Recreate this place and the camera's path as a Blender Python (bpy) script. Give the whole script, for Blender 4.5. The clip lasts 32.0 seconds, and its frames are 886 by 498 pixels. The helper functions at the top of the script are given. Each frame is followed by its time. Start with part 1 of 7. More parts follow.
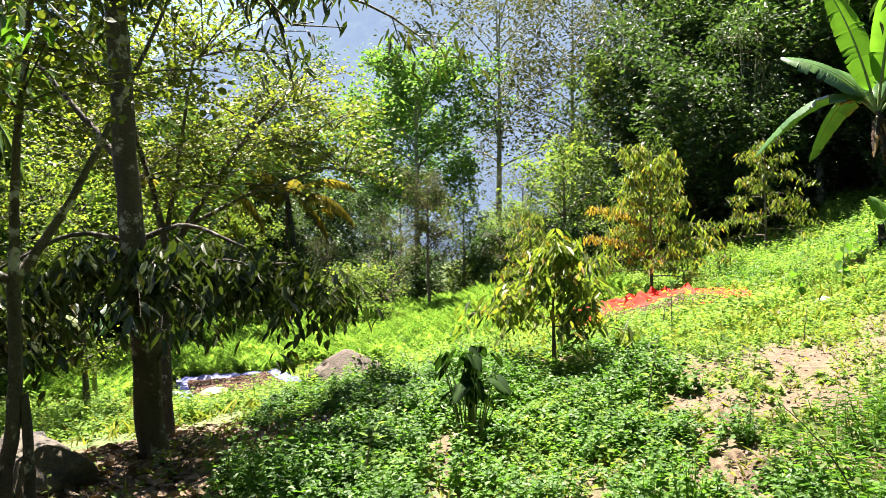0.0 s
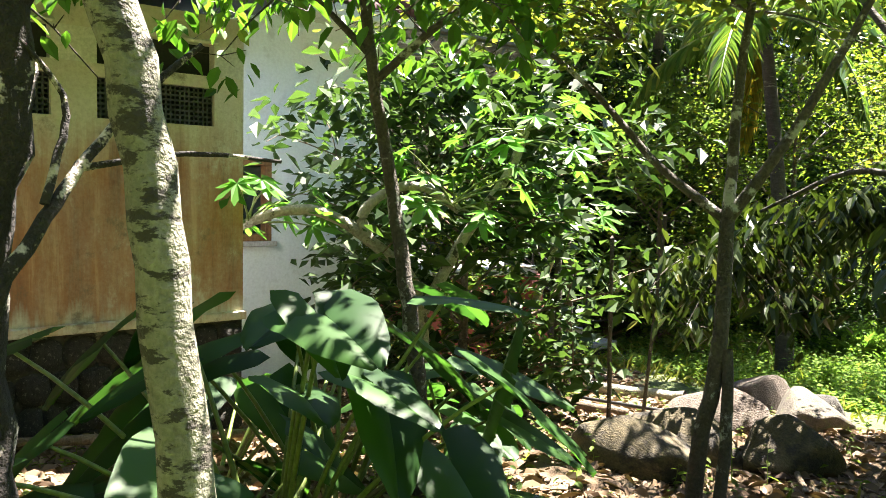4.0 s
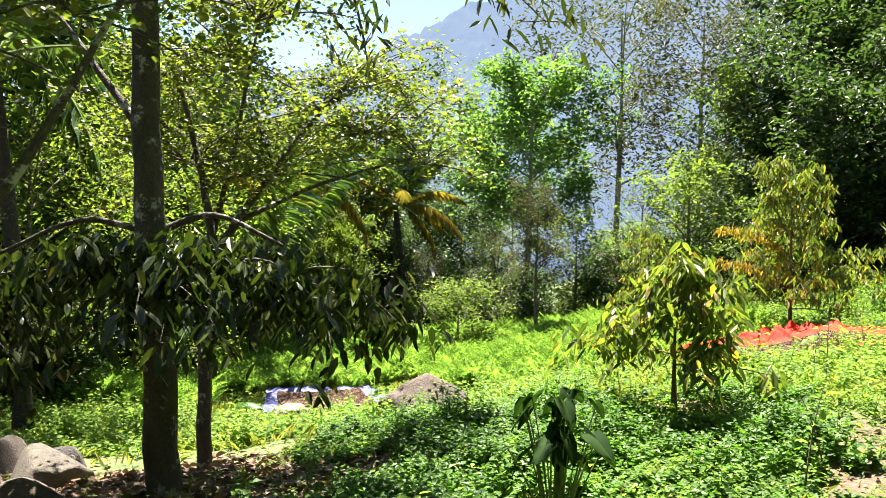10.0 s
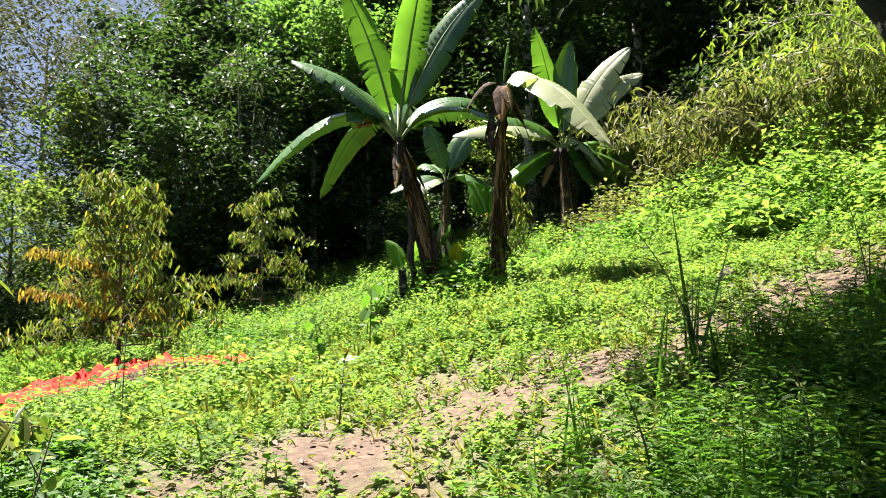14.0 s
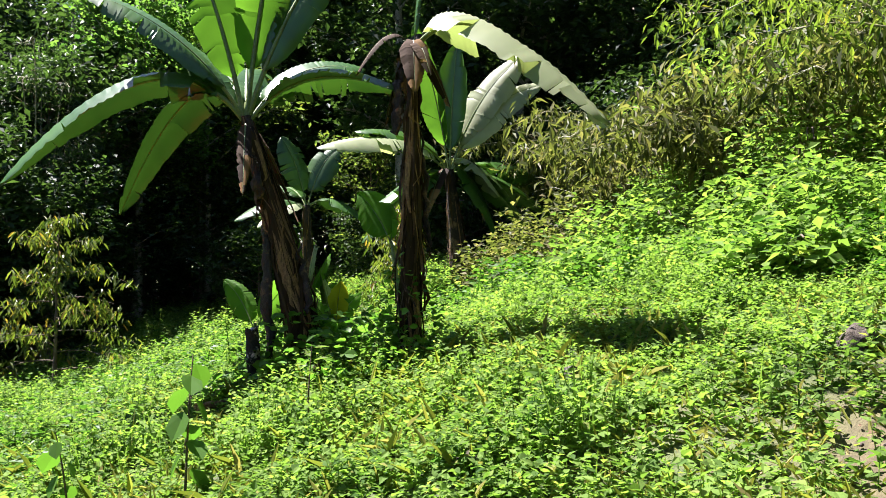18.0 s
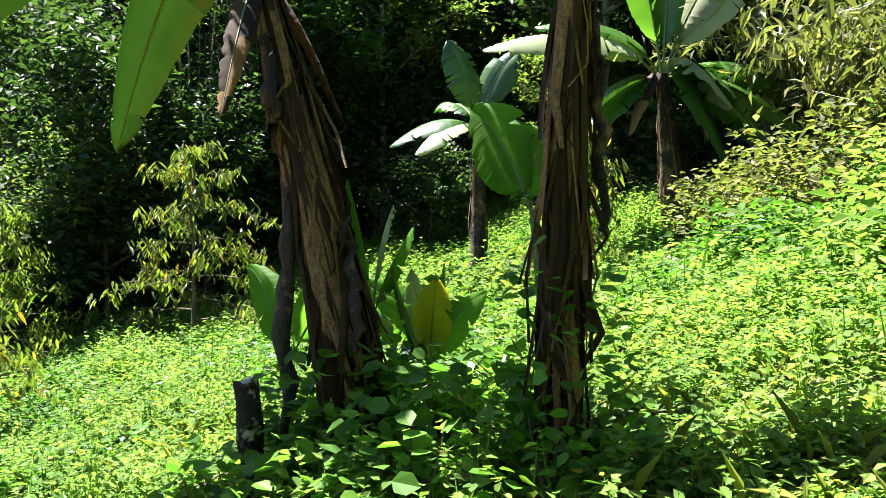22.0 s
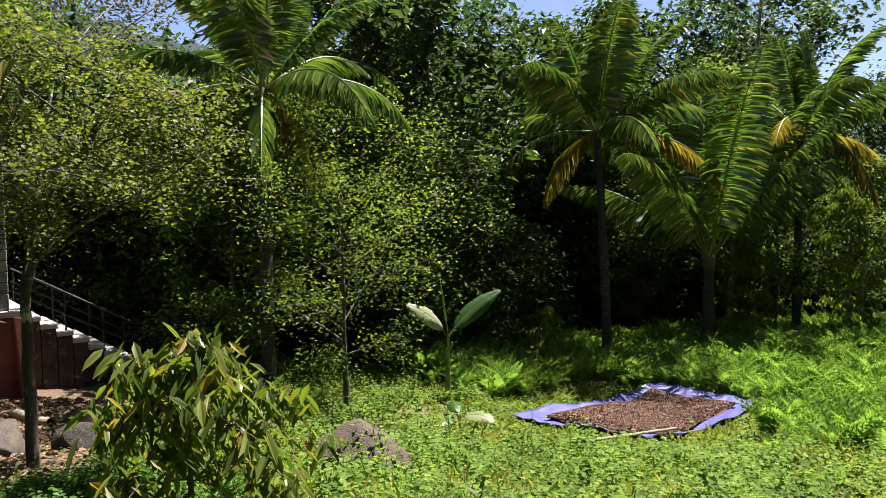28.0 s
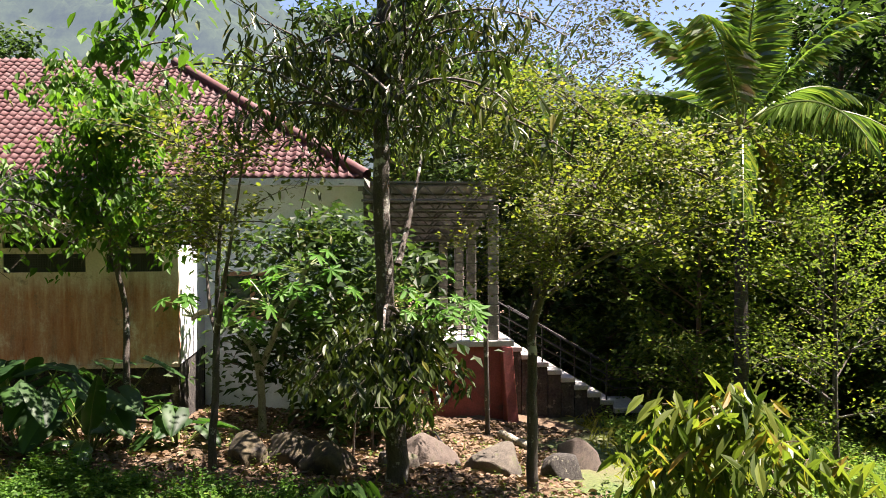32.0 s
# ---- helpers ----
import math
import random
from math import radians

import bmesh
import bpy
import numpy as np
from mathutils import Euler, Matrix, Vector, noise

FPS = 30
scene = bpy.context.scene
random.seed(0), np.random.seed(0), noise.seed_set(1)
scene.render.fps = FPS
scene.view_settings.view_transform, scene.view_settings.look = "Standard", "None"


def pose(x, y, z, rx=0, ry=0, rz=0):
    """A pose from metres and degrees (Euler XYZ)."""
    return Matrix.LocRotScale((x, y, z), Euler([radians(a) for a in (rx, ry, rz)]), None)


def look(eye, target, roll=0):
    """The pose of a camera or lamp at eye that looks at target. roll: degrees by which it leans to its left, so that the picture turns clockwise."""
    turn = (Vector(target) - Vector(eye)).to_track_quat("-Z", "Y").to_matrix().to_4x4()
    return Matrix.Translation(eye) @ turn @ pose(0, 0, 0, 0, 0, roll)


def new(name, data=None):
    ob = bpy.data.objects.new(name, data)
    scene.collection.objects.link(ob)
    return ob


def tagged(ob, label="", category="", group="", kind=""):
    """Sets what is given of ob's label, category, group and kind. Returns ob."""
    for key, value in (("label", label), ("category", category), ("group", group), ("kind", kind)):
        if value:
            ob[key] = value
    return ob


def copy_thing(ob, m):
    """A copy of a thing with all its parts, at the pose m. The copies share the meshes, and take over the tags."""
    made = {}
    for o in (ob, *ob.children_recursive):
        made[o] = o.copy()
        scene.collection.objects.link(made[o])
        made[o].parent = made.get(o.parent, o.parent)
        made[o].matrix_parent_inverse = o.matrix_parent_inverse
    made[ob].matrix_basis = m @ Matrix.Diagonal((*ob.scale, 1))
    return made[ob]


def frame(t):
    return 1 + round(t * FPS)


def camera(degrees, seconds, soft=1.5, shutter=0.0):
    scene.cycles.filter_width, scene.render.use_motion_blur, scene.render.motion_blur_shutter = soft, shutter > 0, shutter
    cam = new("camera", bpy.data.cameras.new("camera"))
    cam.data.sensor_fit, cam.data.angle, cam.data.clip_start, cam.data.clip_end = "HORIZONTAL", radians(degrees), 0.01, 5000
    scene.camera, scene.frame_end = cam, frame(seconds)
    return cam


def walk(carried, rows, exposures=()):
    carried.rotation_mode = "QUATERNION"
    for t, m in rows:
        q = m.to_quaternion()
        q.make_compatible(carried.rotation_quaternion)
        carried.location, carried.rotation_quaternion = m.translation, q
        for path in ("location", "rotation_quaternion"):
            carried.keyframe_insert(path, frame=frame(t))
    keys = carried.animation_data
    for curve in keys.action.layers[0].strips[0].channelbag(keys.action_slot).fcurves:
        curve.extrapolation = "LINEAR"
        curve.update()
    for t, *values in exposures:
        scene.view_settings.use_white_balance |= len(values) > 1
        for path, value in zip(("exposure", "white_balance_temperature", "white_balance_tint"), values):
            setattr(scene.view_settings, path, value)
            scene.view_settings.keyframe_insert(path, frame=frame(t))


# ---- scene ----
# ---------------------------------------------------------------- camera and walk
cam = camera(59.1, 32.0, soft=0.75)
PATH = [
    (0, (0.038, 0.025, 1.403), (0.028, 2.025, 1.377), -1.3),
    (0.5, (0.113, 0.307, 1.402), (-0.026, 2.301, 1.328), -1.3),
    (1, (0.204, 0.566, 1.384), (-0.153, 2.531, 1.276), -0.8),
    (1.5, (0.252, 0.779, 1.362), (-0.342, 2.685, 1.251), 0.3),
    (2, (0.273, 0.989, 1.350), (-0.606, 2.782, 1.246), 1.1),
    (2.5, (0.309, 1.144, 1.338), (-0.866, 2.756, 1.194), 1.3),
    (3, (0.257, 1.266, 1.330), (-1.132, 2.696, 1.168), 1.8),
    (3.5, (0.205, 1.388, 1.317), (-1.371, 2.611, 1.172), 2.2),
    (4, (0.224, 1.505, 1.290), (-1.510, 2.491, 1.152), 1.2),
    (4.5, (0.259, 1.564, 1.300), (-1.573, 2.361, 1.219), -0.8),
    (6.5, (0.147, 1.468, 1.472), (-1.705, 2.215, 1.593), 1.8),
    (7, (0.160, 1.468, 1.471), (-1.654, 2.304, 1.568), 1.1),
    (7.5, (0.185, 1.467, 1.460), (-1.512, 2.524, 1.502), 1.1),
    (8, (0.202, 1.453, 1.459), (-1.275, 2.800, 1.467), 1.0),
    (8.5, (0.159, 1.499, 1.452), (-1.044, 3.096, 1.479), 1.4),
    (9, (0.210, 1.525, 1.442), (-0.712, 3.298, 1.504), -1.1),
    (9.5, (0.260, 1.551, 1.432), (-0.339, 3.459, 1.467), -2.6),
    (10, (0.215, 1.642, 1.301), (-0.087, 3.619, 1.323), 1.2),
    (10.5, (0.198, 1.666, 1.296), (0.221, 3.664, 1.387), 0.9),
    (11, (0.187, 1.904, 1.230), (0.632, 3.852, 1.326), -1.0),
    (11.5, (0.324, 2.072, 1.190), (1.121, 3.906, 1.231), -1.1),
    (12, (0.443, 2.365, 1.130), (1.567, 4.016, 1.221), 0.2),
    (12.5, (0.753, 2.748, 1.011), (2.108, 4.213, 1.152), -1.1),
    (13, (0.934, 3.174, 0.888), (2.245, 4.679, 1.024), -0.8),
    (13.5, (1.207, 3.656, 0.888), (2.395, 5.258, 1.021), -1.0),
    (15.5, (2.258, 5.607, 0.810), (3.429, 7.209, 1.062), -0.5),
    (16, (2.527, 6.082, 0.914), (3.818, 7.584, 1.192), -0.5),
    (16.5, (2.783, 6.524, 0.975), (4.126, 7.983, 1.236), -1.4),
    (17, (3.062, 6.899, 1.048), (4.423, 8.345, 1.287), -1.5),
    (17.5, (3.350, 7.265, 1.166), (4.778, 8.642, 1.416), -1.1),
    (18, (3.696, 7.627, 1.244), (5.145, 8.981, 1.502), -1.8),
    (18.5, (3.998, 7.974, 1.277), (5.451, 9.323, 1.539), -2.6),
    (19, (4.382, 8.342, 1.359), (5.871, 9.649, 1.638), -2.8),
    (19.5, (4.795, 8.706, 1.459), (6.269, 10.033, 1.715), -2.5),
    (20, (5.164, 9.083, 1.545), (6.557, 10.505, 1.740), -1.5),
    (20.5, (5.461, 9.340, 1.668), (6.734, 10.874, 1.838), -0.2),
    (21, (5.803, 9.574, 1.764), (6.949, 11.205, 1.913), -0.1),
    (21.5, (6.117, 9.846, 1.854), (7.197, 11.526, 1.965), -0.1),
    (22, (6.381, 10.022, 1.952), (7.429, 11.724, 2.010), -0.2),
    (22.5, (6.785, 10.233, 1.977), (7.754, 11.983, 1.966), 0.9),
    (23, (7.026, 10.415, 2.040), (7.732, 12.286, 1.999), 2.4),
    (23.5, (7.263, 10.652, 2.084), (7.671, 12.610, 2.084), 3.4),
    (24, (7.369, 10.716, 2.136), (7.469, 12.713, 2.147), 4.3),
    (24.5, (7.429, 10.734, 2.147), (7.069, 12.701, 2.110), 4.2),
    (25, (7.450, 10.753, 2.148), (6.695, 12.602, 2.039), 2.5),
    (25.5, (7.543, 10.814, 2.164), (6.524, 12.529, 2.026), 0.7),
    (26, (7.569, 11.012, 2.164), (6.318, 12.567, 2.033), 1.1),
    (26.5, (7.618, 11.262, 2.198), (6.144, 12.604, 2.033), 0.9),
    (28.5, (6.352, 8.014, 2.339), (4.538, 8.848, 2.214), -0.6),
    (29, (6.315, 8.007, 2.332), (4.435, 8.679, 2.215), -1.0),
    (29.5, (6.300, 8.008, 2.340), (4.383, 8.570, 2.236), -1.5),
    (30, (6.283, 7.997, 2.348), (4.331, 8.422, 2.247), -2.1),
    (30.5, (6.240, 7.980, 2.355), (4.261, 8.252, 2.255), -2.2),
    (31, (6.233, 7.960, 2.354), (4.240, 8.107, 2.264), -2.1),
    (31.5, (6.236, 7.949, 2.356), (4.237, 7.989, 2.299), -1.4),
    (32, (6.223, 7.943, 2.353), (4.225, 7.857, 2.317), -0.1),
]
walk(cam, [(t, look(eye, target, roll)) for t, eye, target, roll in PATH],
     exposures=[(0.0, 2.85, 6450, 20), (2.0, 3.12, 6450, 21), (4.0, 3.6, 6450, 17), (7.0, 3.65, 6500, 16), (9.0, 3.05, 6500, 17), (10.0, 2.85, 6450, 18), (11.0, 2.4, 6300, 27), (13.0, 2.8, 6150, 24), (15.5, 2.1, 6050, 26), (17.0, 2.18, 5950, 27), (19.0, 2.5, 5800, 19), (23.0, 2.95, 6050, 14), (24.0, 2.75, 6300, 10), (25.0, 1.75, 6400, 8), (26.0, 1.5, 6500, 6), (29.0, 2.1, 6300, 30), (30.5, 2.42, 6400, 30), (32.0, 2.45, 6650, 27)])

# ---------------------------------------------------------------- world and sun
SUN_YAW, SUN_UP = 18.0, 67.0          # degrees: to the left of +y, above the horizon
world = bpy.data.worlds.new("sky")
scene.world = world
world.use_nodes = True
wn = world.node_tree.nodes
sky = wn.new("ShaderNodeTexSky")
sky.sky_type = "NISHITA"
sky.sun_disc = False
sky.sun_elevation = radians(SUN_UP)
sky.sun_rotation = radians(-SUN_YAW)
sky.air_density, sky.dust_density, sky.ozone_density = 0.7, 0.4, 1.0
wn["Background"].inputs["Strength"].default_value = 0.05
world.node_tree.links.new(sky.outputs[0], wn["Background"].inputs["Color"])
sun = new("sun", bpy.data.lights.new("sun", "SUN"))
sun.data.energy, sun.data.angle, sun.data.color = 5.0, radians(0.55), (1.0, 0.94, 0.82)
sy, su = radians(SUN_YAW), radians(SUN_UP)
to_sun = Vector((-math.sin(sy) * math.cos(su), math.cos(sy) * math.cos(su), math.sin(su)))
sun.matrix_world = look(to_sun * 60, (0, 0, 0))


# ---------------------------------------------------------------- materials
def nodes_of(name):
    m = bpy.data.materials.new(name)
    m.use_nodes = True
    nt = m.node_tree
    return m, nt, nt.nodes["Principled BSDF"]


def noise_tex(nt, scale, detail=4.0, rough=0.6, stretch=None):
    tc = nt.nodes.new("ShaderNodeTexCoord")
    n = nt.nodes.new("ShaderNodeTexNoise")
    n.inputs["Scale"].default_value, n.inputs["Detail"].default_value, n.inputs["Roughness"].default_value = scale, detail, rough
    if stretch:
        mp = nt.nodes.new("ShaderNodeMapping")
        mp.inputs["Scale"].default_value = stretch
        nt.links.new(tc.outputs["Object"], mp.inputs["Vector"])
        nt.links.new(mp.outputs[0], n.inputs["Vector"])
    else:
        nt.links.new(tc.outputs["Object"], n.inputs["Vector"])
    return n.outputs["Fac"]


def ramp(nt, fac, *stops):
    r = nt.nodes.new("ShaderNodeValToRGB")
    e = r.color_ramp.elements
    while len(e) < len(stops):
        e.new(0.5)
    for k, (p, c) in zip(e, stops):
        k.position, k.color = p, (*c, 1.0)
    nt.links.new(fac, r.inputs[0])
    return r.outputs[0]


def mixc(nt, fac, a, b, mode="MIX"):
    m = nt.nodes.new("ShaderNodeMix")
    m.data_type, m.blend_type = "RGBA", mode
    for sock, v in ((m.inputs[0], fac), (m.inputs[6], a), (m.inputs[7], b)):
        if isinstance(v, (int, float)):
            sock.default_value = v
        elif isinstance(v, tuple):
            sock.default_value = (*v, 1.0)
        else:
            nt.links.new(v, sock)
    return m.outputs[2]


def bump(nt, bsdf, height, strength=0.5, dist=0.02):
    b = nt.nodes.new("ShaderNodeBump")
    b.inputs["Strength"].default_value, b.inputs["Distance"].default_value = strength, dist
    nt.links.new(height, b.inputs["Height"])
    nt.links.new(b.outputs[0], bsdf.inputs["Normal"])


def mottled(name, dark, light, scale=6.0, rough=0.8, bump_s=0.4, dist=0.02, stretch=None, fine=40.0, patch=None, patch_scale=2.0, patch_at=(0.5, 0.62), metal=0.0, patch_stretch=None):
    """Two-scale mottled surface; patch: a third colour in blotches (lichen, stain, moss)."""
    m, nt, b = nodes_of(name)
    big = noise_tex(nt, scale, 6, 0.65, stretch)
    small = noise_tex(nt, fine, 3, 0.6)
    c = ramp(nt, big, (0.3, dark), (0.7, light))
    c = mixc(nt, 0.35, c, ramp(nt, small, (0.35, tuple(v * 0.55 for v in dark)), (0.7, tuple(min(1, v * 1.15) for v in light))))
    if patch:
        f = ramp(nt, noise_tex(nt, patch_scale, 5, 0.7, patch_stretch), (patch_at[0], (0, 0, 0)), (patch_at[1], (1, 1, 1)))
        c = mixc(nt, f, c, patch)
    nt.links.new(c, b.inputs["Base Color"])
    b.inputs["Roughness"].default_value, b.inputs["Metallic"].default_value = rough, metal
    h = nt.nodes.new("ShaderNodeMath")
    h.operation = "ADD"
    nt.links.new(big, h.inputs[0]), nt.links.new(small, h.inputs[1])
    bump(nt, b, h.outputs[0], bump_s, dist)
    return m


def leafy(name, dark, light, old=None, glow=0.38, rough=0.45, spec=0.35, old_share=0.06, blotch=0.3, tone=0.55):
    """Leaf: glossy face, light shines through; each leaf has its own tone."""
    m, nt, b = nodes_of(name)
    dark, light, old = (c and tuple(v * tone for v in c) for c in (dark, light, old))
    g = nt.nodes.new("ShaderNodeNewGeometry")
    rnd = g.outputs["Random Per Island"]
    stops = [(0.0, dark), (0.75, light)] if not old else [(0.0, dark), (0.85 - old_share, light), (1.0 - old_share, light), (1.0, old)]
    c = ramp(nt, rnd, *stops)
    c = mixc(nt, blotch, c, ramp(nt, noise_tex(nt, 1.3, 3), (0.35, dark), (0.65, light)))
    nt.links.new(c, b.inputs["Base Color"])
    b.inputs["Roughness"].default_value = rough
    b.inputs["Specular IOR Level"].default_value = spec
    t = nt.nodes.new("ShaderNodeBsdfTranslucent")
    nt.links.new(mixc(nt, 1.0, c, (1.7, 1.9, 0.85), "MULTIPLY"), t.inputs["Color"])
    mx = nt.nodes.new("ShaderNodeMixShader")
    mx.inputs[0].default_value = glow
    nt.links.new(b.outputs[0], mx.inputs[1]), nt.links.new(t.outputs[0], mx.inputs[2])
    nt.links.new(mx.outputs[0], nt.nodes["Material Output"].inputs["Surface"])
    return m


LEAF_DEEP = leafy("leaf deep green", (0.012, 0.032, 0.010), (0.085, 0.15, 0.042), rough=0.5, spec=0.2, glow=0.33, tone=0.62)
LEAF_MATTE = leafy("dull dark green leaf", (0.014, 0.045, 0.009), (0.055, 0.125, 0.022), rough=0.7, spec=0.05, glow=0.2, tone=0.42)
LEAF_MID = leafy("leaf mid green", (0.04, 0.085, 0.02), (0.18, 0.24, 0.058), (0.30, 0.26, 0.03), spec=0.12, rough=0.6, glow=0.48, tone=0.75)
LEAF_LIME = leafy("leaf lime green", (0.05, 0.10, 0.014), (0.20, 0.26, 0.04), (0.38, 0.30, 0.04), spec=0.1, rough=0.6, glow=0.48, tone=0.8)
LEAF_OLIVE = leafy("leaf olive bronze", (0.025, 0.07, 0.010), (0.21, 0.25, 0.04), (0.44, 0.25, 0.045), glow=0.4, rough=0.38, old_share=0.12, spec=0.35, tone=0.72)
LEAF_BRONZE = leafy("yellowing bronze leaf", (0.16, 0.10, 0.015), (0.36, 0.28, 0.05), (0.42, 0.20, 0.03), glow=0.45, rough=0.4, spec=0.3, old_share=0.3, tone=0.8)
LEAF_DUST = leafy("leaf dusty grey green", (0.055, 0.075, 0.035), (0.17, 0.17, 0.08), (0.22, 0.14, 0.07), glow=0.3, rough=0.7, spec=0.05, tone=0.42)
LEAF_BAMBOO = leafy("leaf dry bamboo", (0.025, 0.045, 0.010), (0.21, 0.225, 0.07), (0.42, 0.34, 0.18), glow=0.4, rough=0.5, old_share=0.22, spec=0.12, blotch=0.45, tone=0.7)
LEAF_WEED = leafy("weed leaf", (0.035, 0.09, 0.018), (0.235, 0.35, 0.072), (0.42, 0.37, 0.11), glow=0.45, rough=0.7, spec=0.08, old_share=0.05, blotch=0.4, tone=0.85)
# Weed green made darker, to carry the shade below the trees.
LEAF_SHADE = leafy("lush weed leaf darkened for shade", (0.02, 0.07, 0.008), (0.12, 0.25, 0.03), (0.3, 0.3, 0.06), glow=0.42, rough=0.5, spec=0.2, old_share=0.03, blotch=0.4, tone=0.78)
LEAF_GRASS = leafy("grass blade", (0.10, 0.14, 0.02), (0.30, 0.31, 0.065), (0.44, 0.35, 0.17), glow=0.38, rough=0.7, spec=0.05, old_share=0.3, tone=0.75)
LEAF_FERN = leafy("fern leaflet", (0.04, 0.105, 0.02), (0.205, 0.315, 0.075), (0.34, 0.31, 0.06), glow=0.5, rough=0.6, spec=0.12, blotch=0.5, tone=0.95)
LEAF_PALM = leafy("palm leaflet", (0.04, 0.10, 0.02), (0.17, 0.26, 0.055), (0.34, 0.28, 0.06), glow=0.36, rough=0.22, old_share=0.12, spec=1.0, tone=0.85)
LEAF_PALM_DRY = leafy("palm leaflet yellowing", (0.16, 0.15, 0.03), (0.42, 0.32, 0.06), (0.4, 0.26, 0.08), glow=0.45, rough=0.5, spec=0.2, tone=0.85)
LEAF_PAPAYA = leafy("papaya leaf", (0.035, 0.13, 0.02), (0.12, 0.28, 0.045), (0.35, 0.3, 0.05), glow=0.45, spec=0.15, tone=0.75)
LITTER = leafy("dry leaf litter", (0.09, 0.05, 0.026), (0.34, 0.22, 0.12), (0.52, 0.40, 0.26), glow=0.05, rough=0.75, old_share=0.3, tone=0.55)
BARK_DARK = mottled("dark bark", (0.025, 0.02, 0.015), (0.10, 0.085, 0.065), 9, 0.9, 0.8, 0.02, (1, 1, 0.35), 55, (0.34, 0.34, 0.30), 5.0, (0.56, 0.62))
BARK_PALE = mottled("pale grey bark", (0.15, 0.14, 0.085), (0.40, 0.38, 0.29), 7, 0.85, 0.9, 0.02, (1, 1, 0.5), 45, (0.045, 0.04, 0.026), 9.0, (0.55, 0.62))
BARK_RINGED = mottled("pale grey bark with dark bands", (0.12, 0.112, 0.068), (0.28, 0.27, 0.20), 9, 0.85, 0.9, 0.015, (1, 1, 0.3), 60, (0.035, 0.03, 0.02), 4.0, (0.52, 0.57), patch_stretch=(2.5, 2.5, 6))
BARK_BROWN = mottled("brown bark", (0.05, 0.035, 0.022), (0.19, 0.14, 0.09), 9, 0.9, 0.7, 0.02, (1, 1, 0.3), 50)
BARK_LICHEN = mottled("dark bark with pink and white lichen", (0.007, 0.006, 0.005), (0.034, 0.026, 0.021), 8, 0.9, 0.8, 0.025, (1, 1, 0.5), 45, (0.48, 0.42, 0.36), 5.0, (0.55, 0.60))
BARK_PALM = mottled("palm bark", (0.015, 0.012, 0.009), (0.06, 0.052, 0.04), 6, 0.9, 0.6, 0.02, (1, 1, 3.0), 40, (0.15, 0.14, 0.11), 5.0, (0.6, 0.66), patch_stretch=(0.6, 0.6, 3.5))


# ---------------------------------------------------------------- mesh helpers
def mesh_np(name, verts, faces, mats=(), slots=None, smooth=True):
    """A mesh from arrays: verts (n, 3); faces: one (m, k) array or a list of them."""
    faces = faces if isinstance(faces, list) else [faces]
    me = bpy.data.meshes.new(name)
    v = np.asarray(verts, np.float32)
    me.vertices.add(len(v))
    me.vertices.foreach_set("co", v.ravel())
    flat = np.concatenate([np.asarray(f, np.int32).ravel() for f in faces])
    sizes = np.concatenate([np.full(len(f), np.asarray(f).shape[1], np.int32) for f in faces])
    me.loops.add(len(flat))
    me.loops.foreach_set("vertex_index", flat)
    me.polygons.add(len(sizes))
    me.polygons.foreach_set("loop_start", np.r_[0, np.cumsum(sizes)[:-1]].astype(np.int32))
    me.update(calc_edges=True)
    me.polygons.foreach_set("use_smooth", np.full(len(sizes), smooth))
    for m in mats:
        me.materials.append(m)
    if slots is not None:
        me.polygons.foreach_set("material_index", np.asarray(slots, np.int32))
    return me


class Soup:
    """Collects pieces of geometry into one mesh."""

    def __init__(self):
        self.v, self.f, self.s, self.n = [], {}, {}, 0

    def add(self, v, f, slot=0):
        v, f = np.asarray(v, float), np.asarray(f, int)
        self.v.append(v)
        self.f.setdefault(f.shape[1], []).append(f + self.n)
        self.s.setdefault(f.shape[1], []).append(np.full(len(f), slot))
        self.n += len(v)
        return self

    def mesh(self, name, *mats, smooth=True):
        keys = sorted(self.f)
        return mesh_np(name, np.concatenate(self.v), [np.concatenate(self.f[k]) for k in keys], mats,
                       np.concatenate([np.concatenate(self.s[k]) for k in keys]), smooth)


def part(name, mesh, parent, label="", at=None):
    ob = new(name, mesh)
    ob.parent = parent
    if at is not None:
        ob.matrix_basis = at
    if label:
        ob["label"] = label
    return ob


def thing(name, x, y, z, label, category, group="", kind="", turn=0.0):
    ob = new(name)
    ob.empty_display_size = 0.2
    ob.matrix_basis = pose(x, y, z, 0, 0, turn)
    return tagged(ob, label, category, group, kind)


def tube(points, radii, sides=6, cap=True, flat=1.0):
    """A tapered tube along points. Returns verts and quads."""
    p, r = np.asarray(points, float), np.asarray(radii, float)
    n = len(p)
    d = np.gradient(p, axis=0)
    d /= np.linalg.norm(d, axis=1, keepdims=True) + 1e-9
    ref = np.array([0.0, 0.0, 1.0]) if abs(d[:, 2]).mean() < 0.75 else np.array([1.0, 0.0, 0.0])
    a = np.cross(d, ref)
    a /= np.linalg.norm(a, axis=1, keepdims=True) + 1e-9
    b = np.cross(a, d)
    ang = np.linspace(0, 2 * math.pi, sides, endpoint=False)
    v = p[:, None] + r[:, None, None] * (np.cos(ang)[None, :, None] * a[:, None] + flat * np.sin(ang)[None, :, None] * b[:, None])
    i = np.arange(n - 1)[:, None] * sides
    j = np.arange(sides)[None]
    k = (j + 1) % sides
    f = np.stack([i + j, i + k, i + sides + k, i + sides + j], -1).reshape(-1, 4)
    return v.reshape(-1, 3), f


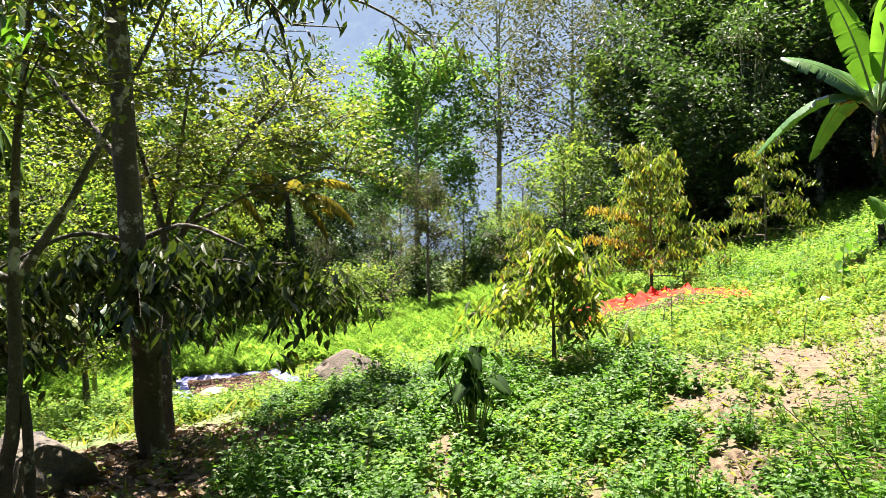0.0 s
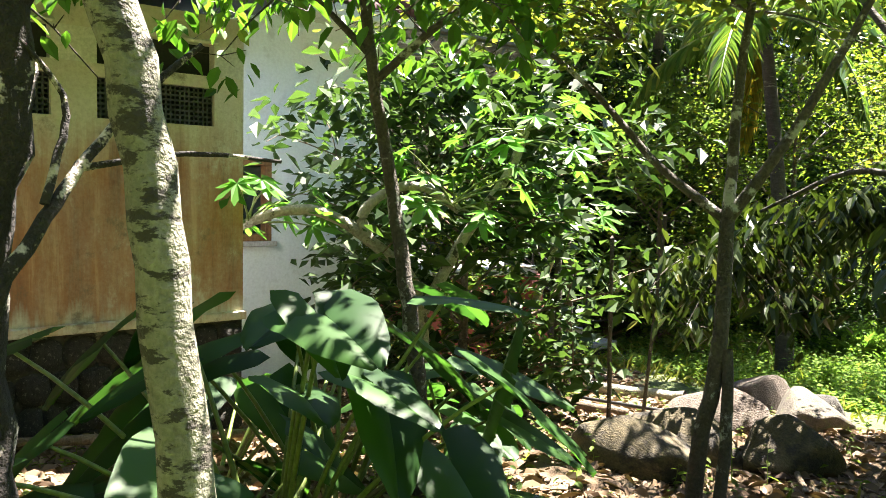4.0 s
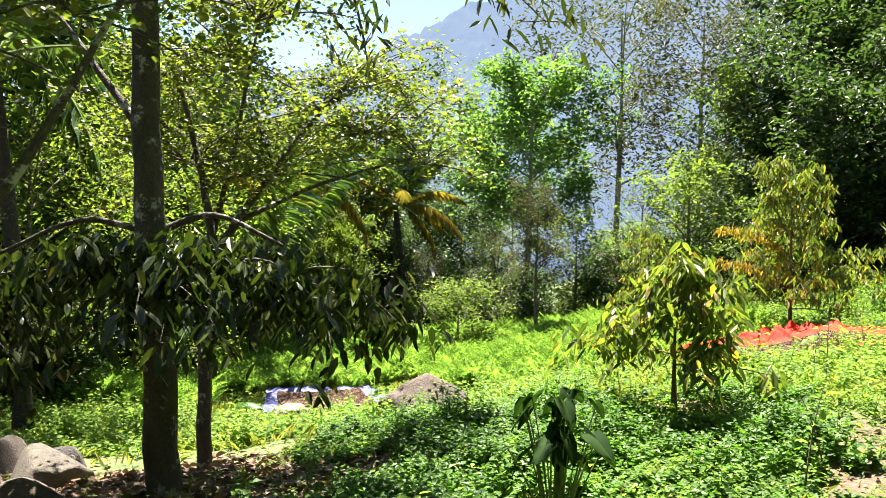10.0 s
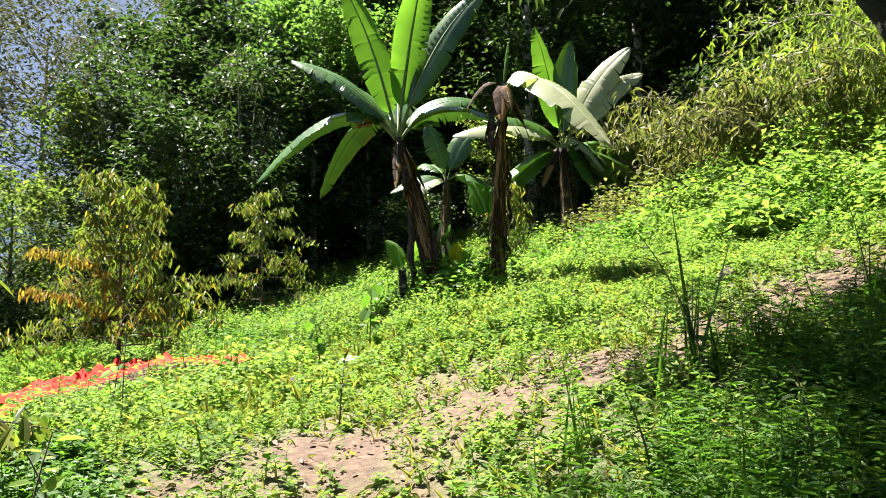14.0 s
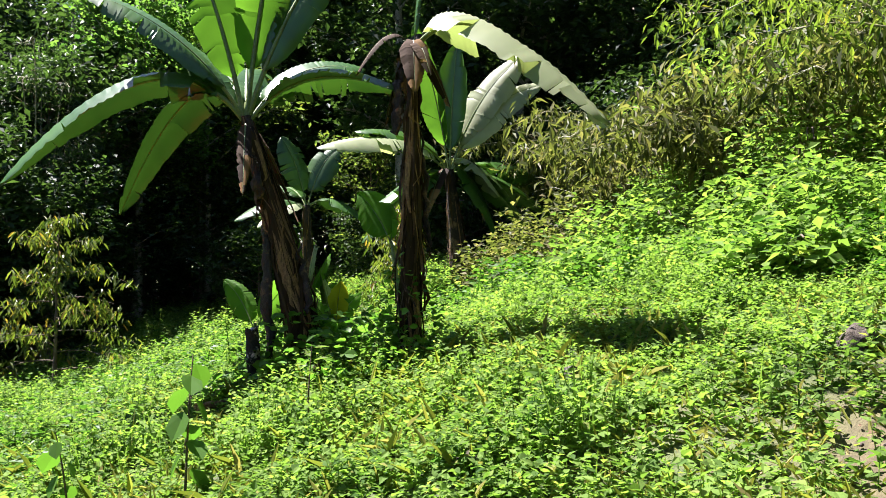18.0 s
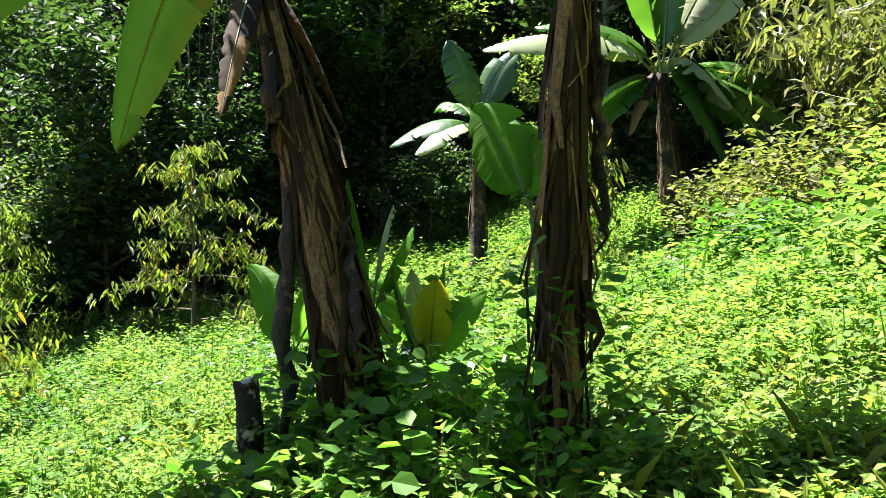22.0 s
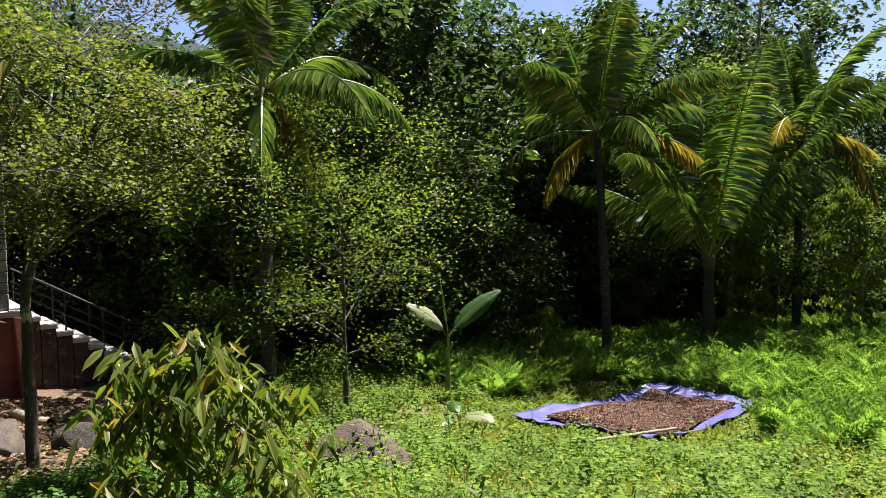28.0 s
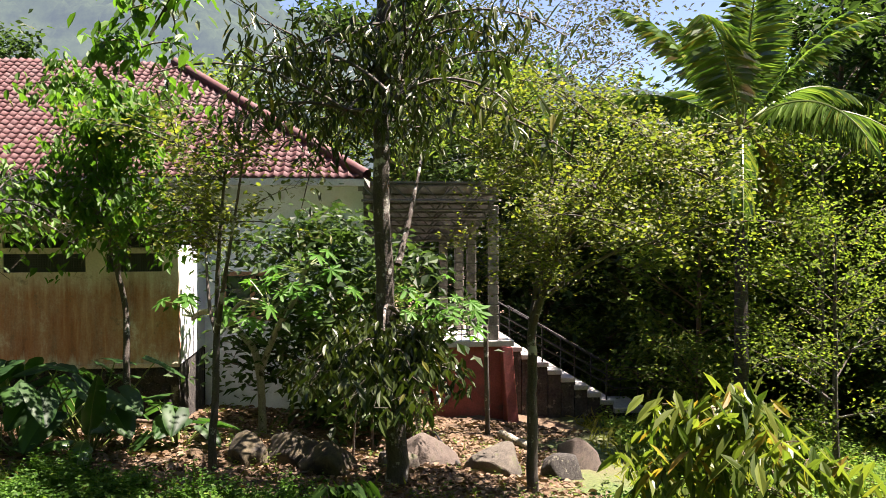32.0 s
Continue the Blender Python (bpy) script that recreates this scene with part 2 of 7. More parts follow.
def bezier(a, b, c, n=8):
    t = np.linspace(0, 1, n)[:, None]
    a, b, c = (np.asarray(q, float) for q in (a, b, c))
    return (1 - t) ** 2 * a + 2 * t * (1 - t) * b + t * t * c


def frames(direction, roll):
    """Rotation matrices (n, 3, 3) whose columns are across, along (the direction) and up."""
    y = direction / (np.linalg.norm(direction, axis=1, keepdims=True) + 1e-9)
    x = np.cross(y, np.array([0, 0, 1.0]))
    x = np.where(np.linalg.norm(x, axis=1, keepdims=True) < 1e-3, np.array([1.0, 0, 0]), x)
    x /= np.linalg.norm(x, axis=1, keepdims=True)
    z = np.cross(x, y)
    c, s = np.cos(roll)[:, None], np.sin(roll)[:, None]
    return np.stack([c * x + s * z, y, c * z - s * x], -1)


def strew(soup, tv, tf, at, rot, size, slot=0):
    """Copies of a template at places, with rotations and sizes, into a soup."""
    size = np.asarray(size, float)
    size = size[:, None, None] if size.ndim == 1 else size[:, None, :]
    v = np.einsum("nij,nkj->nki", rot, tv[None] * size) + at[:, None]
    f = tf[None] + (np.arange(len(at)) * len(tv))[:, None, None]
    soup.add(v.reshape(-1, 3), f.reshape(-1, tf.shape[1]), slot)


OVAL = (np.array([[0, 0, 0], [0.2, 0.25, 0.05], [0.22, 0.6, 0.03], [0, 1, -0.12], [-0.22, 0.6, 0.03], [-0.2, 0.25, 0.05]]), np.array([[0, 1, 2, 3], [0, 3, 4, 5]]))
ROUND = (np.array([[0, 0, 0], [0.36, 0.22, 0.05], [0.38, 0.65, 0.03], [0, 1, -0.1], [-0.38, 0.65, 0.03], [-0.36, 0.22, 0.05]]), np.array([[0, 1, 2, 3], [0, 3, 4, 5]]))
LANCE = (np.array([[0, 0, 0], [0.11, 0.3, 0.03], [0.09, 0.7, -0.02], [0, 1, -0.14], [-0.09, 0.7, -0.02], [-0.11, 0.3, 0.03]]), np.array([[0, 1, 2, 3], [0, 3, 4, 5]]))
KITE = (np.array([[0, 0, 0], [0.27, 0.45, 0.07], [0, 1, -0.12], [-0.27, 0.45, 0.07]]), np.array([[0, 1, 2, 3]]))
SLIM = (np.array([[0, 0, 0], [0.13, 0.4, 0.04], [0, 1, -0.14], [-0.13, 0.4, 0.04]]), np.array([[0, 1, 2, 3]]))
BROAD = (np.array([[-0.16, 0.02, 0], [0.16, 0.02, 0], [0.33, 0.38, 0.05], [0, 1, -0.16], [-0.33, 0.38, 0.05]]), np.array([[0, 1, 2, 3, 4]]))
BLADE = (np.array([[-0.03, 0, 0], [0.03, 0, 0], [0.02, 0.55, 0.05], [0, 1, -0.12], [-0.02, 0.55, 0.05]]), np.array([[0, 1, 2, 3, 4]]))


def rand_dirs(rng, n, up=(-0.2, 0.9)):
    a, z = rng.uniform(0, 2 * math.pi, n), rng.uniform(*up, n)
    s = np.sqrt(np.maximum(0.05, 1 - np.clip(z, -1, 1) ** 2))
    return np.stack([np.cos(a) * s, np.sin(a) * s, z], -1)


def leaves_at(soup, rng, pts, size, shape=OVAL, up=(-0.5, 0.5), spread=0.1, slot=0, toward=None, width=1.0):
    n = len(pts)
    d = rand_dirs(rng, n, up)
    if toward is not None:
        d = d * 0.6 + toward
    at = pts + rng.normal(0, spread, (n, 3))
    s = size * rng.uniform(0.65, 1.25, n)
    strew(soup, shape[0], shape[1], at, frames(d, rng.normal(0, 0.5, n)), np.stack([s * width, s, s], -1), slot)


def grow(seed, h, r, crown_base, spread, limbs=9, subs=5, twigs=4, lean=(0, 0), rise=0.5, wobble=0.03, fork=0.0, profile="round", droop=0.0, sides=7):
    """A tree's wood, as a soup, and the points and directions of its twigs. Heights in metres from the foot."""
    rng = np.random.default_rng(seed)
    wood, tips, ways = Soup(), [], []
    n = 14
    t = np.linspace(0, 1, n)
    trunk = np.stack([lean[0] * t ** 1.3 + np.cumsum(rng.normal(0, wobble * h / n, n)), lean[1] * t ** 1.3 + np.cumsum(rng.normal(0, wobble * h / n, n)), h * t], -1)
    trunk[0] = 0
    trunk[0, 2] = -0.25
    rad = r * (1 - 0.85 * t) * (1 + 0.55 * np.exp(-t * h / 0.25))
    wood.add(*tube(trunk, rad, sides + 3))
    for k in range(limbs):
        u = (k + rng.uniform(0.1, 0.9)) / limbs
        z0 = crown_base + (0.97 * h - crown_base) * u
        i = min(n - 1.001, z0 / h * (n - 1))
        a = trunk[int(i)] + (i % 1) * (trunk[int(i) + 1] - trunk[int(i)])
        shape = {"round": 0.35 + 0.9 * math.sin(math.pi * min(1, u * 0.85 + 0.12)), "cone": 1.15 - 0.85 * u, "top": 0.5 + 0.6 * u, "even": 0.9}[profile]
        L = spread * shape * rng.uniform(0.75, 1.15)
        az = k * 2.4 + rng.uniform(-0.5, 0.5)
        out = np.array([math.cos(az), math.sin(az), 0])
        up = rise * (0.6 + 0.8 * u)
        b = a + out * L * 0.5 + np.array([0, 0, L * up * 0.7])
        c = a + out * L + np.array([0, 0, L * (up - droop) * rng.uniform(0.7, 1.1)])
        limb = bezier(a, b, c, 8)
        r1 = max(0.006, 0.55 * r * (1 - 0.8 * z0 / h) * rng.uniform(0.7, 1.0))
        wood.add(*tube(limb, np.linspace(r1, r1 * 0.25, 8), sides))
        for s in range(subs):
            q = 0.3 + 0.7 * (s + rng.uniform(0, 1)) / subs
            p = limb[int(q * 7)] if q < 1 else limb[-1]
            d = (limb[-1] - limb[0]) / (np.linalg.norm(limb[-1] - limb[0]) + 1e-6)
            side = rand_dirs(rng, 1, (-0.5, 0.8))[0]
            e = p + (d * 0.6 + side * 0.9) * L * 0.33 * rng.uniform(0.6, 1.1) - np.array([0, 0, droop * L * 0.2])
            m = (p + e) / 2 + np.array([0, 0, 0.08 * L])
            sub = bezier(p, m, e, 5)
            wood.add(*tube(sub, np.linspace(r1 * 0.4, max(0.004, r1 * 0.12), 5), 4))
            for w in range(twigs):
                g = sub[1 + int((w + rng.uniform(0, 1)) / twigs * 3.99)]
                dd = rand_dirs(rng, 1, (-0.4, 0.8))[0] * 0.8 + (e - p) / (np.linalg.norm(e - p) + 1e-6)
                tips.append(g + dd * L * 0.07 * rng.uniform(0.3, 1.2))
                ways.append(dd)
    return wood, np.array(tips), np.array(ways)


def foliage(seed, tips, per, size, shape=OVAL, spread=0.14, up=(-0.6, 0.5), hang=0.0, width=1.0):
    rng = np.random.default_rng(seed)
    s = Soup()
    pts = np.repeat(tips, per, 0)
    leaves_at(s, rng, pts, size, shape, up, spread, toward=np.array([0, 0, -hang]), width=width)
    return s


def tree(name, x, y, label, category, wood, crown, bark, leafmat, turn=0.0, scale=1.0, group="", sink=0.0):
    e = thing(name, x, y, gz(x, y) - sink, label, category, group)
    e.matrix_basis = e.matrix_basis @ Matrix.Rotation(radians(turn), 4, "Z") @ Matrix.Scale(scale, 4)
    part("trunk", wood.mesh("trunk", bark), e)
    part("crown", crown.mesh("crown", leafmat, smooth=False), e)
    return e


def copy_at(ob, x, y, turn, scale, sink=0.0, dz=None):
    return copy_thing(ob, Matrix.Translation((x, y, gz(x, y) - sink if dz is None else dz)) @ Matrix.Rotation(radians(turn), 4, "Z") @ Matrix.Scale(scale, 4))


# ---------------------------------------------------------------- the lie of the land
LAND = np.array([
    (0, 0, 0.0), (0.2, 1.5, -0.08), (0.9, 3.2, -0.42), (2.3, 5.6, -0.55), (3.2, 7.0, -0.3), (4.8, 11.1, 0.2),
    (5.8, 7.9, 0.43), (5.25, 9.5, 0.22), (6.7, 10.3, 0.6), (8.6, 9.0, 1.1), (7.6, 6.3, 0.8), (8.3, 12.9, 1.2),
    (5.4, 13.4, 0.2), (5.9, 16.9, 0.15), (4.6, 18.8, -0.3), (13.8, 17.5, 1.7), (15.5, 18.7, 2.2), (0.2, 7.5, -0.35),
    (-1.6, 12.0, -0.95), (-2.6, 7.1, -0.5), (-5.6, 7.4, -1.05), (-9.6, 8.7, -1.4), (-9.0, 17.2, -2.0), (-6.0, 19.8, -2.5),
    (-3.1, 4.7, -0.35), (-5.5, 2.5, -0.55), (0.0, 29.0, -1.5), (0.0, 42.0, -2.3), (-8.0, 32.0, -2.3), (1.5, 9.7, -0.1), (14.0, 36.0, 2.2), (18.0, 8.0, 4.2)])


def _thin(d2):
    return 0.5 * d2 * np.log(d2 + 1e-9)


_n = len(LAND)
_k = _thin(((LAND[:, None, :2] - LAND[None, :, :2]) ** 2).sum(-1)) + 2.0 * np.eye(_n)
_p = np.c_[np.ones(_n), LAND[:, :2]]
_w = np.linalg.solve(np.block([[_k, _p], [_p.T, np.zeros((3, 3))]]), np.r_[LAND[:, 2], np.zeros(3)])


def height(x, y):
    """The ground's height at places, for arrays."""
    x, y = np.asarray(x, float), np.asarray(y, float)
    cx, cy = np.clip(x, -13, 19), np.clip(y, -4, 42)
    z = _w[_n] + _w[_n + 1] * cx + _w[_n + 2] * cy
    for k in range(_n):
        z = z + _w[k] * _thin((cx - LAND[k, 0]) ** 2 + (cy - LAND[k, 1]) ** 2)
    z = z + 0.34 * np.clip(x - 19, 0, 60) - 0.04 * np.clip(-13 - x, 0, 60) - 0.03 * np.clip(y - 42, 0, 120)
    return z + 0.05 * np.sin(1.7 * x + 0.6 * y) * np.sin(1.3 * y - 0.4 * x) + 0.02 * np.sin(4.1 * x) * np.sin(3.7 * y + 1)


def gz(x, y):
    return float(height(x, y))


# ---------------------------------------------------------------- ground, hills
def soil_material():
    m, nt, b = nodes_of("soil with moss and litter")
    big, fine = noise_tex(nt, 0.55, 6, 0.65), noise_tex(nt, 14, 6, 0.7)
    c = ramp(nt, fine, (0.3, (0.026, 0.016, 0.008)), (0.52, (0.098, 0.064, 0.033)), (0.75, (0.205, 0.14, 0.077)))
    g = ramp(nt, noise_tex(nt, 25, 4, 0.7), (0.35, (0.03, 0.055, 0.012)), (0.7, (0.10, 0.14, 0.03)))
    at = nt.nodes.new("ShaderNodeAttribute")
    at.attribute_name = "cover"
    c = mixc(nt, at.outputs["Fac"], c, g)
    c = mixc(nt, ramp(nt, big, (0.42, (0, 0, 0)), (0.7, (0.5, 0.5, 0.5))), c, (0.12, 0.085, 0.05))
    nt.links.new(c, b.inputs["Base Color"])
    b.inputs["Roughness"].default_value = 0.95
    bump(nt, b, fine, 0.9, 0.04)
    return m


def bare(x, y):
    """How bare the soil is (0 grown over, 1 bare): the trail, the yard by the house, patches under trees."""
    x, y = np.asarray(x, float), np.asarray(y, float)
    wob = 0.35 * np.sin(1.9 * x + 0.7 * y) + 0.3 * np.sin(2.3 * y - 1.1 * x + 1) + 0.25 * np.sin(5.1 * x + 3.3 * y)
    # trail that climbs from the yard to the bananas and on to the right
    px, py = np.array([-4.6, -3.2, 0.9, 2.7, 4.6, 6.6, 9.5]), np.array([9.6, 8.2, 4.6, 7.4, 8.6, 8.5, 8.0])
    dist = np.full(x.shape, 9e9)
    for k in range(1, 6):
        ax, ay, bx, by = px[k], py[k], px[k + 1], py[k + 1]
        t = np.clip(((x - ax) * (bx - ax) + (y - ay) * (by - ay)) / ((bx - ax) ** 2 + (by - ay) ** 2), 0, 1)
        dist = np.minimum(dist, np.hypot(x - ax - t * (bx - ax), y - ay - t * (by - ay)))
    trail = np.clip(1.5 - (dist + 0.5 * wob) / 1.05, 0, 1) * (x > -0.2) * (0.84 + 0.45 * np.sin(3.1 * x + 1.7 * y) * np.sin(2.6 * y - 2.2 * x) + 0.25 * np.sin(8.3 * x - 2 * y) * np.sin(7.1 * y + 3 * x))
    trail = trail * np.where(x > 6.4, np.clip((8.95 - y + 0.3 * wob) / 0.35, 0, 1), 1.0)
    yard = np.clip((-1.5 - x + 0.16 * (y - 3) + 0.5 * wob) / 0.7, 0, 1) * np.clip((8.9 - y - 0.12 * x + 0.6 * wob) / 0.8, 0, 1)
    path = np.clip(1.3 - np.hypot((x + 3.6) / 1.3, (y - 8.1) / 1.0), 0, 1)
    mound = np.clip(1.2 - np.hypot(x - 1.4, y - 9.9) / 0.8, 0, 1)
    return np.clip(np.maximum(np.maximum(trail, yard), np.maximum(path, mound)), 0, 1)


def axis(lo, hi, fine_lo, fine_hi, step):
    a = list(np.arange(fine_lo, fine_hi + 1e-6, step))
    s, v = step, fine_lo
    while v > lo:
        s *= 1.22
        v -= s
        a.insert(0, max(v, lo))
    s, v = step, fine_hi
    while v < hi:
        s *= 1.22
        v += s
        a.append(min(v, hi))
    return np.array(a)


gx, gy = axis(-900, 900, -14, 20, 0.2), axis(-900, 900, -4, 42, 0.2)
GX, GY = np.meshgrid(gx, gy)
far_r = np.hypot(GX, GY - 15)
GZ = height(GX, GY)
GZ = np.where(far_r > 120, np.minimum(GZ, 14), GZ)
jit = np.random.default_rng(3).normal(0, 0.018, GZ.shape) * (far_r < 40)
GZ = GZ + jit
nx, ny = len(gx), len(gy)
ii = (np.arange(ny - 1)[:, None] * nx + np.arange(nx - 1)[None]).ravel()
ground_me = mesh_np("ground", np.stack([GX, GY, GZ], -1).reshape(-1, 3), np.stack([ii, ii + 1, ii + nx + 1, ii + nx], -1), (soil_material(),))
cov = ground_me.attributes.new("cover", "FLOAT", "POINT")
cov.data.foreach_set("value", (1 - bare(GX, GY)).ravel().astype(np.float32))
ground = tagged(new("ground", ground_me), "sloping brown soil with moss, weeds and leaf litter", "ground", kind="structure")


# Wooded slope; distance haze is painted as a blue glow mixed over its colour.
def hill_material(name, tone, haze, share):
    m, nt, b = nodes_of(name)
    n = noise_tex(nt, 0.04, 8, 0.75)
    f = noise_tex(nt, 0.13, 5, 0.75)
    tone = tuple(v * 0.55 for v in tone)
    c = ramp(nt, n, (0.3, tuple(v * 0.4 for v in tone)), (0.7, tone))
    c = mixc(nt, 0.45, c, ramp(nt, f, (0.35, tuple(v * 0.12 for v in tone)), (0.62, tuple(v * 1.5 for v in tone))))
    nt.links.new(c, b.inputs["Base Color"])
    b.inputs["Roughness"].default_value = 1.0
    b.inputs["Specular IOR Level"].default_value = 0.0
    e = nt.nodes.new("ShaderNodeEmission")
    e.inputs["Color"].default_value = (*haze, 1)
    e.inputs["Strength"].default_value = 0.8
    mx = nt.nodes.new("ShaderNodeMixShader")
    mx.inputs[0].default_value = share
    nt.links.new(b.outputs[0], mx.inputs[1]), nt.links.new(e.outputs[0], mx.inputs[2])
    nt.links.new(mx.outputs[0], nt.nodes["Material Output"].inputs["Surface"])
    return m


def hill(name, label, bearings, rises, r0, r1, mat, seed, lump=5.0):
    """A wooded hillside: skyline rises (degrees) over bearings (degrees to the left of +y), between two radii."""
    nb, nr = 420, 70
    be = np.linspace(bearings[0], bearings[-1], nb)
    el = np.interp(-be, [-b for b in bearings], rises)
    tt = np.linspace(0, 1, nr)
    B, T = np.meshgrid(be, tt)
    R = r0 + (r1 - r0) * T
    H = -6 + (r1 * np.tan(np.radians(el))[None] + 6) * T ** 0.85
    a = np.radians(B)
    X, Y = -np.sin(a) * R, np.cos(a) * R
    rng = np.random.default_rng(seed)
    bumps = np.zeros_like(H)
    for k in range(7):
        s = 0.012 * 2 ** k
        p = rng.uniform(0, 6.28, 4)
        bumps += (np.sin(X * s * 1.3 + Y * s * 0.5 + p[0]) * np.sin(Y * s * 1.1 - X * s * 0.4 + p[1])) * lump / (0.7 + 0.62 * k)
    bumps += rng.normal(0, lump * 0.1, H.shape)
    H = H + bumps * np.clip(T * 4, 0, 1)
    i = (np.arange(nr - 1)[:, None] * nb + np.arange(nb - 1)[None]).ravel()
    me = mesh_np(name, np.stack([X, Y, H], -1).reshape(-1, 3), np.stack([i, i + 1, i + nb + 1, i + nb], -1), (mat,))
    return tagged(new(name, me), label, "hill", kind="structure")


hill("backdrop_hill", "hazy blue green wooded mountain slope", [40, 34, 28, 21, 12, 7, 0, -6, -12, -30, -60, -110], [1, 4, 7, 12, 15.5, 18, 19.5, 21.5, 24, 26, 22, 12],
     250, 520, hill_material("far wooded slope with painted haze", (0.06, 0.085, 0.035), (0.105, 0.145, 0.215), 0.62), 5, 7)
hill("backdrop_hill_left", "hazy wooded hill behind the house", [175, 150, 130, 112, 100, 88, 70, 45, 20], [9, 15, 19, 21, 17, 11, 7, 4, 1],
     150, 330, hill_material("near wooded slope with painted haze", (0.07, 0.10, 0.035), (0.095, 0.13, 0.17), 0.45), 6, 6)
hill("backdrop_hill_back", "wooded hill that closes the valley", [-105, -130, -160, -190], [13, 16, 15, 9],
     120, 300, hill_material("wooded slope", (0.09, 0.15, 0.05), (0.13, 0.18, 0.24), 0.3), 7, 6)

# ---------------------------------------------------------------- house
def wall_material(name, paint, stain, stain_share, low):
    """Old painted plaster: rust-brown run stains in streaks, damp towards patches."""
    m, nt, b = nodes_of(name)
    streak = noise_tex(nt, 3.0, 6, 0.7, (2.6, 2.6, 0.35))
    cloud = noise_tex(nt, 1.1, 5, 0.6)
    fine = noise_tex(nt, 30, 4, 0.6)
    c = mixc(nt, 0.5, ramp(nt, cloud, (0.3, tuple(v * 0.8 for v in paint)), (0.7, paint)), ramp(nt, fine, (0.3, tuple(v * 0.75 for v in paint)), (0.6, paint)))
    ad = nt.nodes.new("ShaderNodeMath")
    ad.operation = "ADD"
    nt.links.new(streak, ad.inputs[0]), nt.links.new(cloud, ad.inputs[1])
    f = ramp(nt, ad.outputs[0], (max(0.0, 0.82 - stain_share), (0, 0, 0)), (min(1.0, 1.12 - stain_share), (1, 1, 1)))
    sc = ramp(nt, fine, (0.3, tuple(v * 0.6 for v in stain)), (0.7, stain))
    c = mixc(nt, f, c, sc)
    c = mixc(nt, ramp(nt, noise_tex(nt, 4.5, 6, 0.7), (0.56, (0, 0, 0)), (0.7, (0.7, 0.7, 0.7))), c, low)
    nt.links.new(c, b.inputs["Base Color"])
    b.inputs["Roughness"].default_value = 0.9
    bump(nt, b, fine, 0.35, 0.01)
    return m


def run_stained(name):
    """Grey-white limewash over ochre, with rust runs that start below the vents and end above the ledge."""
    m, nt, b = nodes_of(name)
    tc, sep = nt.nodes.new("ShaderNodeTexCoord"), nt.nodes.new("ShaderNodeSeparateXYZ")
    nt.links.new(tc.outputs["Object"], sep.inputs[0])
    streak = noise_tex(nt, 2.2, 7, 0.72, (3.0, 3.0, 0.22))
    cloud, fine = noise_tex(nt, 1.6, 6, 0.65), noise_tex(nt, 32, 4, 0.65)
    paint = mixc(nt, 0.5, ramp(nt, cloud, (0.3, (0.40, 0.36, 0.26)), (0.7, (0.62, 0.59, 0.49))), ramp(nt, fine, (0.3, (0.42, 0.38, 0.28)), (0.65, (0.66, 0.62, 0.5))))
    rust = mixc(nt, 0.25, ramp(nt, streak, (0.32, (0.09, 0.028, 0.012)), (0.47, (0.30, 0.10, 0.035)), (0.56, (0.36, 0.14, 0.05)), (0.66, (0.55, 0.32, 0.17))), ramp(nt, fine, (0.3, (0.24, 0.09, 0.04)), (0.7, (0.46, 0.22, 0.10))))
    # how high the runs reach: a soft band of heights, broken by the streaks
    wob = nt.nodes.new("ShaderNodeMath")
    wob.operation, wob.inputs[1].default_value = "MULTIPLY_ADD", 0.9
    nt.links.new(streak, wob.inputs[0]), nt.links.new(sep.outputs["Z"], wob.inputs[2])
    rng_ = nt.nodes.new("ShaderNodeMapRange")
    rng_.inputs["From Min"].default_value, rng_.inputs["From Max"].default_value = 0.45, 2.65
    nt.links.new(wob.outputs[0], rng_.inputs["Value"])
    band = ramp(nt, rng_.outputs[0], (0.13, (0.1, 0.1, 0.1)), (0.2, (0.9, 0.9, 0.9)), (0.66, (0.9, 0.9, 0.9)), (0.84, (0.05, 0.05, 0.05)))
    gaps = ramp(nt, noise_tex(nt, 1.25, 9, 0.78, (1.3, 1.3, 0.7)), (0.37, (0.06, 0.06, 0.06)), (0.46, (0.75, 0.75, 0.75)), (0.58, (1, 1, 1)))
    c = mixc(nt, mixc(nt, 1.0, band, gaps, "MULTIPLY"), paint, rust)
    c = mixc(nt, ramp(nt, noise_tex(nt, 4.5, 6, 0.7), (0.57, (0, 0, 0)), (0.68, (0.8, 0.8, 0.8))), c, (0.17, 0.13, 0.09))
    nt.links.new(c, b.inputs["Base Color"])
    b.inputs["Roughness"].default_value = 0.9
    bump(nt, b, fine, 0.4, 0.01)
    return m


W_RUST = run_stained("plaster with rust runs")
W_WHITE = wall_material("white limewash", (0.74, 0.78, 0.79), (0.42, 0.38, 0.38), -0.36, (0.5, 0.52, 0.5))
W_RED = mottled("weathered dark red paint", (0.16, 0.035, 0.028), (0.30, 0.075, 0.06), 3, 0.85, 0.3, 0.01, None, 35, (0.10, 0.05, 0.045), 2.5, (0.55, 0.7))
STONE = mottled("dark damp rubble stone", (0.014, 0.013, 0.011), (0.075, 0.068, 0.055), 4, 0.95, 0.9, 0.05, None, 22, (0.19, 0.18, 0.13), 5, (0.58, 0.66))
CONCRETE = mottled("grey concrete block", (0.30, 0.29, 0.27), (0.52, 0.51, 0.48), 3, 0.9, 0.4, 0.01)
TILE = mottled("red clay roof tile", (0.055, 0.018, 0.017), (0.13, 0.041, 0.036), 4, 0.75, 0.3, 0.01, None, 30, (0.09, 0.06, 0.055), 2.0, (0.5, 0.66))
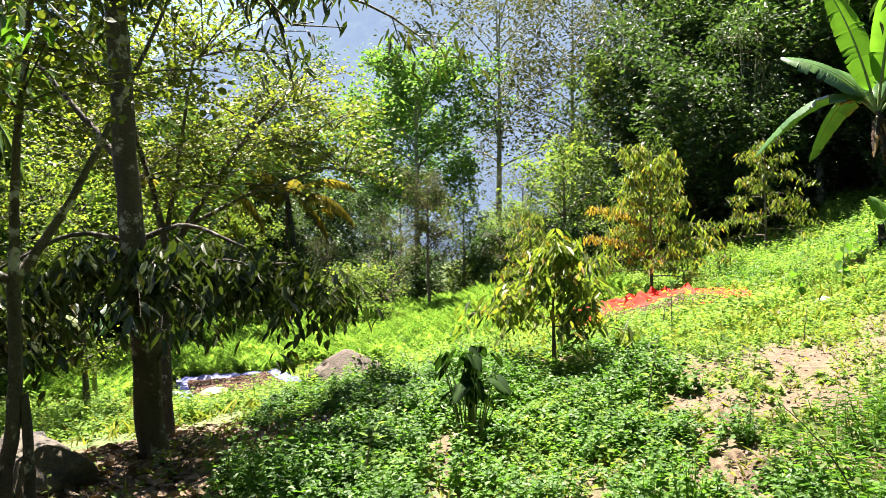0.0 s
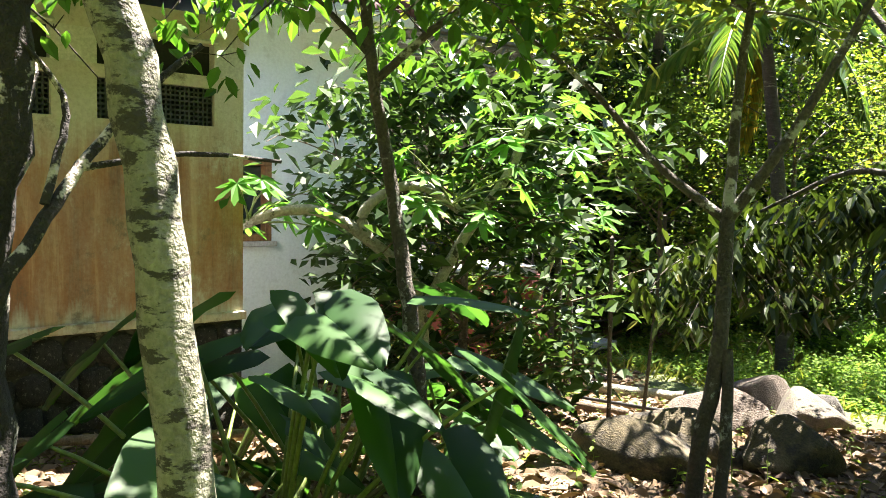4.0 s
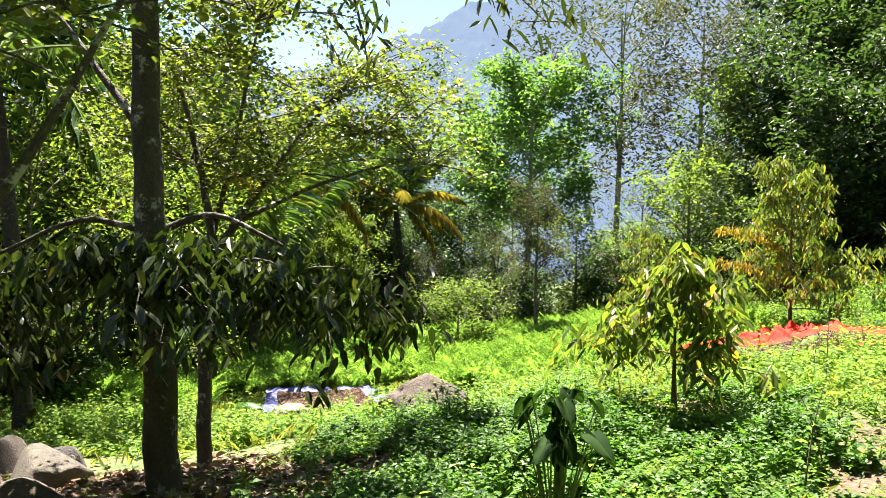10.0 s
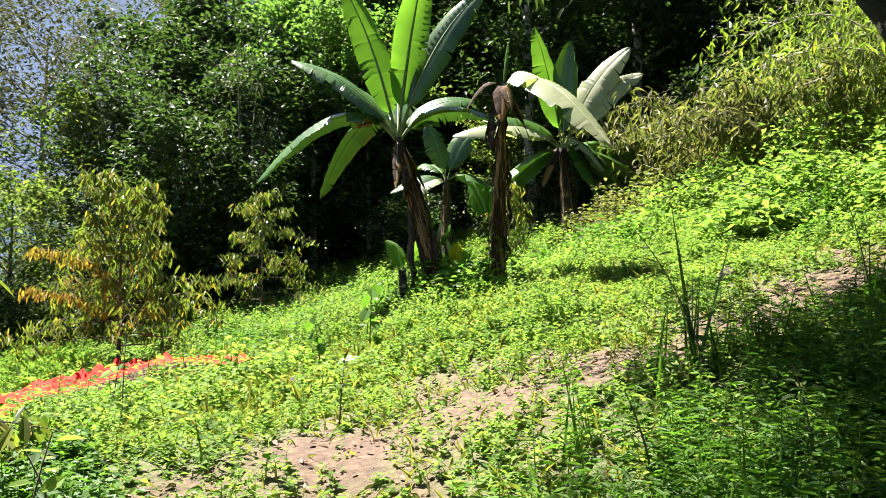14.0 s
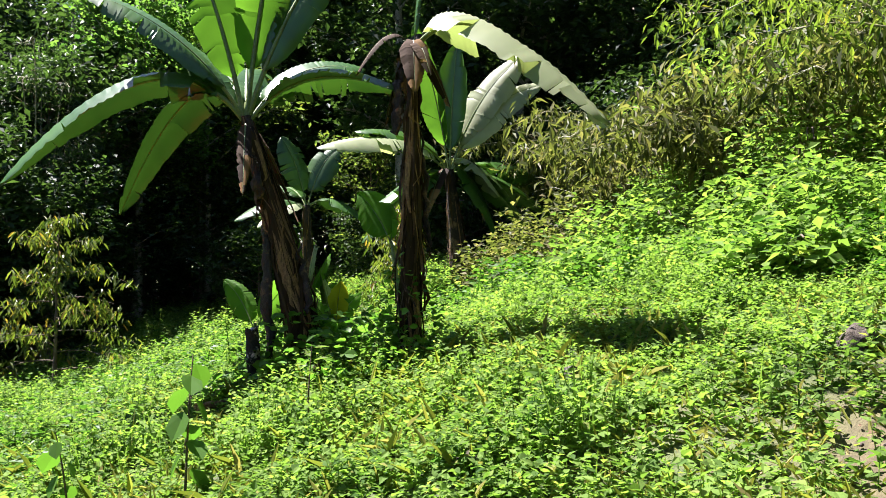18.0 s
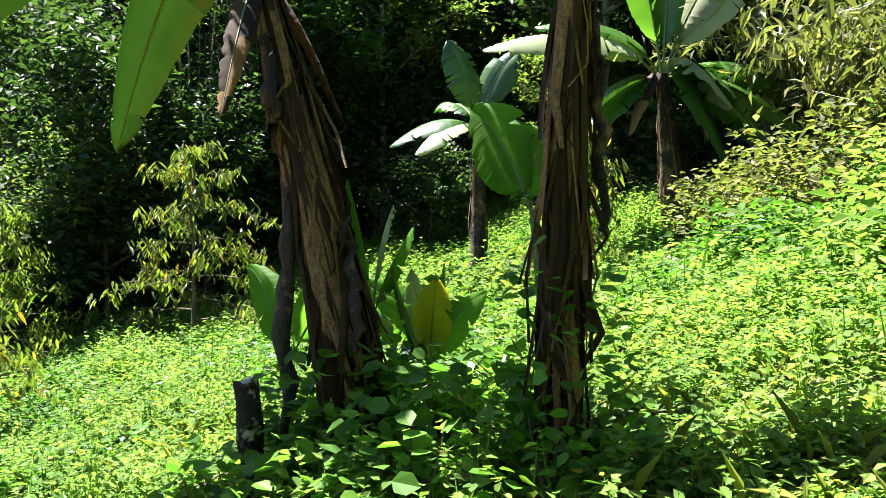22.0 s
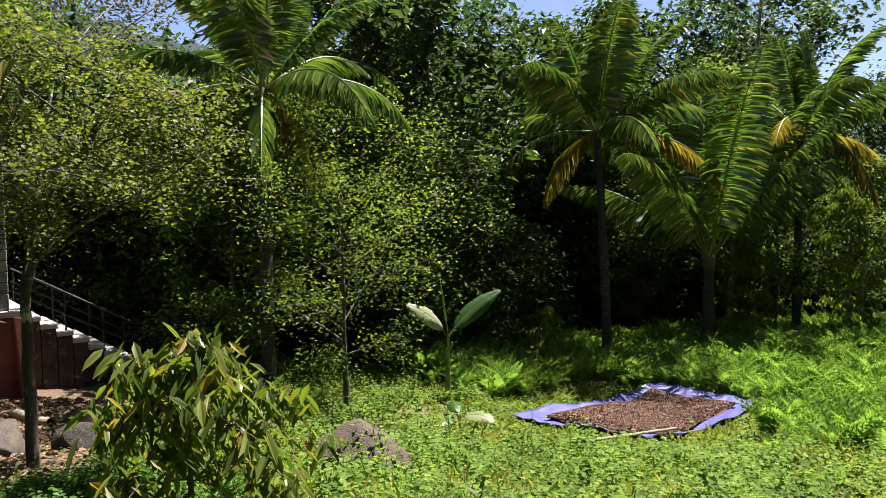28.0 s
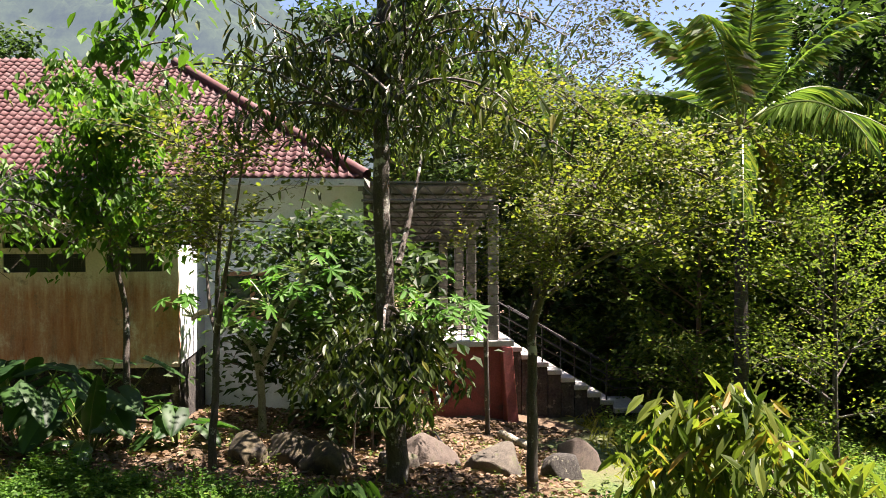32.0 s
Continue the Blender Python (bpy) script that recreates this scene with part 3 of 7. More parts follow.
WOOD = mottled("varnished brown wood", (0.13, 0.055, 0.02), (0.34, 0.17, 0.07), 4, 0.5, 0.2, 0.005, (6, 6, 0.6), 30)
VENT = mottled("dark grey pierced vent block", (0.03, 0.035, 0.035), (0.085, 0.09, 0.088), 6, 0.85, 0.3, 0.01)
TRIM = mottled("off-white plaster trim", (0.5, 0.48, 0.4), (0.7, 0.68, 0.6), 4, 0.85, 0.3, 0.01)
STEEL = mottled("galvanised steel", (0.33, 0.33, 0.32), (0.55, 0.55, 0.53), 5, 0.45, 0.15, 0.004, metal=0.7)
TRUSS = mottled("dull weathered steel", (0.09, 0.088, 0.08), (0.22, 0.21, 0.19), 5, 0.6, 0.2, 0.004, metal=0.3)
COLUMN = mottled("stained grey brown block", (0.13, 0.115, 0.10), (0.34, 0.31, 0.27), 3.5, 0.9, 0.5, 0.01, None, 35, (0.10, 0.085, 0.07), 2.5, (0.52, 0.66))
IRON = mottled("dark painted iron", (0.015, 0.015, 0.016), (0.05, 0.05, 0.052), 8, 0.5, 0.2, 0.003, metal=0.4)
# Near-black colour that stands for the shade inside the house.
DARK = mottled("near-black fill for unlit interior", (0.012, 0.012, 0.012), (0.03, 0.03, 0.028), 2, 0.95, 0.1, 0.01)
GLASS, _nt, _b = nodes_of("dark window glass")
_b.inputs["Base Color"].default_value = (0.03, 0.04, 0.04, 1)
_b.inputs["Roughness"].default_value = 0.08
_b.inputs["Specular IOR Level"].default_value = 0.8


def block(x0, x1, y0, y1, z0, z1, bevel=0.0):
    """Verts and quads of a box, edges cut off by bevel."""
    bm = bmesh.new()
    bmesh.ops.create_cube(bm, size=1.0)
    for v in bm.verts:
        v.co = Vector(((x0 + x1) / 2 + v.co.x * (x1 - x0), (y0 + y1) / 2 + v.co.y * (y1 - y0), (z0 + z1) / 2 + v.co.z * (z1 - z0)))
    if bevel:
        bmesh.ops.bevel(bm, geom=list(bm.edges), offset=bevel, segments=1, affect="EDGES")
    return bm


def bm_mesh(name, bm, *mats, smooth=False):
    me = bpy.data.meshes.new(name)
    bm.to_mesh(me)
    bm.free()
    for m in mats:
        me.materials.append(m)
    for p in me.polygons:
        p.use_smooth = smooth
    return me


def box_part(name, parent, mat, x0, x1, y0, y1, z0, z1, bevel=0.012, label=""):
    return part(name, bm_mesh(name, block(x0, x1, y0, y1, z0, z1, bevel), mat), parent, label)


def build_house():
    # local x runs along the front, local y into the house, z is the world's
    h = thing("house", -6.0, 3.2, 0.0, "old single-storey house with stained plaster walls and red clay tile roof", "house", turn=99.8)
    low = -1.0
    # protruding wing with the stained wall; vents are cut through it
    vx = [(-4.3, -3.1), (-2.62, -1.4), (-1.1, -0.24)]
    xs = [-5.2] + [v for a in vx for v in a] + [0.0]
    box_part("wall", h, W_RUST, -5.2, 0, 0, 0.16, 0.28, 1.78, 0.0)
    box_part("wall", h, W_RUST, -5.2, 0, 0.0, 0.16, 2.07, 2.16, 0.0)
    for k in range(0, 8, 2):
        box_part("wall", h, W_RUST, xs[k], xs[k + 1], 0, 0.16, 1.78, 2.07, 0.0)
        box_part("wall", h, TRIM, xs[k], xs[k + 1], 0, 0.16, 2.16, 2.4, 0.0)
    box_part("wall", h, W_RUST, -5.2, 0, 0, 0.16, 2.40, 2.62, 0.0)
    for a, b in vx:
        for k in range(round((b - a) / 0.145)):
            w = (b - a) / round((b - a) / 0.145)
            for r in range(2):
                bm = block(a + k * w, a + (k + 1) * w, 0.05, 0.11, 1.78 + r * 0.145, 1.78 + (r + 1) * 0.145)
                bmesh.ops.delete(bm, geom=list(bm.verts), context="VERTS")
                for i in range(5):
                    for e0, e1, f0, f1 in ((a + k * w + w * i / 4 - 0.007, a + k * w + w * i / 4 + 0.007, 1.78 + r * 0.145, 1.78 + (r + 1) * 0.145),
                                           (a + k * w, a + (k + 1) * w, 1.78 + r * 0.145 + 0.145 * i / 4 - 0.007, 1.78 + r * 0.145 + 0.145 * i / 4 + 0.007)):
                        vs = [bm.verts.new((e, y, f)) for y in (0.05, 0.11) for e, f in ((e0, f0), (e1, f0), (e1, f1), (e0, f1))]
                        for q in ((0, 1, 2, 3), (7, 6, 5, 4), (0, 4, 5, 1), (1, 5, 6, 2), (2, 6, 7, 3), (3, 7, 4, 0)):
                            bm.faces.new([vs[c] for c in q])
                part("vent_block", bm_mesh("vent_block", bm, VENT), h, "dark pierced vent block")
        f = box_part("vent_trim", h, TRIM, a - 0.03, b + 0.03, -0.025, 0.02, 2.405, 2.435)
        # A near-black sheet fills the slot with painted shade.
        box_part("slot_shade", h, DARK, a, b, 0.10, 0.14, 2.16, 2.40, 0.0, "near-black sheet for the shade in the eave slot")
    # Near-black sheet inside the wing: painted shade behind the vents.
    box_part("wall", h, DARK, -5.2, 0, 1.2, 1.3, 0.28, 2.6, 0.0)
    box_part("ledge", h, W_RUST, -5.2, 0.02, -0.035, 0.0, 0.26, 0.33, 0.01)
    # rubble plinth: single stones
    rng = np.random.default_rng(11)
    box_part("plinth", h, STONE, -5.2, 0.0, 0.02, 0.3, low, 0.27, 0.0, "dark rubble stone plinth")
    st = []
    for k in range(6):
        bm = bmesh.new()
        bmesh.ops.create_icosphere(bm, subdivisions=2, radius=1)
        for v in bm.verts:
            v.co *= 1 + 0.16 * noise.noise(v.co * 1.7 + Vector((k * 9, 0, 0)))
            v.co = Vector((np.sign(v.co.x) * abs(v.co.x) ** 0.7, v.co.y * 0.6, np.sign(v.co.z) * abs(v.co.z) ** 0.7))
        st.append(bm_mesh("stone", bm, STONE, smooth=True))
    for r in range(5):
        x = -5.15
        while x < -0.05:
            w = rng.uniform(0.12, 0.3)
            if x + w > 0.02:
                break
            part("stone", st[rng.integers(6)], h, at=pose(x + w / 2, 0.02, low + 0.2 + r * 0.23, 0, rng.uniform(-8, 8), 0) @ Matrix.Diagonal((w * 0.5, rng.uniform(0.07, 0.12), 0.12, 1)))
            x += w
    # return wall and white wall with the window
    box_part("wall", h, W_WHITE, -0.16, 0.0, 0.16, 2.4, 0.28, 2.62, 0.0)
    box_part("wall", h, STONE, -0.16, -0.02, 0.3, 2.4, low, 0.28, 0.0)
    wx0, wx1, wz0, wz1 = 0.32, 1.46, 0.72, 1.66
    box_part("wall", h, W_WHITE, -5.2, wx0, 2.4, 2.58, 2.62, 3.45, 0.0)
    box_part("wall", h, W_WHITE, 0.0, wx0, 2.4, 2.58, low, 2.62, 0.0)
    box_part("wall", h, W_WHITE, wx1, 3.0, 2.4, 2.58, low, 3.45, 0.0)
    box_part("wall", h, W_WHITE, wx0, wx1, 2.4, 2.58, low, wz0, 0.0)
    box_part("wall", h, W_WHITE, wx0, wx1, 2.4, 2.58, wz1, 3.45, 0.0)
    box_part("wall", h, W_WHITE, 2.84, 3.0, 2.58, 7.5, low, 3.45, 0.0)
    box_part("wall", h, W_WHITE, -5.2, -5.04, 0.16, 7.5, low, 3.45, 0.0)
    # Near-black sheet behind the window, shade put into its colour.
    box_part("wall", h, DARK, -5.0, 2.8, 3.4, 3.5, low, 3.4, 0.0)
    win = part("window", bm_mesh("window", block(wx0, wx1, 2.50, 2.52, wz0, wz1), GLASS), h, "brown wooden casement window")
    for a, b, c, d in ((wx0, wx1, wz1 - 0.08, wz1), (wx0, wx1, wz0, wz0 + 0.08), (wx0, wx0 + 0.08, wz0 + 0.08, wz1 - 0.08), (wx1 - 0.08, wx1, wz0 + 0.08, wz1 - 0.08), (0.845, 0.935, wz0 + 0.08, wz1 - 0.08)):
        part("frame", bm_mesh("frame", block(a, b, 2.37, 2.5, c, d, 0.006), WOOD), win)
    part("sill", bm_mesh("sill", block(wx0 - 0.05, wx1 + 0.05, 2.32, 2.5, wz0 - 0.06, wz0 - 0.002, 0.006), CONCRETE), win)
    # roof: hipped slope of single tiles over the white wall, lean-to edge over the wing
    eave_y, eave_z, tilt = 1.75, 3.42, math.tan(radians(33))
    up, across = 0.205, 0.17
    tile = bmesh.new()
    cols = 6
    grid = [[tile.verts.new((across * (i / (cols - 1) - 0.5) * 1.06, 0.26 * j, 0.022 * math.cos(2 * math.pi * i / (cols - 1)) + 0.018 * (1 - j))) for i in range(cols)] for j in range(2)]
    for i in range(cols - 1):
        tile.faces.new((grid[0][i], grid[0][i + 1], grid[1][i + 1], grid[1][i]))
    front = [tile.verts.new(v.co + Vector((0, 0, -0.028))) for v in grid[0]]
    for i in range(cols - 1):
        tile.faces.new((front[i], front[i + 1], grid[0][i + 1], grid[0][i]))
    tile_me = bm_mesh("tile", tile, TILE, smooth=True)
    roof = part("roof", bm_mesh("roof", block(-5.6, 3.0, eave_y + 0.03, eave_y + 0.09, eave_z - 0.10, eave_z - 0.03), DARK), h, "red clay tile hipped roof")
    slope = bmesh.new()
    xr, rise_y = 3.05, 4.6
    q = [slope.verts.new(c) for c in ((-5.7, eave_y + 0.05, eave_z - 0.03), (xr, eave_y + 0.05, eave_z - 0.03), (xr - rise_y * 0.95, eave_y + rise_y, eave_z + rise_y * tilt - 0.05), (-5.7, eave_y + rise_y, eave_z + rise_y * tilt - 0.05))]
    slope.faces.new(q)
    q2 = [slope.verts.new(c) for c in ((xr, eave_y + 0.05, eave_z - 0.03), (xr, eave_y + 9.2, eave_z - 0.03), (xr - rise_y * 0.95, eave_y + rise_y, eave_z + rise_y * tilt - 0.05))]
    slope.faces.new(q2)
    ex = bmesh.ops.extrude_face_region(slope, geom=list(slope.faces))
    for v in ex["geom"]:
        if isinstance(v, bmesh.types.BMVert):
            v.co.z -= 0.06
    part("roof_deck", bm_mesh("roof_deck", slope, WOOD), roof)
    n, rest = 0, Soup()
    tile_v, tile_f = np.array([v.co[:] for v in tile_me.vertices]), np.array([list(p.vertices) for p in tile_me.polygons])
    for r in range(27):
        y = eave_y + r * up * math.cos(radians(33))
        z = eave_z + (y - eave_y) * tilt
        right = xr - (y - eave_y) * 0.95
        x = right - across * 0.5
        while x > -5.5:
            jitter = rng.normal(0, 1.2)
            m = pose(x, y, z + rng.normal(0, 0.004), 33 + jitter * 0.4, jitter * 0.5, jitter * 0.6)
            if n < 300:
                part("tile", tile_me, roof, at=m)
            else:
                rest.add(tile_v @ np.array(m.to_3x3()).T + np.array(m.translation), tile_f)
            n += 1
            x -= across
    tagged(part("tiles", rest.mesh("tiles", TILE), roof), kind="stuff")
    ridge = Soup().add(*tube([(xr, eave_y, eave_z + 0.05), (xr - rise_y * 0.95, eave_y + rise_y, eave_z + rise_y * tilt + 0.05)], [0.11, 0.11], 8))
    part("hip_tiles", ridge.mesh("hip_tiles", TILE), roof)
    box_part("fascia", h, TRIM, -5.6, 3.0, eave_y + 0.0, eave_y + 0.028, eave_z - 0.16, eave_z - 0.02)
    box_part("soffit", h, TRIM, -5.6, 3.0, eave_y + 0.028, 2.4, eave_z - 0.13, eave_z - 0.105, 0.0)
    lean = part("lean_to_roof", bm_mesh("lean_to_roof", block(-5.4, 0.25, -0.45, 2.39, 2.66, 2.72, 0.01), IRON), h, "dark edge of the low lean-to roof")
    lean.matrix_basis = Matrix.Translation((0, -0.0, 0.05)) @ Matrix.Rotation(radians(6), 4, "X")
    return h


def drop(y):
    """Height of the porch canopy, which falls towards the back."""
    return 3.34 - 0.27 * (y - 1.9)


def build_porch():
    p = thing("porch", -6.0, 3.2, 0.0, "raised red-walled porch with block columns and steel truss canopy", "porch", turn=99.8)
    box_part("base_wall", p, W_RED, 3.0, 5.9, 2.55, 2.75, -1.5, 0.12, 0.02, "weathered dark red wall")
    bm = block(5.72, 5.95, 2.35, 5.2, -1.5, 0.12, 0.02)
    for v in bm.verts:
        if v.co.z < -1 and v.co.y < 3:
            v.co.y -= 0.25
            v.co.x += 0.08
    part("side_wall", bm_mesh("side_wall", bm, W_RED), p, "battered dark red side wall")
    box_part("floor_slab", p, CONCRETE, 3.0, 6.0, 2.45, 5.3, 0.12, 0.24)
    for x, y in ((5.6, 2.62), (5.3, 3.5), (5.17, 4.4), (4.92, 5.2)):
        col = box_part("column", p, COLUMN, x - 0.1, x + 0.1, y - 0.1, y + 0.1, 0.24, 0.55, 0.02, "grey concrete block column")
        for k in range(int((drop(y) - 0.62) / 0.2)):
            g = 0.16 if k % 2 else 0.155
            part("block", bm_mesh("block", block(x - g / 2 - 0.015, x + g / 2 + 0.015, y - 0.095, y + 0.095, 0.555 + k * 0.2, 0.742 + k * 0.2, 0.012), COLUMN), col)
    bm = block(2.9, 5.68, 1.9, 6.0, 0.0, 0.03)
    for v in bm.verts:
        v.co.z += drop(v.co.y)
    roof = part("canopy", bm_mesh("canopy", bm, TRUSS), p, "thin grey metal sheet canopy")
    for k in range(23):
        x = 2.95 + k * 0.12
        s = Soup().add(*tube([(x, 1.9, drop(1.9) + 0.035), (x, 6.0, drop(6.0) + 0.035)], [0.014, 0.014], 5))
        part("rib", s.mesh("rib", STEEL), roof)
    for y in np.arange(1.95, 6.0, 0.58):
        for z in (-0.03, -0.32):
            part("chord", Soup().add(*tube([(2.95, y, drop(y) + z), (5.63, y, drop(y) + z)], [0.024, 0.024], 4)).mesh("chord", TRUSS), roof)
        for k in range(9):
            x = 2.95 + k * 0.295
            lo, hi = drop(y) - 0.32, drop(y) - 0.03
            part("web", Soup().add(*tube([(x, y, lo if k % 2 else hi), (x + 0.295, y, hi if k % 2 else lo)], [0.014, 0.014], 4)).mesh("web", TRUSS), roof)
    for x in np.arange(3.0, 5.7, 0.53):
        part("purlin", Soup().add(*tube([(x, 1.9, drop(1.9) - 0.06), (x, 6.0, drop(6.0) - 0.06)], [0.02, 0.02], 4)).mesh("purlin", TRUSS), roof)
    # railing between the columns
    for z in (0.45, 0.62, 0.79):
        part("rail", Soup().add(*tube([(3.1, 2.62, z), (5.5, 2.62, z)], [0.014, 0.014], 6)).mesh("rail", IRON), p)
    for x in np.arange(3.2, 5.5, 0.16):
        part("baluster", Soup().add(*tube([(x, 2.62, 0.24), (x, 2.62, 0.8)], [0.008, 0.008], 5)).mesh("baluster", IRON), p)
    st = thing("staircase", -6.0, 3.2, 0.0, "concrete steps with dark iron handrail beside the porch", "stairs", turn=99.8)
    for k in range(8):
        x = 6.05 + k * 0.29
        box_part("step", st, CONCRETE, x, x + 0.31, 3.3, 4.5, -0.12 - 0.17 * k, -0.02 - 0.17 * k, 0.012)
        # Dark stone colour below each tread stands for the shadow under it.
        box_part("under_step_shade", st, STONE, x + 0.02, x + 0.29, 3.34, 4.46, -1.75, -0.124 - 0.17 * k, 0.0, "dark block painting the shade under the step")
    box_part("landing", st, CONCRETE, 8.39, 9.1, 3.3, 4.5, -1.5, -1.38, 0.015)
    box_part("landing_base", st, STONE, 8.42, 9.06, 3.34, 4.46, -2.2, -1.502, 0.0)
    for y in (3.36, 4.44):
        for off in (0.85, 0.6, 0.4):
            part("handrail", Soup().add(*tube([(6.05, y, off), (8.4, y, off - 1.36), (9.0, y, off - 1.38)], [0.018, 0.018, 0.018], 6)).mesh("handrail", IRON), st)
        for k in range(5):
            x = 6.1 + k * 0.71
            zt = -0.02 - 0.58 * min(x - 6.05, 2.33)
            part("rail_post", Soup().add(*tube([(x, y, zt), (x, y, zt + 0.86)], [0.018, 0.018], 6)).mesh("rail_post", IRON), st)


build_house()
build_porch()

# ---------------------------------------------------------------- named trees near the walk
def placed(points, foot):
    """World points as points relative to a foot on the ground."""
    return np.asarray(points, float) - np.array([foot[0], foot[1], gz(*foot)])


def stem_tree(name, foot, label, category, stems, bark, leafmat, tips, per, size, shape=OVAL, spread=0.12, seed=1, hang=0.0, up=(-0.6, 0.5), twig_wood=None):
    """A tree of hand-laid stems: (points from the foot, first radius, last radius)."""
    e = thing(name, foot[0], foot[1], gz(*foot), label, category)
    w = Soup()
    for pts, r0, r1 in stems:
        p = np.asarray(pts, float)
        fine = np.linspace(0, len(p) - 1, (len(p) - 1) * 5 + 1)
        q = np.stack([np.interp(fine, np.arange(len(p)), p[:, i]) for i in range(3)], -1)
        for _ in range(3):
            q[1:-1] = 0.5 * q[1:-1] + 0.25 * (q[:-2] + q[2:])
        q += np.random.default_rng(seed).normal(0, r0 * 0.08, q.shape)
        t = np.linspace(0, 1, len(q))
        rad = r0 + (r1 - r0) * t
        w.add(*tube(q, rad, 10))
    part("trunk", w.mesh("trunk", bark), e)
    if twig_wood is not None:
        part("limb", twig_wood.mesh("limb", bark), e)
    if len(tips):
        part("crown", foliage(seed, np.asarray(tips), per, size, shape, spread, up, hang).mesh("crown", leafmat, smooth=False), e)
    return e


def sprays(seed, anchors, reach, count, twigs=6, r=0.012, droop=0.25, up=(-0.2, 0.8)):
    """Thin branches from anchor points. Returns wood and twig points."""
    rng = np.random.default_rng(seed)
    w, tips = Soup(), []
    for a in anchors:
        a = np.asarray(a, float)
        for _ in range(count):
            d = rand_dirs(rng, 1, up)[0]
            L = reach * rng.uniform(0.5, 1.15)
            b = a + d * L * 0.55 + np.array([0, 0, 0.1 * L])
            c = a + d * L - np.array([0, 0, droop * L])
            q = bezier(a, b, c, 7)
            w.add(*tube(q, np.linspace(r, r * 0.3, 7), 4))
            for k in range(twigs):
                i = 1 + rng.integers(6)
                e = q[i] + rand_dirs(rng, 1, (-0.6, 0.6))[0] * L * 0.22 * rng.uniform(0.3, 1)
                w.add(*tube([q[i], e], [r * 0.35, r * 0.2], 3))
                tips.append(e), tips.append((e + q[i]) / 2)
    return w, np.array(tips)


LEAF_GLOSS = leafy("glossy dark drooping leaf", (0.022, 0.045, 0.010), (0.085, 0.12, 0.024), (0.22, 0.2, 0.03), glow=0.2, rough=0.32, spec=0.3, old_share=0.05)
# tall flaky-barked tree by the path, with a low leafy bough
F = (-2.66, 7.04)
wb, tb = sprays(21, [(0.4, -0.5, 4.2), (-0.7, -0.5, 4.2), (1.1, 0.1, 4.2), (-0.1, 0.0, 4.6), (-0.1, 0.1, 5.2), (0.0, 0.0, 6.2), (-0.2, 0.2, 7.0), (-0.1, 0.1, 4.9)], 2.3, 6, 9, 0.022, 0.25)
wl, tl = sprays(22, [(0.25, -0.1, 1.8), (0.5, -0.1, 1.7), (-0.3, -0.25, 1.75), (-0.8, -0.4, 1.6), (0.8, 0.0, 1.6), (-1.1, -0.5, 1.45), (0.1, -0.5, 1.6), (-1.4, -0.6, 1.3), (1.15, 0.1, 1.45)], 0.85, 6, 7, 0.01, 0.4, (-0.3, 0.4))
big = stem_tree("tall_tree", F, "tall slender tree with flaky bark and drooping leaves", "tree",
                [([(0.02, -0.05, -0.3), (0, 0, 0.3), (-0.04, -0.1, 1.5), (-0.1, -0.2, 3.0), (-0.16, -0.2, 5.0), (-0.15, -0.1, 8.0)], 0.14, 0.07),
                 ([(-0.05, 0, 1.95), (0.4, -0.1, 2.1), (0.9, -0.05, 1.85)], 0.03, 0.012), ([(-0.05, 0, 1.9), (-0.5, -0.3, 2.05), (-1.1, -0.5, 1.7)], 0.03, 0.012),
                 ([(-0.1, 0, 2.5), (-0.6, 0.1, 3.1), (-1.3, 0.2, 3.9)], 0.04, 0.015)],
                BARK_DARK, LEAF_GLOSS, tb, 4, 0.19, LANCE, 0.12, 5, 0.5, (-0.7, 0.3), wb)
part("bough", wl.mesh("bough", BARK_DARK), big)
part("bough_leaves", foliage(23, tl, 4, 0.16, LANCE, 0.09, (-0.6, 0.3), 0.5, 1.5).mesh("bough_leaves", LEAF_GLOSS, smooth=False), big, "dark glossy drooping leaves")

LEAF_FORK = leafy("small yellow-olive leaf", (0.04, 0.07, 0.012), (0.19, 0.22, 0.036), (0.33, 0.27, 0.05), glow=0.46, rough=0.5, spec=0.25, old_share=0.08, tone=0.7)
# V-forked tree with small yellow-green leaves behind it
F = (-3.1, 8.6)
wv, tv = sprays(31, [(-0.3, 0.2, 2.9), (-0.5, 0.3, 3.7), (0.55, 0.25, 2.8), (0.9, 0.6, 3.5), (1.4, 0.8, 3.3), (0.2, 0.0, 3.9), (-1.0, 0.4, 3.4), (0.6, -0.4, 4.1), (1.9, 1.0, 3.0), (-0.2, 0.9, 3.2), (1.0, 1.3, 3.9), (0.3, 0.7, 4.4), (1.7, 1.6, 3.6)], 1.15, 9, 10, 0.011, 0.1)
stem_tree("forked_tree", F, "young forked tree with dark thin stems and small yellow-green leaves", "tree",
          [([(0.03, 0, -0.25), (0, 0, 0.6), (0.02, 0, 1.6), (0.06, 0, 2.1)], 0.075, 0.05), ([(0.06, 0, 2.1), (-0.1, 0.1, 2.7), (-0.4, 0.25, 3.6), (-0.9, 0.4, 4.4)], 0.045, 0.012),
           ([(0.06, 0, 2.0), (0.4, 0.15, 2.6), (0.85, 0.5, 3.4), (1.5, 0.9, 4.2)], 0.045, 0.012), ([(0.2, 0.05, 2.3), (0.9, 0.5, 2.75), (1.9, 1.0, 3.1)], 0.03, 0.01), ([(0.0, 0, 2.0), (0.1, 0.3, 3.0), (0.3, 0.5, 4.6)], 0.035, 0.01)],
          BARK_DARK, LEAF_FORK, tv, 7, 0.047, ROUND, 0.09, 6, 0.1, (-0.5, 0.6), wv)

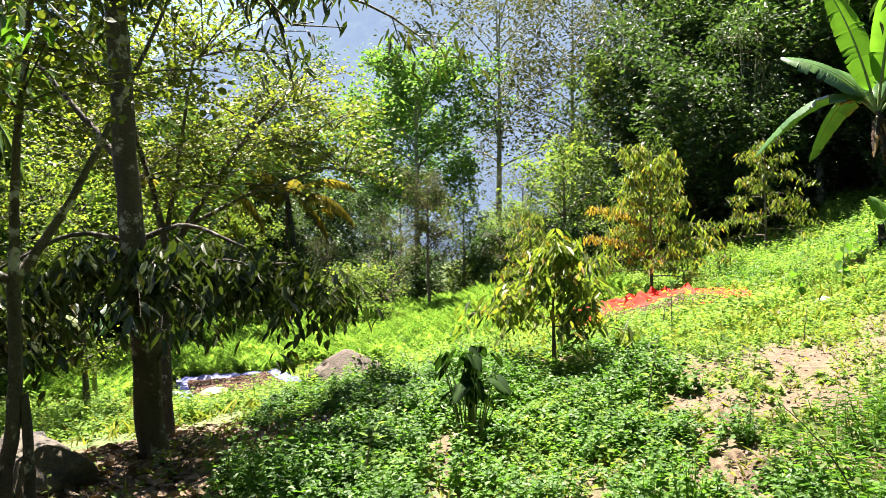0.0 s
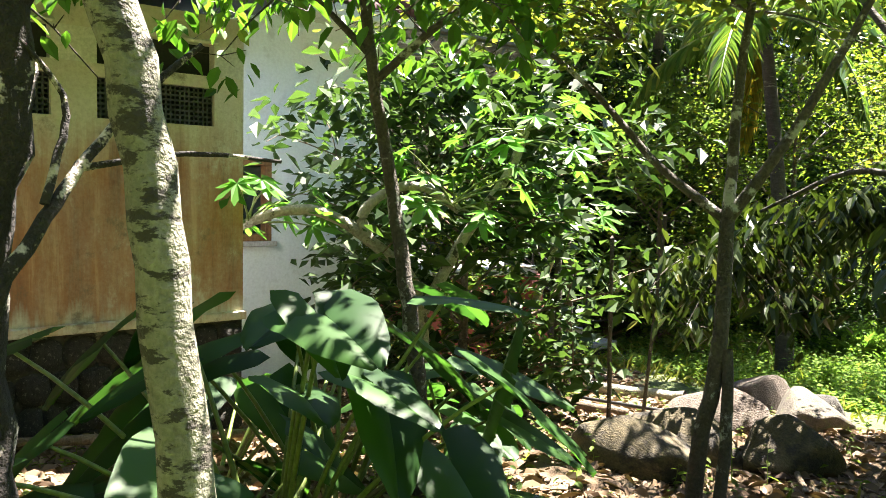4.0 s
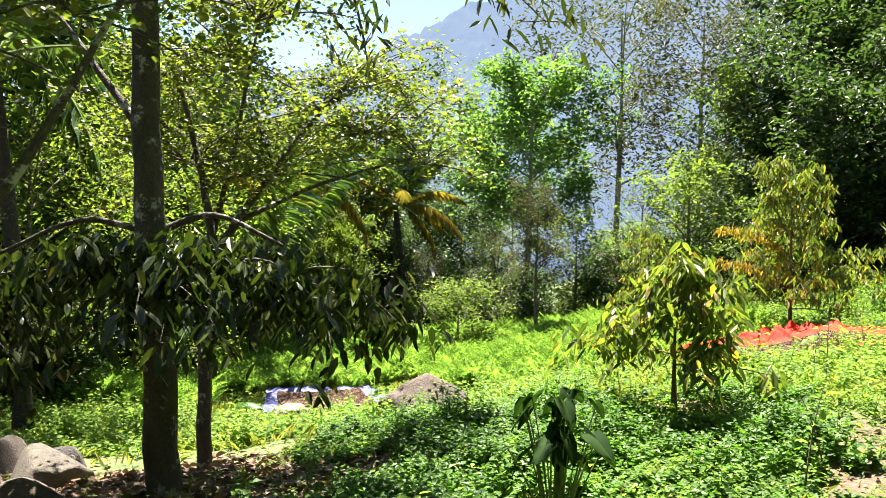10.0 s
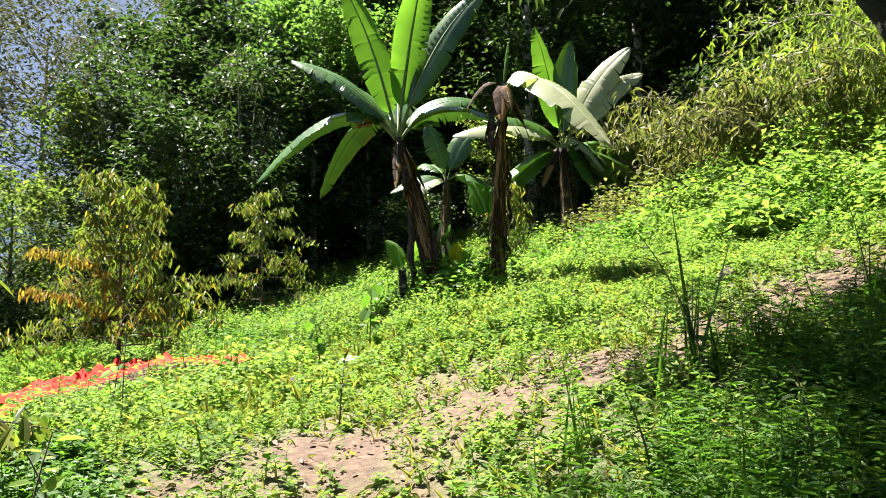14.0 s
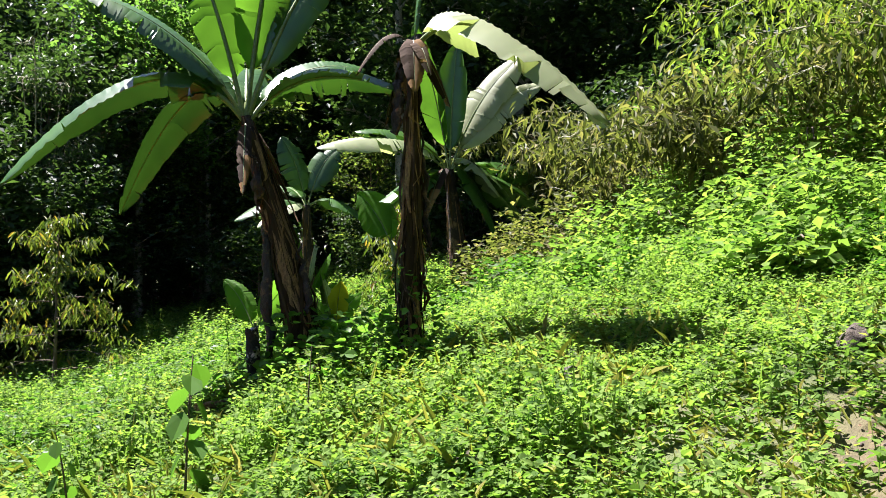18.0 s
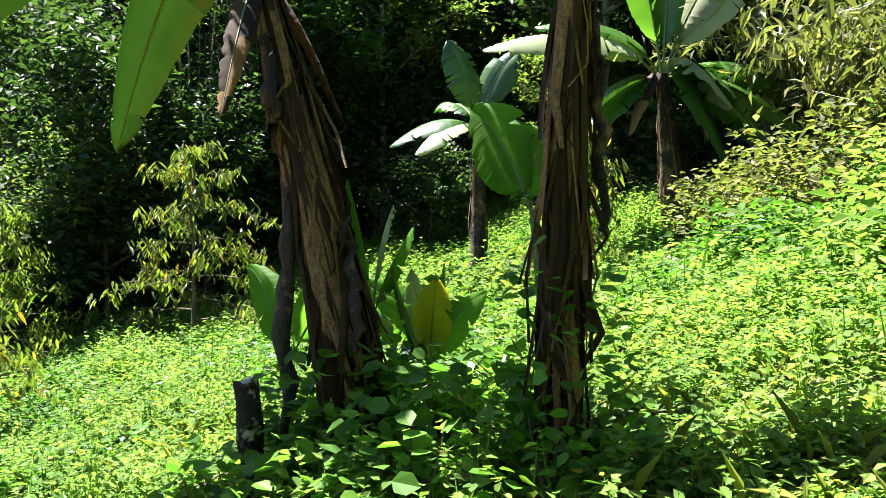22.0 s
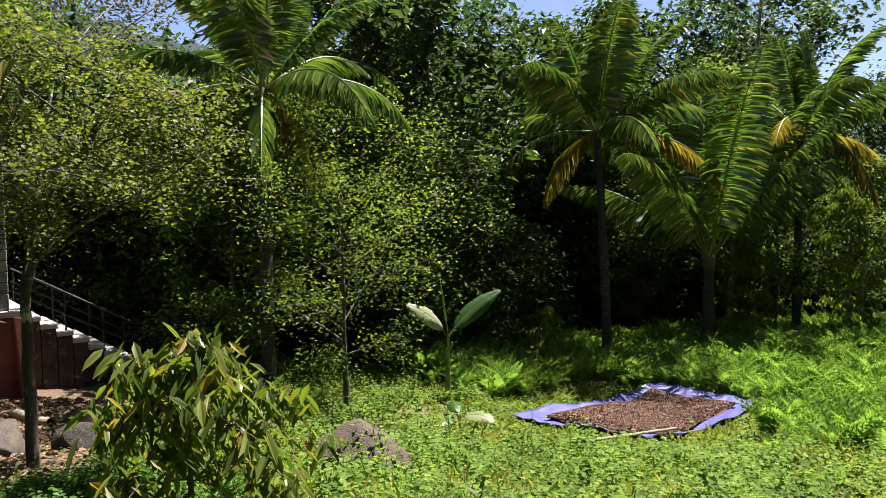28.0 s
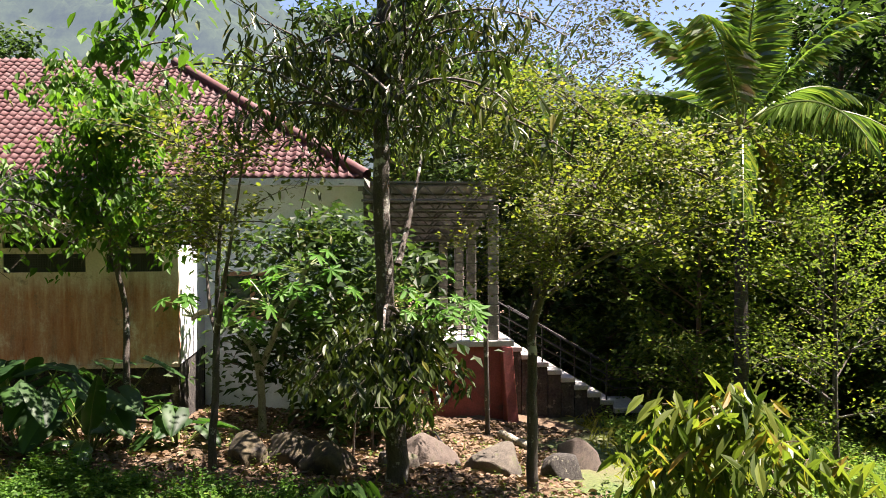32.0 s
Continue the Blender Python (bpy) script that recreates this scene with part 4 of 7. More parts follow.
# crooked double-stemmed tree in the yard
F = (-2.75, 4.85)
wf, tf_ = sprays(41, [(-0.5, -0.2, 2.6), (-0.9, -0.4, 3.1), (0.1, 0.1, 2.7), (0.15, 0.2, 3.4), (0.5, 0.4, 2.9), (0.8, 0.6, 3.6), (-1.3, -0.5, 2.9), (-0.1, -0.4, 3.8)], 1.05, 8, 9, 0.009, 0.1)
stem_tree("crooked_tree", F, "crooked grey tree with two stems and sparse leaves", "tree",
          [([(-0.05, 0, -0.25), (0.0, 0, 0.35), (0.06, 0.06, 0.8), (0.06, 0.08, 1.62)], 0.052, 0.04), ([(0.12, 0.0, -0.2), (0.15, 0.05, 0.4), (0.1, 0.08, 0.9)], 0.038, 0.03),
           ([(0.06, 0.08, 1.6), (0.07, 0.1, 2.3), (0.14, 0.2, 3.3), (0.2, 0.3, 4.0)], 0.035, 0.009), ([(0.06, 0.08, 1.6), (0.35, 0.25, 2.1), (0.62, 0.45, 2.8), (0.95, 0.7, 3.7)], 0.035, 0.009),
           ([(0.05, 0.08, 1.6), (-0.25, -0.1, 1.85), (-0.7, -0.3, 2.4), (-1.5, -0.6, 3.0)], 0.03, 0.009)],
          BARK_DARK, LEAF_FORK, tf_, 3, 0.062, ROUND, 0.09, 7, 0.1, (-0.5, 0.6), wf)


def trim(tips, foot):
    """Leaves off the twigs that would brush the walker on the open side of the yard."""
    x, y = tips[:, 0] + foot[0], tips[:, 1] + foot[1]
    return tips[(x < -1.75) | (y > 3.4)]


# pale leaning trunk and lichen-spotted twin trunks close by the walk
F = (-1.39, 1.89)
wp, tp = sprays(51, [(-0.35, -0.45, 3.5), (-0.4, -0.5, 3.9)], 1.1, 5, 7, 0.012, 0.1)
stem_tree("pale_tree", F, "pale grey ringed tree trunk leaning over the yard", "tree",
          [([(0.0, 0.0, -0.3), (-0.03, -0.02, 0.6), (-0.10, -0.07, 1.2), (-0.13, -0.14, 1.75), (-0.17, -0.28, 2.2), (-0.36, -0.8, 3.9)], 0.064, 0.047)], BARK_RINGED, LEAF_MID, trim(tp, F), 1, 0.13, OVAL, 0.1, 8, 0.3, (-0.6, 0.3), wp)
F = (-2.55, 1.42)
wt, tt_ = sprays(61, [(-0.5, -0.7, 2.4), (0.2, 0.3, 2.9), (0.6, 0.9, 2.75), (1.1, 1.6, 2.9), (-0.1, -0.2, 3.3), (0.4, 1.3, 3.2)], 1.2, 8, 10, 0.011, 0.4)
stem_tree("twin_trunk_tree", F, "dark twin-trunked tree with round pale lichen spots by the house", "tree",
          [([(0, 0, -0.3), (0, 0, 0.6), (0.02, 0.0, 1.3)], 0.13, 0.1), ([(0.02, 0.0, 1.2), (-0.05, -0.12, 1.6), (-0.05, -0.1, 2.2), (-0.3, -0.5, 2.9)], 0.085, 0.04),
           ([(0.02, 0.0, 1.2), (0.1, 0.12, 1.7), (0.02, 0.12, 2.4), (-0.05, 0.0, 3.4)], 0.085, 0.045), ([(0.05, 0.1, 2.0), (0.15, 0.3, 2.4), (0.6, 0.9, 2.75), (1.2, 1.7, 2.9)], 0.05, 0.015),
           ([(0.0, 0.0, 1.25), (-0.1, -0.25, 2.0), (-0.4, -0.6, 2.5)], 0.045, 0.02),
           ([(0.1, -0.05, 0.3), (0.3, 0.04, 1.15), (0.22, 0.18, 1.37), (0.12, 0.3, 1.56), (0.04, 0.48, 1.79), (-0.02, 0.7, 2.0)], 0.03, 0.01),
           ([(0.2, 0.2, 1.45), (0.12, 0.27, 1.7), (0.11, 0.26, 1.8), (0.13, 0.1, 1.98)], 0.014, 0.007), ([(0.12, 0.3, 1.56), (0.2, 0.6, 1.62), (0.25, 0.9, 1.6)], 0.012, 0.006)],
          BARK_LICHEN, LEAF_SHADE, trim(tt_[::2], F), 3, 0.12, OVAL, 0.1, 9, 0.4, (-0.6, 0.3), wt)
# thin dark trunk with glossy leaves above the taro
F = (-3.55, 3.5)
wd, td = sprays(71, [(0.0, -0.2, 2.9), (-0.15, -0.4, 3.4), (0.3, -0.1, 3.2), (-0.5, -0.6, 3.0), (0.7, 0.4, 2.9), (0.2, -0.9, 3.2), (0.0, -0.4, 4.0), (0.2, -0.5, 4.6), (-0.3, -0.3, 4.3), (0.4, 0.2, 4.2), (-0.7, -0.5, 3.7)], 1.05, 8, 10, 0.01, 0.45)
stem_tree("glossy_leaved_tree", F, "thin dark mossy tree with glossy green leaves over large taro plants", "tree",
          [([(0.05, 0.0, -0.3), (0.05, 0.0, 0.6), (-0.05, -0.05, 1.2), (-0.18, -0.1, 1.8), (-0.16, -0.25, 2.5), (0.0, -0.4, 3.6), (0.1, -0.45, 4.7)], 0.055, 0.02),
           ([(-0.16, -0.2, 2.3), (0.3, 0.1, 2.7), (1.0, 0.8, 2.85)], 0.025, 0.01), ([(-0.16, -0.25, 2.45), (-0.5, -0.7, 3.0)], 0.022, 0.01)],
          BARK_DARK, LEAF_SHADE, trim(np.concatenate([td[td[:, 2] > 3.6], td[td[:, 2] <= 3.6][::2]]), F), 4, 0.13, OVAL, 0.08, 10, 0.45, (-0.7, 0.25), wd)

# many-stemmed old tree by the trail; its unseen outer crown is added for shade
F = (7.95, 6.2)
wh, th = sprays(82, [(-6.6, 0.6, 4.0), (-7.0, 0.0, 3.5), (-7.4, -0.5, 3.1), (-7.6, -0.8, 2.85)], 0.7, 5, 6, 0.008, 0.45)
wm, tm = sprays(81, [(-1.1, 0.8, 3.4), (-1.8, 1.3, 4.3), (0.0, -0.9, 3.8), (0.2, -1.6, 4.8), (0.8, 0.3, 4.0), (-0.3, 0.2, 4.8), (1.3, 0.8, 5.0), (-2.6, 1.8, 4.9), (-0.8, -0.4, 5.4), (-1.4, -1.2, 4.9), (-2.2, 2.7, 4.7), (-1.2, 3.0, 4.9), (-0.4, 2.7, 4.8), (-2.9, 2.2, 4.8), (-3.2, 0.6, 5.2), (-2.4, -0.4, 5.0), (-3.6, 1.5, 5.3), (-1.0, 1.6, 5.2), (-4.6, 1.9, 5.6), (-4.9, 0.7, 5.6), (-4.0, -0.4, 5.5)], 2.0, 9, 10, 0.02, 0.25)
mango = stem_tree("mango_tree", F, "old dark tree with several thick stems and pink and white lichen", "tree",
          [([(0, 0, -0.4), (0, 0, 0.3), (0.0, 0.0, 0.9)], 0.27, 0.23), ([(-0.05, 0.05, 0.7), (-0.35, 0.3, 1.5), (-0.75, 0.6, 2.4), (-1.7, 1.3, 4.2)], 0.2, 0.09),
           ([(0.0, 0.0, 0.7), (-0.1, 0.0, 1.6), (-0.35, 0.25, 2.8), (-0.5, 0.4, 4.5)], 0.16, 0.07), ([(0.05, -0.05, 0.7), (0.1, -0.2, 1.6), (0.05, -0.3, 2.6), (0.3, -0.2, 4.2)], 0.15, 0.07),
           ([(0.1, -0.1, 0.6), (0.15, -0.4, 1.3), (0.15, -0.7, 2.2), (0.2, -1.4, 4.2)], 0.18, 0.08),
           ([(-1.6, 1.2, 4.0), (-2.0, 1.9, 4.5), (-2.3, 2.7, 4.7), (-2.9, 2.4, 4.8)], 0.08, 0.03), ([(-0.5, 0.4, 4.3), (-0.5, 1.6, 4.7), (-0.8, 3.0, 4.9)], 0.07, 0.03),
           ([(-1.6, 1.2, 4.0), (-3.0, 1.6, 5.0), (-4.6, 1.9, 5.5), (-6.4, 0.8, 4.3), (-7.5, -0.7, 2.9)], 0.08, 0.012)],
          BARK_LICHEN, LEAF_DEEP, tm, 7, 0.19, LANCE, 0.2, 12, 0.5, (-0.6, 0.3), wm)
part("hanging_twigs", wh.mesh("hanging_twigs", BARK_DARK), mango)
part("hanging_leaves", foliage(83, th, 2, 0.13, OVAL, 0.07, (-0.6, 0.3), 0.4).mesh("hanging_leaves", LEAF_SHADE, smooth=False), mango)


# ---------------------------------------------------------------- bananas
B_LEAF = leafy("banana leaf", (0.03, 0.10, 0.014), (0.10, 0.23, 0.032), None, 0.13, 0.32, spec=0.42, blotch=0.6)
B_LEAF_YOUNG = leafy("young bright banana leaf", (0.07, 0.17, 0.02), (0.15, 0.32, 0.035), None, 0.55, 0.55, spec=0.08, blotch=0.5, tone=0.62)
B_LEAF_DARK = leafy("dark mature banana leaf", (0.025, 0.085, 0.014), (0.08, 0.19, 0.03), None, 0.06, 0.36, spec=0.35, blotch=0.6)
B_LEAF_OLD = leafy("sun-bleached banana leaf", (0.20, 0.25, 0.11), (0.40, 0.43, 0.24), None, 0.32, 0.5, blotch=0.6, tone=0.8)
B_LEAF_YELLOW = leafy("yellowing banana leaf", (0.22, 0.22, 0.01), (0.42, 0.38, 0.02), None, 0.5, 0.5, spec=0.1, blotch=0.6, tone=0.8)
B_RIB = mottled("banana midrib", (0.07, 0.12, 0.02), (0.17, 0.22, 0.05), 5, 0.45, 0.1, 0.005)
B_STEM = mottled("banana stem with dead sheaths", (0.005, 0.004, 0.003), (0.038, 0.024, 0.013), 5, 0.85, 0.8, 0.03, (3, 3, 0.25), 30, (0.18, 0.11, 0.045), 4, (0.52, 0.64))
B_DRY = leafy("dry banana sheath", (0.010, 0.007, 0.005), (0.06, 0.037, 0.02), (0.30, 0.17, 0.06), 0.08, 0.85, spec=0.15, old_share=0.3, tone=0.9)


B_GOLD = mottled("golden dry banana sheath", (0.04, 0.02, 0.008), (0.34, 0.19, 0.07), 9, 0.85, 0.7, 0.01, (7, 7, 0.25), 60)


def banana_leaf(base, way, length, width, droop, mat_slot_rib=1, seed=0, tears=9, fold=0.25, twist=0.0, path=None):
    """One leaf as a soup: midrib tube, torn blade halves. way: first direction."""
    rng = np.random.default_rng(seed)
    n = 56
    t = np.linspace(0, 1, n)
    p = path
    if path is None:
        d = np.asarray(way, float) / np.linalg.norm(way)
        p = [np.asarray(base, float)]
        for k in range(1, n):
            d = d + np.array([0, 0, -droop * (0.5 + 1.6 * t[k]) / n])
            d /= np.linalg.norm(d)
            p.append(p[-1] + d * length / (n - 1))
        p = np.array(p)
    length = np.linalg.norm(np.diff(p, axis=0), axis=1).sum()
    s = Soup()
    s.add(*tube(p, np.linspace(0.02, 0.003, n) * min(1.4, length / 1.8), 5), slot=1)
    dd = np.gradient(p, axis=0)
    dd /= np.linalg.norm(dd, axis=1, keepdims=True)
    side = np.cross(dd, [0, 0, 1.0])
    side /= np.linalg.norm(side, axis=1, keepdims=True) + 1e-6
    c, sn = math.cos(twist), math.sin(twist)
    upv = np.cross(side, dd)
    side, upv = c * side + sn * upv, c * upv - sn * side
    st = np.clip((t - 0.16) / 0.84, 0, 1)
    prof = width * np.clip(np.sin(math.pi * np.clip(st, 0, 1) ** 0.8), 0, 1) ** 0.55
    for sgn in (-1, 1):
        torn = sorted(set(rng.choice(np.arange(10, n - 3), min(tears, n - 14), replace=False).tolist())) if tears else []
        cuts = [8] + torn + [n - 1]
        for a, b in zip(cuts[:-1], cuts[1:]):
            idx = np.arange(a, b + 1)
            dip = rng.uniform(0.0, 0.6) ** 1.5 if torn else 0.0
            pleat = (0.012 * width * np.where(idx % 2, 1, -1) * np.clip(prof[idx] / width * 2, 0, 1))[:, None]
            mid = p[idx] + sgn * side[idx] * prof[idx, None] * 0.5 + upv[idx] * ((0.10 - fold * 0.1) * width + pleat)
            tip_shift = np.linspace(0.012, -0.012, len(idx))[:, None] * dd[idx] if torn else 0
            out = p[idx] + sgn * side[idx] * prof[idx, None] * (1 - 0.10 * dip) - upv[idx] * ((fold + dip) * prof[idx])[:, None] * 0.6 - np.array([0, 0, 1.0]) * (dip * prof[idx])[:, None] * 0.4 + tip_shift
            out = out + upv[idx] * (0.02 * width * np.sin(idx * 0.7 + sgn))[:, None] + upv[idx] * pleat + rng.normal(0, 0.003, out.shape)
            m = len(idx)
            v = np.concatenate([p[idx], mid, out])
            k = np.arange(m - 1)
            f = np.concatenate([np.stack([k, k + 1, m + k + 1, m + k], -1), np.stack([m + k, m + k + 1, 2 * m + k + 1, 2 * m + k], -1)])
            s.add(v, f if sgn > 0 else f[:, ::-1])
    return s


def banana(name, foot, h, r, label, leaves, lean=(0, 0), seed=0, dead=26, group="", skirt=1.0, z=None):
    """leaves: (azimuth from +x, rise, length, half width, droop, bleached)."""
    rng = np.random.default_rng(seed)
    e = thing(name, foot[0], foot[1], gz(*foot) if z is None else z, label, "banana plant", group)
    n = 12
    t = np.linspace(0, 1, n)
    p = np.stack([lean[0] * t ** 1.2, lean[1] * t ** 1.2, -0.15 + (h + 0.15) * t], -1)
    rad = r * (1.25 - 0.75 * t)
    part("stem", Soup().add(*tube(p, rad, 12)).mesh("stem", B_STEM if dead else B_RIB), e)
    if dead:
        for k in range(dead):
            d = Soup()
            a = rng.uniform(0, 6.283)
            z0 = rng.uniform(0.25, 1.0) * h
            L = rng.uniform(0.35, 1.3) * skirt
            z0 = max(z0, L * 0.9)
            i = z0 / h
            c = np.array([np.interp(i, t, p[:, 0]), np.interp(i, t, p[:, 1]), z0])
            rr = r * (1.25 - 0.75 * i)
            out = np.array([math.cos(a), math.sin(a), 0])
            tan = np.array([-math.sin(a), math.cos(a), 0])
            w = rng.uniform(0.004, 0.024)
            loose = rng.uniform(0, 1) ** 1.6
            low = np.array([np.interp((z0 - L) / h, t, p[:, 0]) - c[0], np.interp((z0 - L) / h, t, p[:, 1]) - c[1], 0])
            q = np.array([c + out * (rr * 0.98), c + low * 0.35 + out * (rr * 1.03 + 0.006 + 0.03 * loose) - np.array([0, 0, L * 0.35]), c + low * 0.75 + out * (rr * 1.08 + 0.008 + 0.06 * loose) + tan * rng.normal(0, 0.02 + 0.05 * loose) - np.array([0, 0, L * 0.75]), c + low + out * (rr * 1.1 + 0.006 + rng.uniform(0.0, 0.08) * loose) + tan * rng.normal(0, 0.02 + 0.1 * loose) - np.array([0, 0, L])])
            ws = np.array([w, w * 1.1, w * 0.8, w * 0.25])[:, None]
            v = np.concatenate([q - tan * ws + out * rng.uniform(0, 0.02), q + tan * ws, q + out * 0.015])
            d.add(v, np.array([[0, 1, 9, 8], [1, 2, 10, 9], [2, 3, 11, 10], [8, 9, 5, 4], [9, 10, 6, 5], [10, 11, 7, 6]]))
            part("dead_sheath", d.mesh("dead_sheath", B_GOLD if rng.uniform() < 0.36 else B_DRY), e)
    for k, spec in enumerate(leaves):
        if len(spec) != 6:
            tip, lift, w, old, *turn = spec
            tip = np.array(tip) - np.array(e.matrix_basis.translation)
            base = p[-1] + (tip - p[-1]) * np.array([1, 1, 0]) / (np.linalg.norm(tip - p[-1]) + 1e-6) * r * 0.3 - np.array([0, 0, 0.1 * rng.uniform(0, 1)])
            bow = base + (tip - base) * np.array([0.35, 0.35, 0.4]) + np.array([0, 0, lift])
            s = banana_leaf(base, None, None, w * 1.35, 0, seed=seed * 31 + k, tears=int(3 + 7 * rng.uniform(0, 1)) if w > 0.16 else 2, twist=turn[0] if turn else rng.normal(0, 0.2), path=bezier(base, bow, tip, 56))
            part("leaf", s.mesh("leaf", (B_LEAF, B_LEAF_OLD, B_DRY, B_LEAF_YOUNG, B_LEAF_DARK, B_LEAF_YELLOW)[old], B_RIB), e, ("", "sun-bleached leaf", "dry brown hanging leaf", "bright young leaf", "dark torn leaf", "yellowing leaf")[old])
            continue
        az, rise, L, w, droop, old = spec
        a = radians(az)
        base = p[-1] + np.array([math.cos(a), math.sin(a), 0]) * r * 0.25 - np.array([0, 0, 0.08 * rng.uniform(0, 1)])
        s = banana_leaf(base, (math.cos(a) * math.cos(rise), math.sin(a) * math.cos(rise), math.sin(rise)), L, w, droop, seed=seed * 31 + k, tears=int(4 + 9 * rng.uniform(0, 1)) if L > 0.9 else 2, twist=rng.normal(0, 0.25))
        part("leaf", s.mesh("leaf", (B_LEAF, B_LEAF_OLD, B_DRY, B_LEAF_YOUNG, B_LEAF_DARK)[old], B_RIB), e, ("", "sun-bleached leaf", "dry brown hanging leaf", "bright young leaf", "dark torn leaf")[old])
    return e


# leaves: (tip in the world, lift of the bow, half width, 0 green, 1 bleached, 2 dry)
tall = banana("banana_plant", (7.95, 13.2), 2.4, 0.1, "tall banana plant with shaggy brown trunk and broad torn leaves", [
    ((6.3, 14.6, 4.6), 0.5, 0.2, 0, 0.5), ((7.0, 14.3, 5.85), 0.5, 0.19, 3, 1.3), ((7.96, 13.46, 6.15), 0.5, 0.2, 3, 1.4), ((8.66, 12.9, 5.7), 0.7, 0.2, 0, -1.2), ((5.98, 15.06, 2.81), 1.25, 0.21, 4),
    ((7.24, 15.5, 2.74), 1.3, 0.18, 4), ((8.8, 13.4, 4.1), 0.5, 0.2, 0, -0.6), ((8.55, 12.6, 3.6), 0.6, 0.17, 0), ((8.5, 15.1, 4.4), 0.6, 0.22, 0), ((7.1, 14.6, 4.4), 0.35, 0.2, 0),
    ((7.3, 13.3, 2.6), 0.25, 0.05, 2), ((8.0, 13.6, 2.7), 0.2, 0.05, 2)], (-0.33, 0.55), 1, 210)
slim = banana("banana_plant", (8.38, 12.42), 2.85, 0.047, "slim banana plant with dead brown top and one bleached leaf", [
    ((8.65, 10.55, 2.84), 0.95, 0.3, 1), ((8.45, 12.75, 3.3), 0.3, 0.06, 2), ((8.85, 12.3, 3.45), 0.3, 0.07, 2), ((8.4, 12.3, 3.5), 0.45, 0.1, 2), ((8.75, 12.75, 3.6), 0.35, 0.1, 2), ((8.68, 12.45, 4.75), 0.1, 0.05, 0),
    ((8.5, 12.2, 3.65), 0.35, 0.07, 2), ((8.2, 12.85, 3.75), 0.5, 0.05, 2)], (0.24, 0.1), 2, 170)
banana("banana_plant", (17.3, 19.8), 2.65, 0.2, "bushy banana clump with upright bright leaves at the wood's edge", [
    ((15.92, 19.71, 8.75), 0.6, 0.34, 3, 1.3), ((16.68, 19.1, 8.3), 0.6, 0.32, 0, 1.3), ((17.93, 18.03, 8.05), 0.9, 0.36, 1, -1.1), ((18.21, 17.86, 7.3), 1.0, 0.36, 1, -1.0), ((13.13, 19.8, 5.3), 1.0, 0.36, 1), ((14.3, 20.0, 5.9), 0.8, 0.34, 0),
    ((20.2, 19.0, 5.25), 0.6, 0.32, 0), ((19.0, 18.3, 4.3), 0.6, 0.28, 0), ((17.3, 18.6, 3.6), 1.0, 0.34, 0), ((17.8, 18.2, 3.9), 0.9, 0.36, 0), ((17.1, 18.4, 4.6), 0.8, 0.36, 1),
    ((15.9, 19.5, 4.2), 0.6, 0.14, 2), ((14.7, 20.3, 4.1), 0.6, 0.32, 0), ((14.8, 20.4, 3.6), 0.5, 0.3, 0)], (-0.6, -0.3), 3, 40)
banana("banana_plant", (14.6, 22.1), 2.8, 0.15, "shaded banana plant with blue-green leaves under the trees", [
    ((13.0, 22.6, 4.2), 0.6, 0.25, 4), ((14.1, 22.4, 6.3), 0.5, 0.27, 4, 1.2), ((15.3, 21.7, 6.1), 0.6, 0.27, 4, -1.1), ((15.9, 21.0, 4.0), 0.7, 0.24, 4), ((13.2, 22.0, 4.0), 0.5, 0.24, 1), ((14.6, 23.6, 5.2), 0.6, 0.27, 0)], (0.0, 0.0), 4, 18)


def dry_hang(parent, a, b, r, seed):
    """A dead leaf, shrivelled to a rope, that hangs along the trunk. Places in the world."""
    rng = np.random.default_rng(seed)
    n = 14
    o = np.array(parent.matrix_basis.translation)
    q = np.asarray(a, float) + (np.asarray(b, float) - np.asarray(a, float)) * np.linspace(0, 1, n)[:, None] + rng.normal(0, 0.012, (n, 3)) - o
    rad = r * (0.35 + 0.8 * np.sin(np.linspace(0.1, 2.7, n))) * rng.uniform(0.75, 1.3, n)
    part("dead_leaf", Soup().add(*tube(q, rad, 9, flat=0.45)).mesh("dead_leaf", B_STEM), parent, "shrivelled grey brown hanging leaf")


dry_hang(tall, (7.70, 13.55, 2.5), (7.60, 13.36, 1.15), 0.06, 1)
dry_hang(tall, (7.62, 13.62, 3.1), (7.60, 13.5, 2.6), 0.06, 2)
dry_hang(tall, (7.86, 13.3, 2.2), (7.86, 13.1, 1.6), 0.04, 3)
dry_hang(slim, (8.62, 12.46, 3.2), (8.58, 12.36, 2.1), 0.03, 4)
dry_hang(slim, (8.52, 12.6, 3.9), (8.46, 12.62, 3.2), 0.06, 5)
dry_hang(slim, (8.66, 12.5, 4.15), (8.58, 12.5, 3.75), 0.11, 6)
# shoots between and beside the two stems
banana("banana_sucker", (8.62, 12.72), 0.98, 0.03, "young shoot with one large bright green leaf beside the slim stem", [((8.56, 13.27, 2.78), 0.12, 0.14, 3, 1.3), ((8.7, 13.0, 2.62), 0.1, 0.06, 3, 1.2)], (0, 0.15), 44, 0, "banana shoots")
banana("banana_sucker", (8.08, 13.44), 0.74, 0.028, "young banana shoot with three upright bright leaves by the tall stem", [((7.94, 13.44, 2.4), 0.1, 0.075, 3, 0.5), ((8.25, 13.53, 2.29), 0.14, 0.055, 1, 0.8), ((8.23, 13.28, 2.17), 0.02, 0.06, 3, -0.6), ((8.3, 13.7, 1.6), 0.1, 0.05, 0)], (0, 0), 45, 0, "banana shoots")
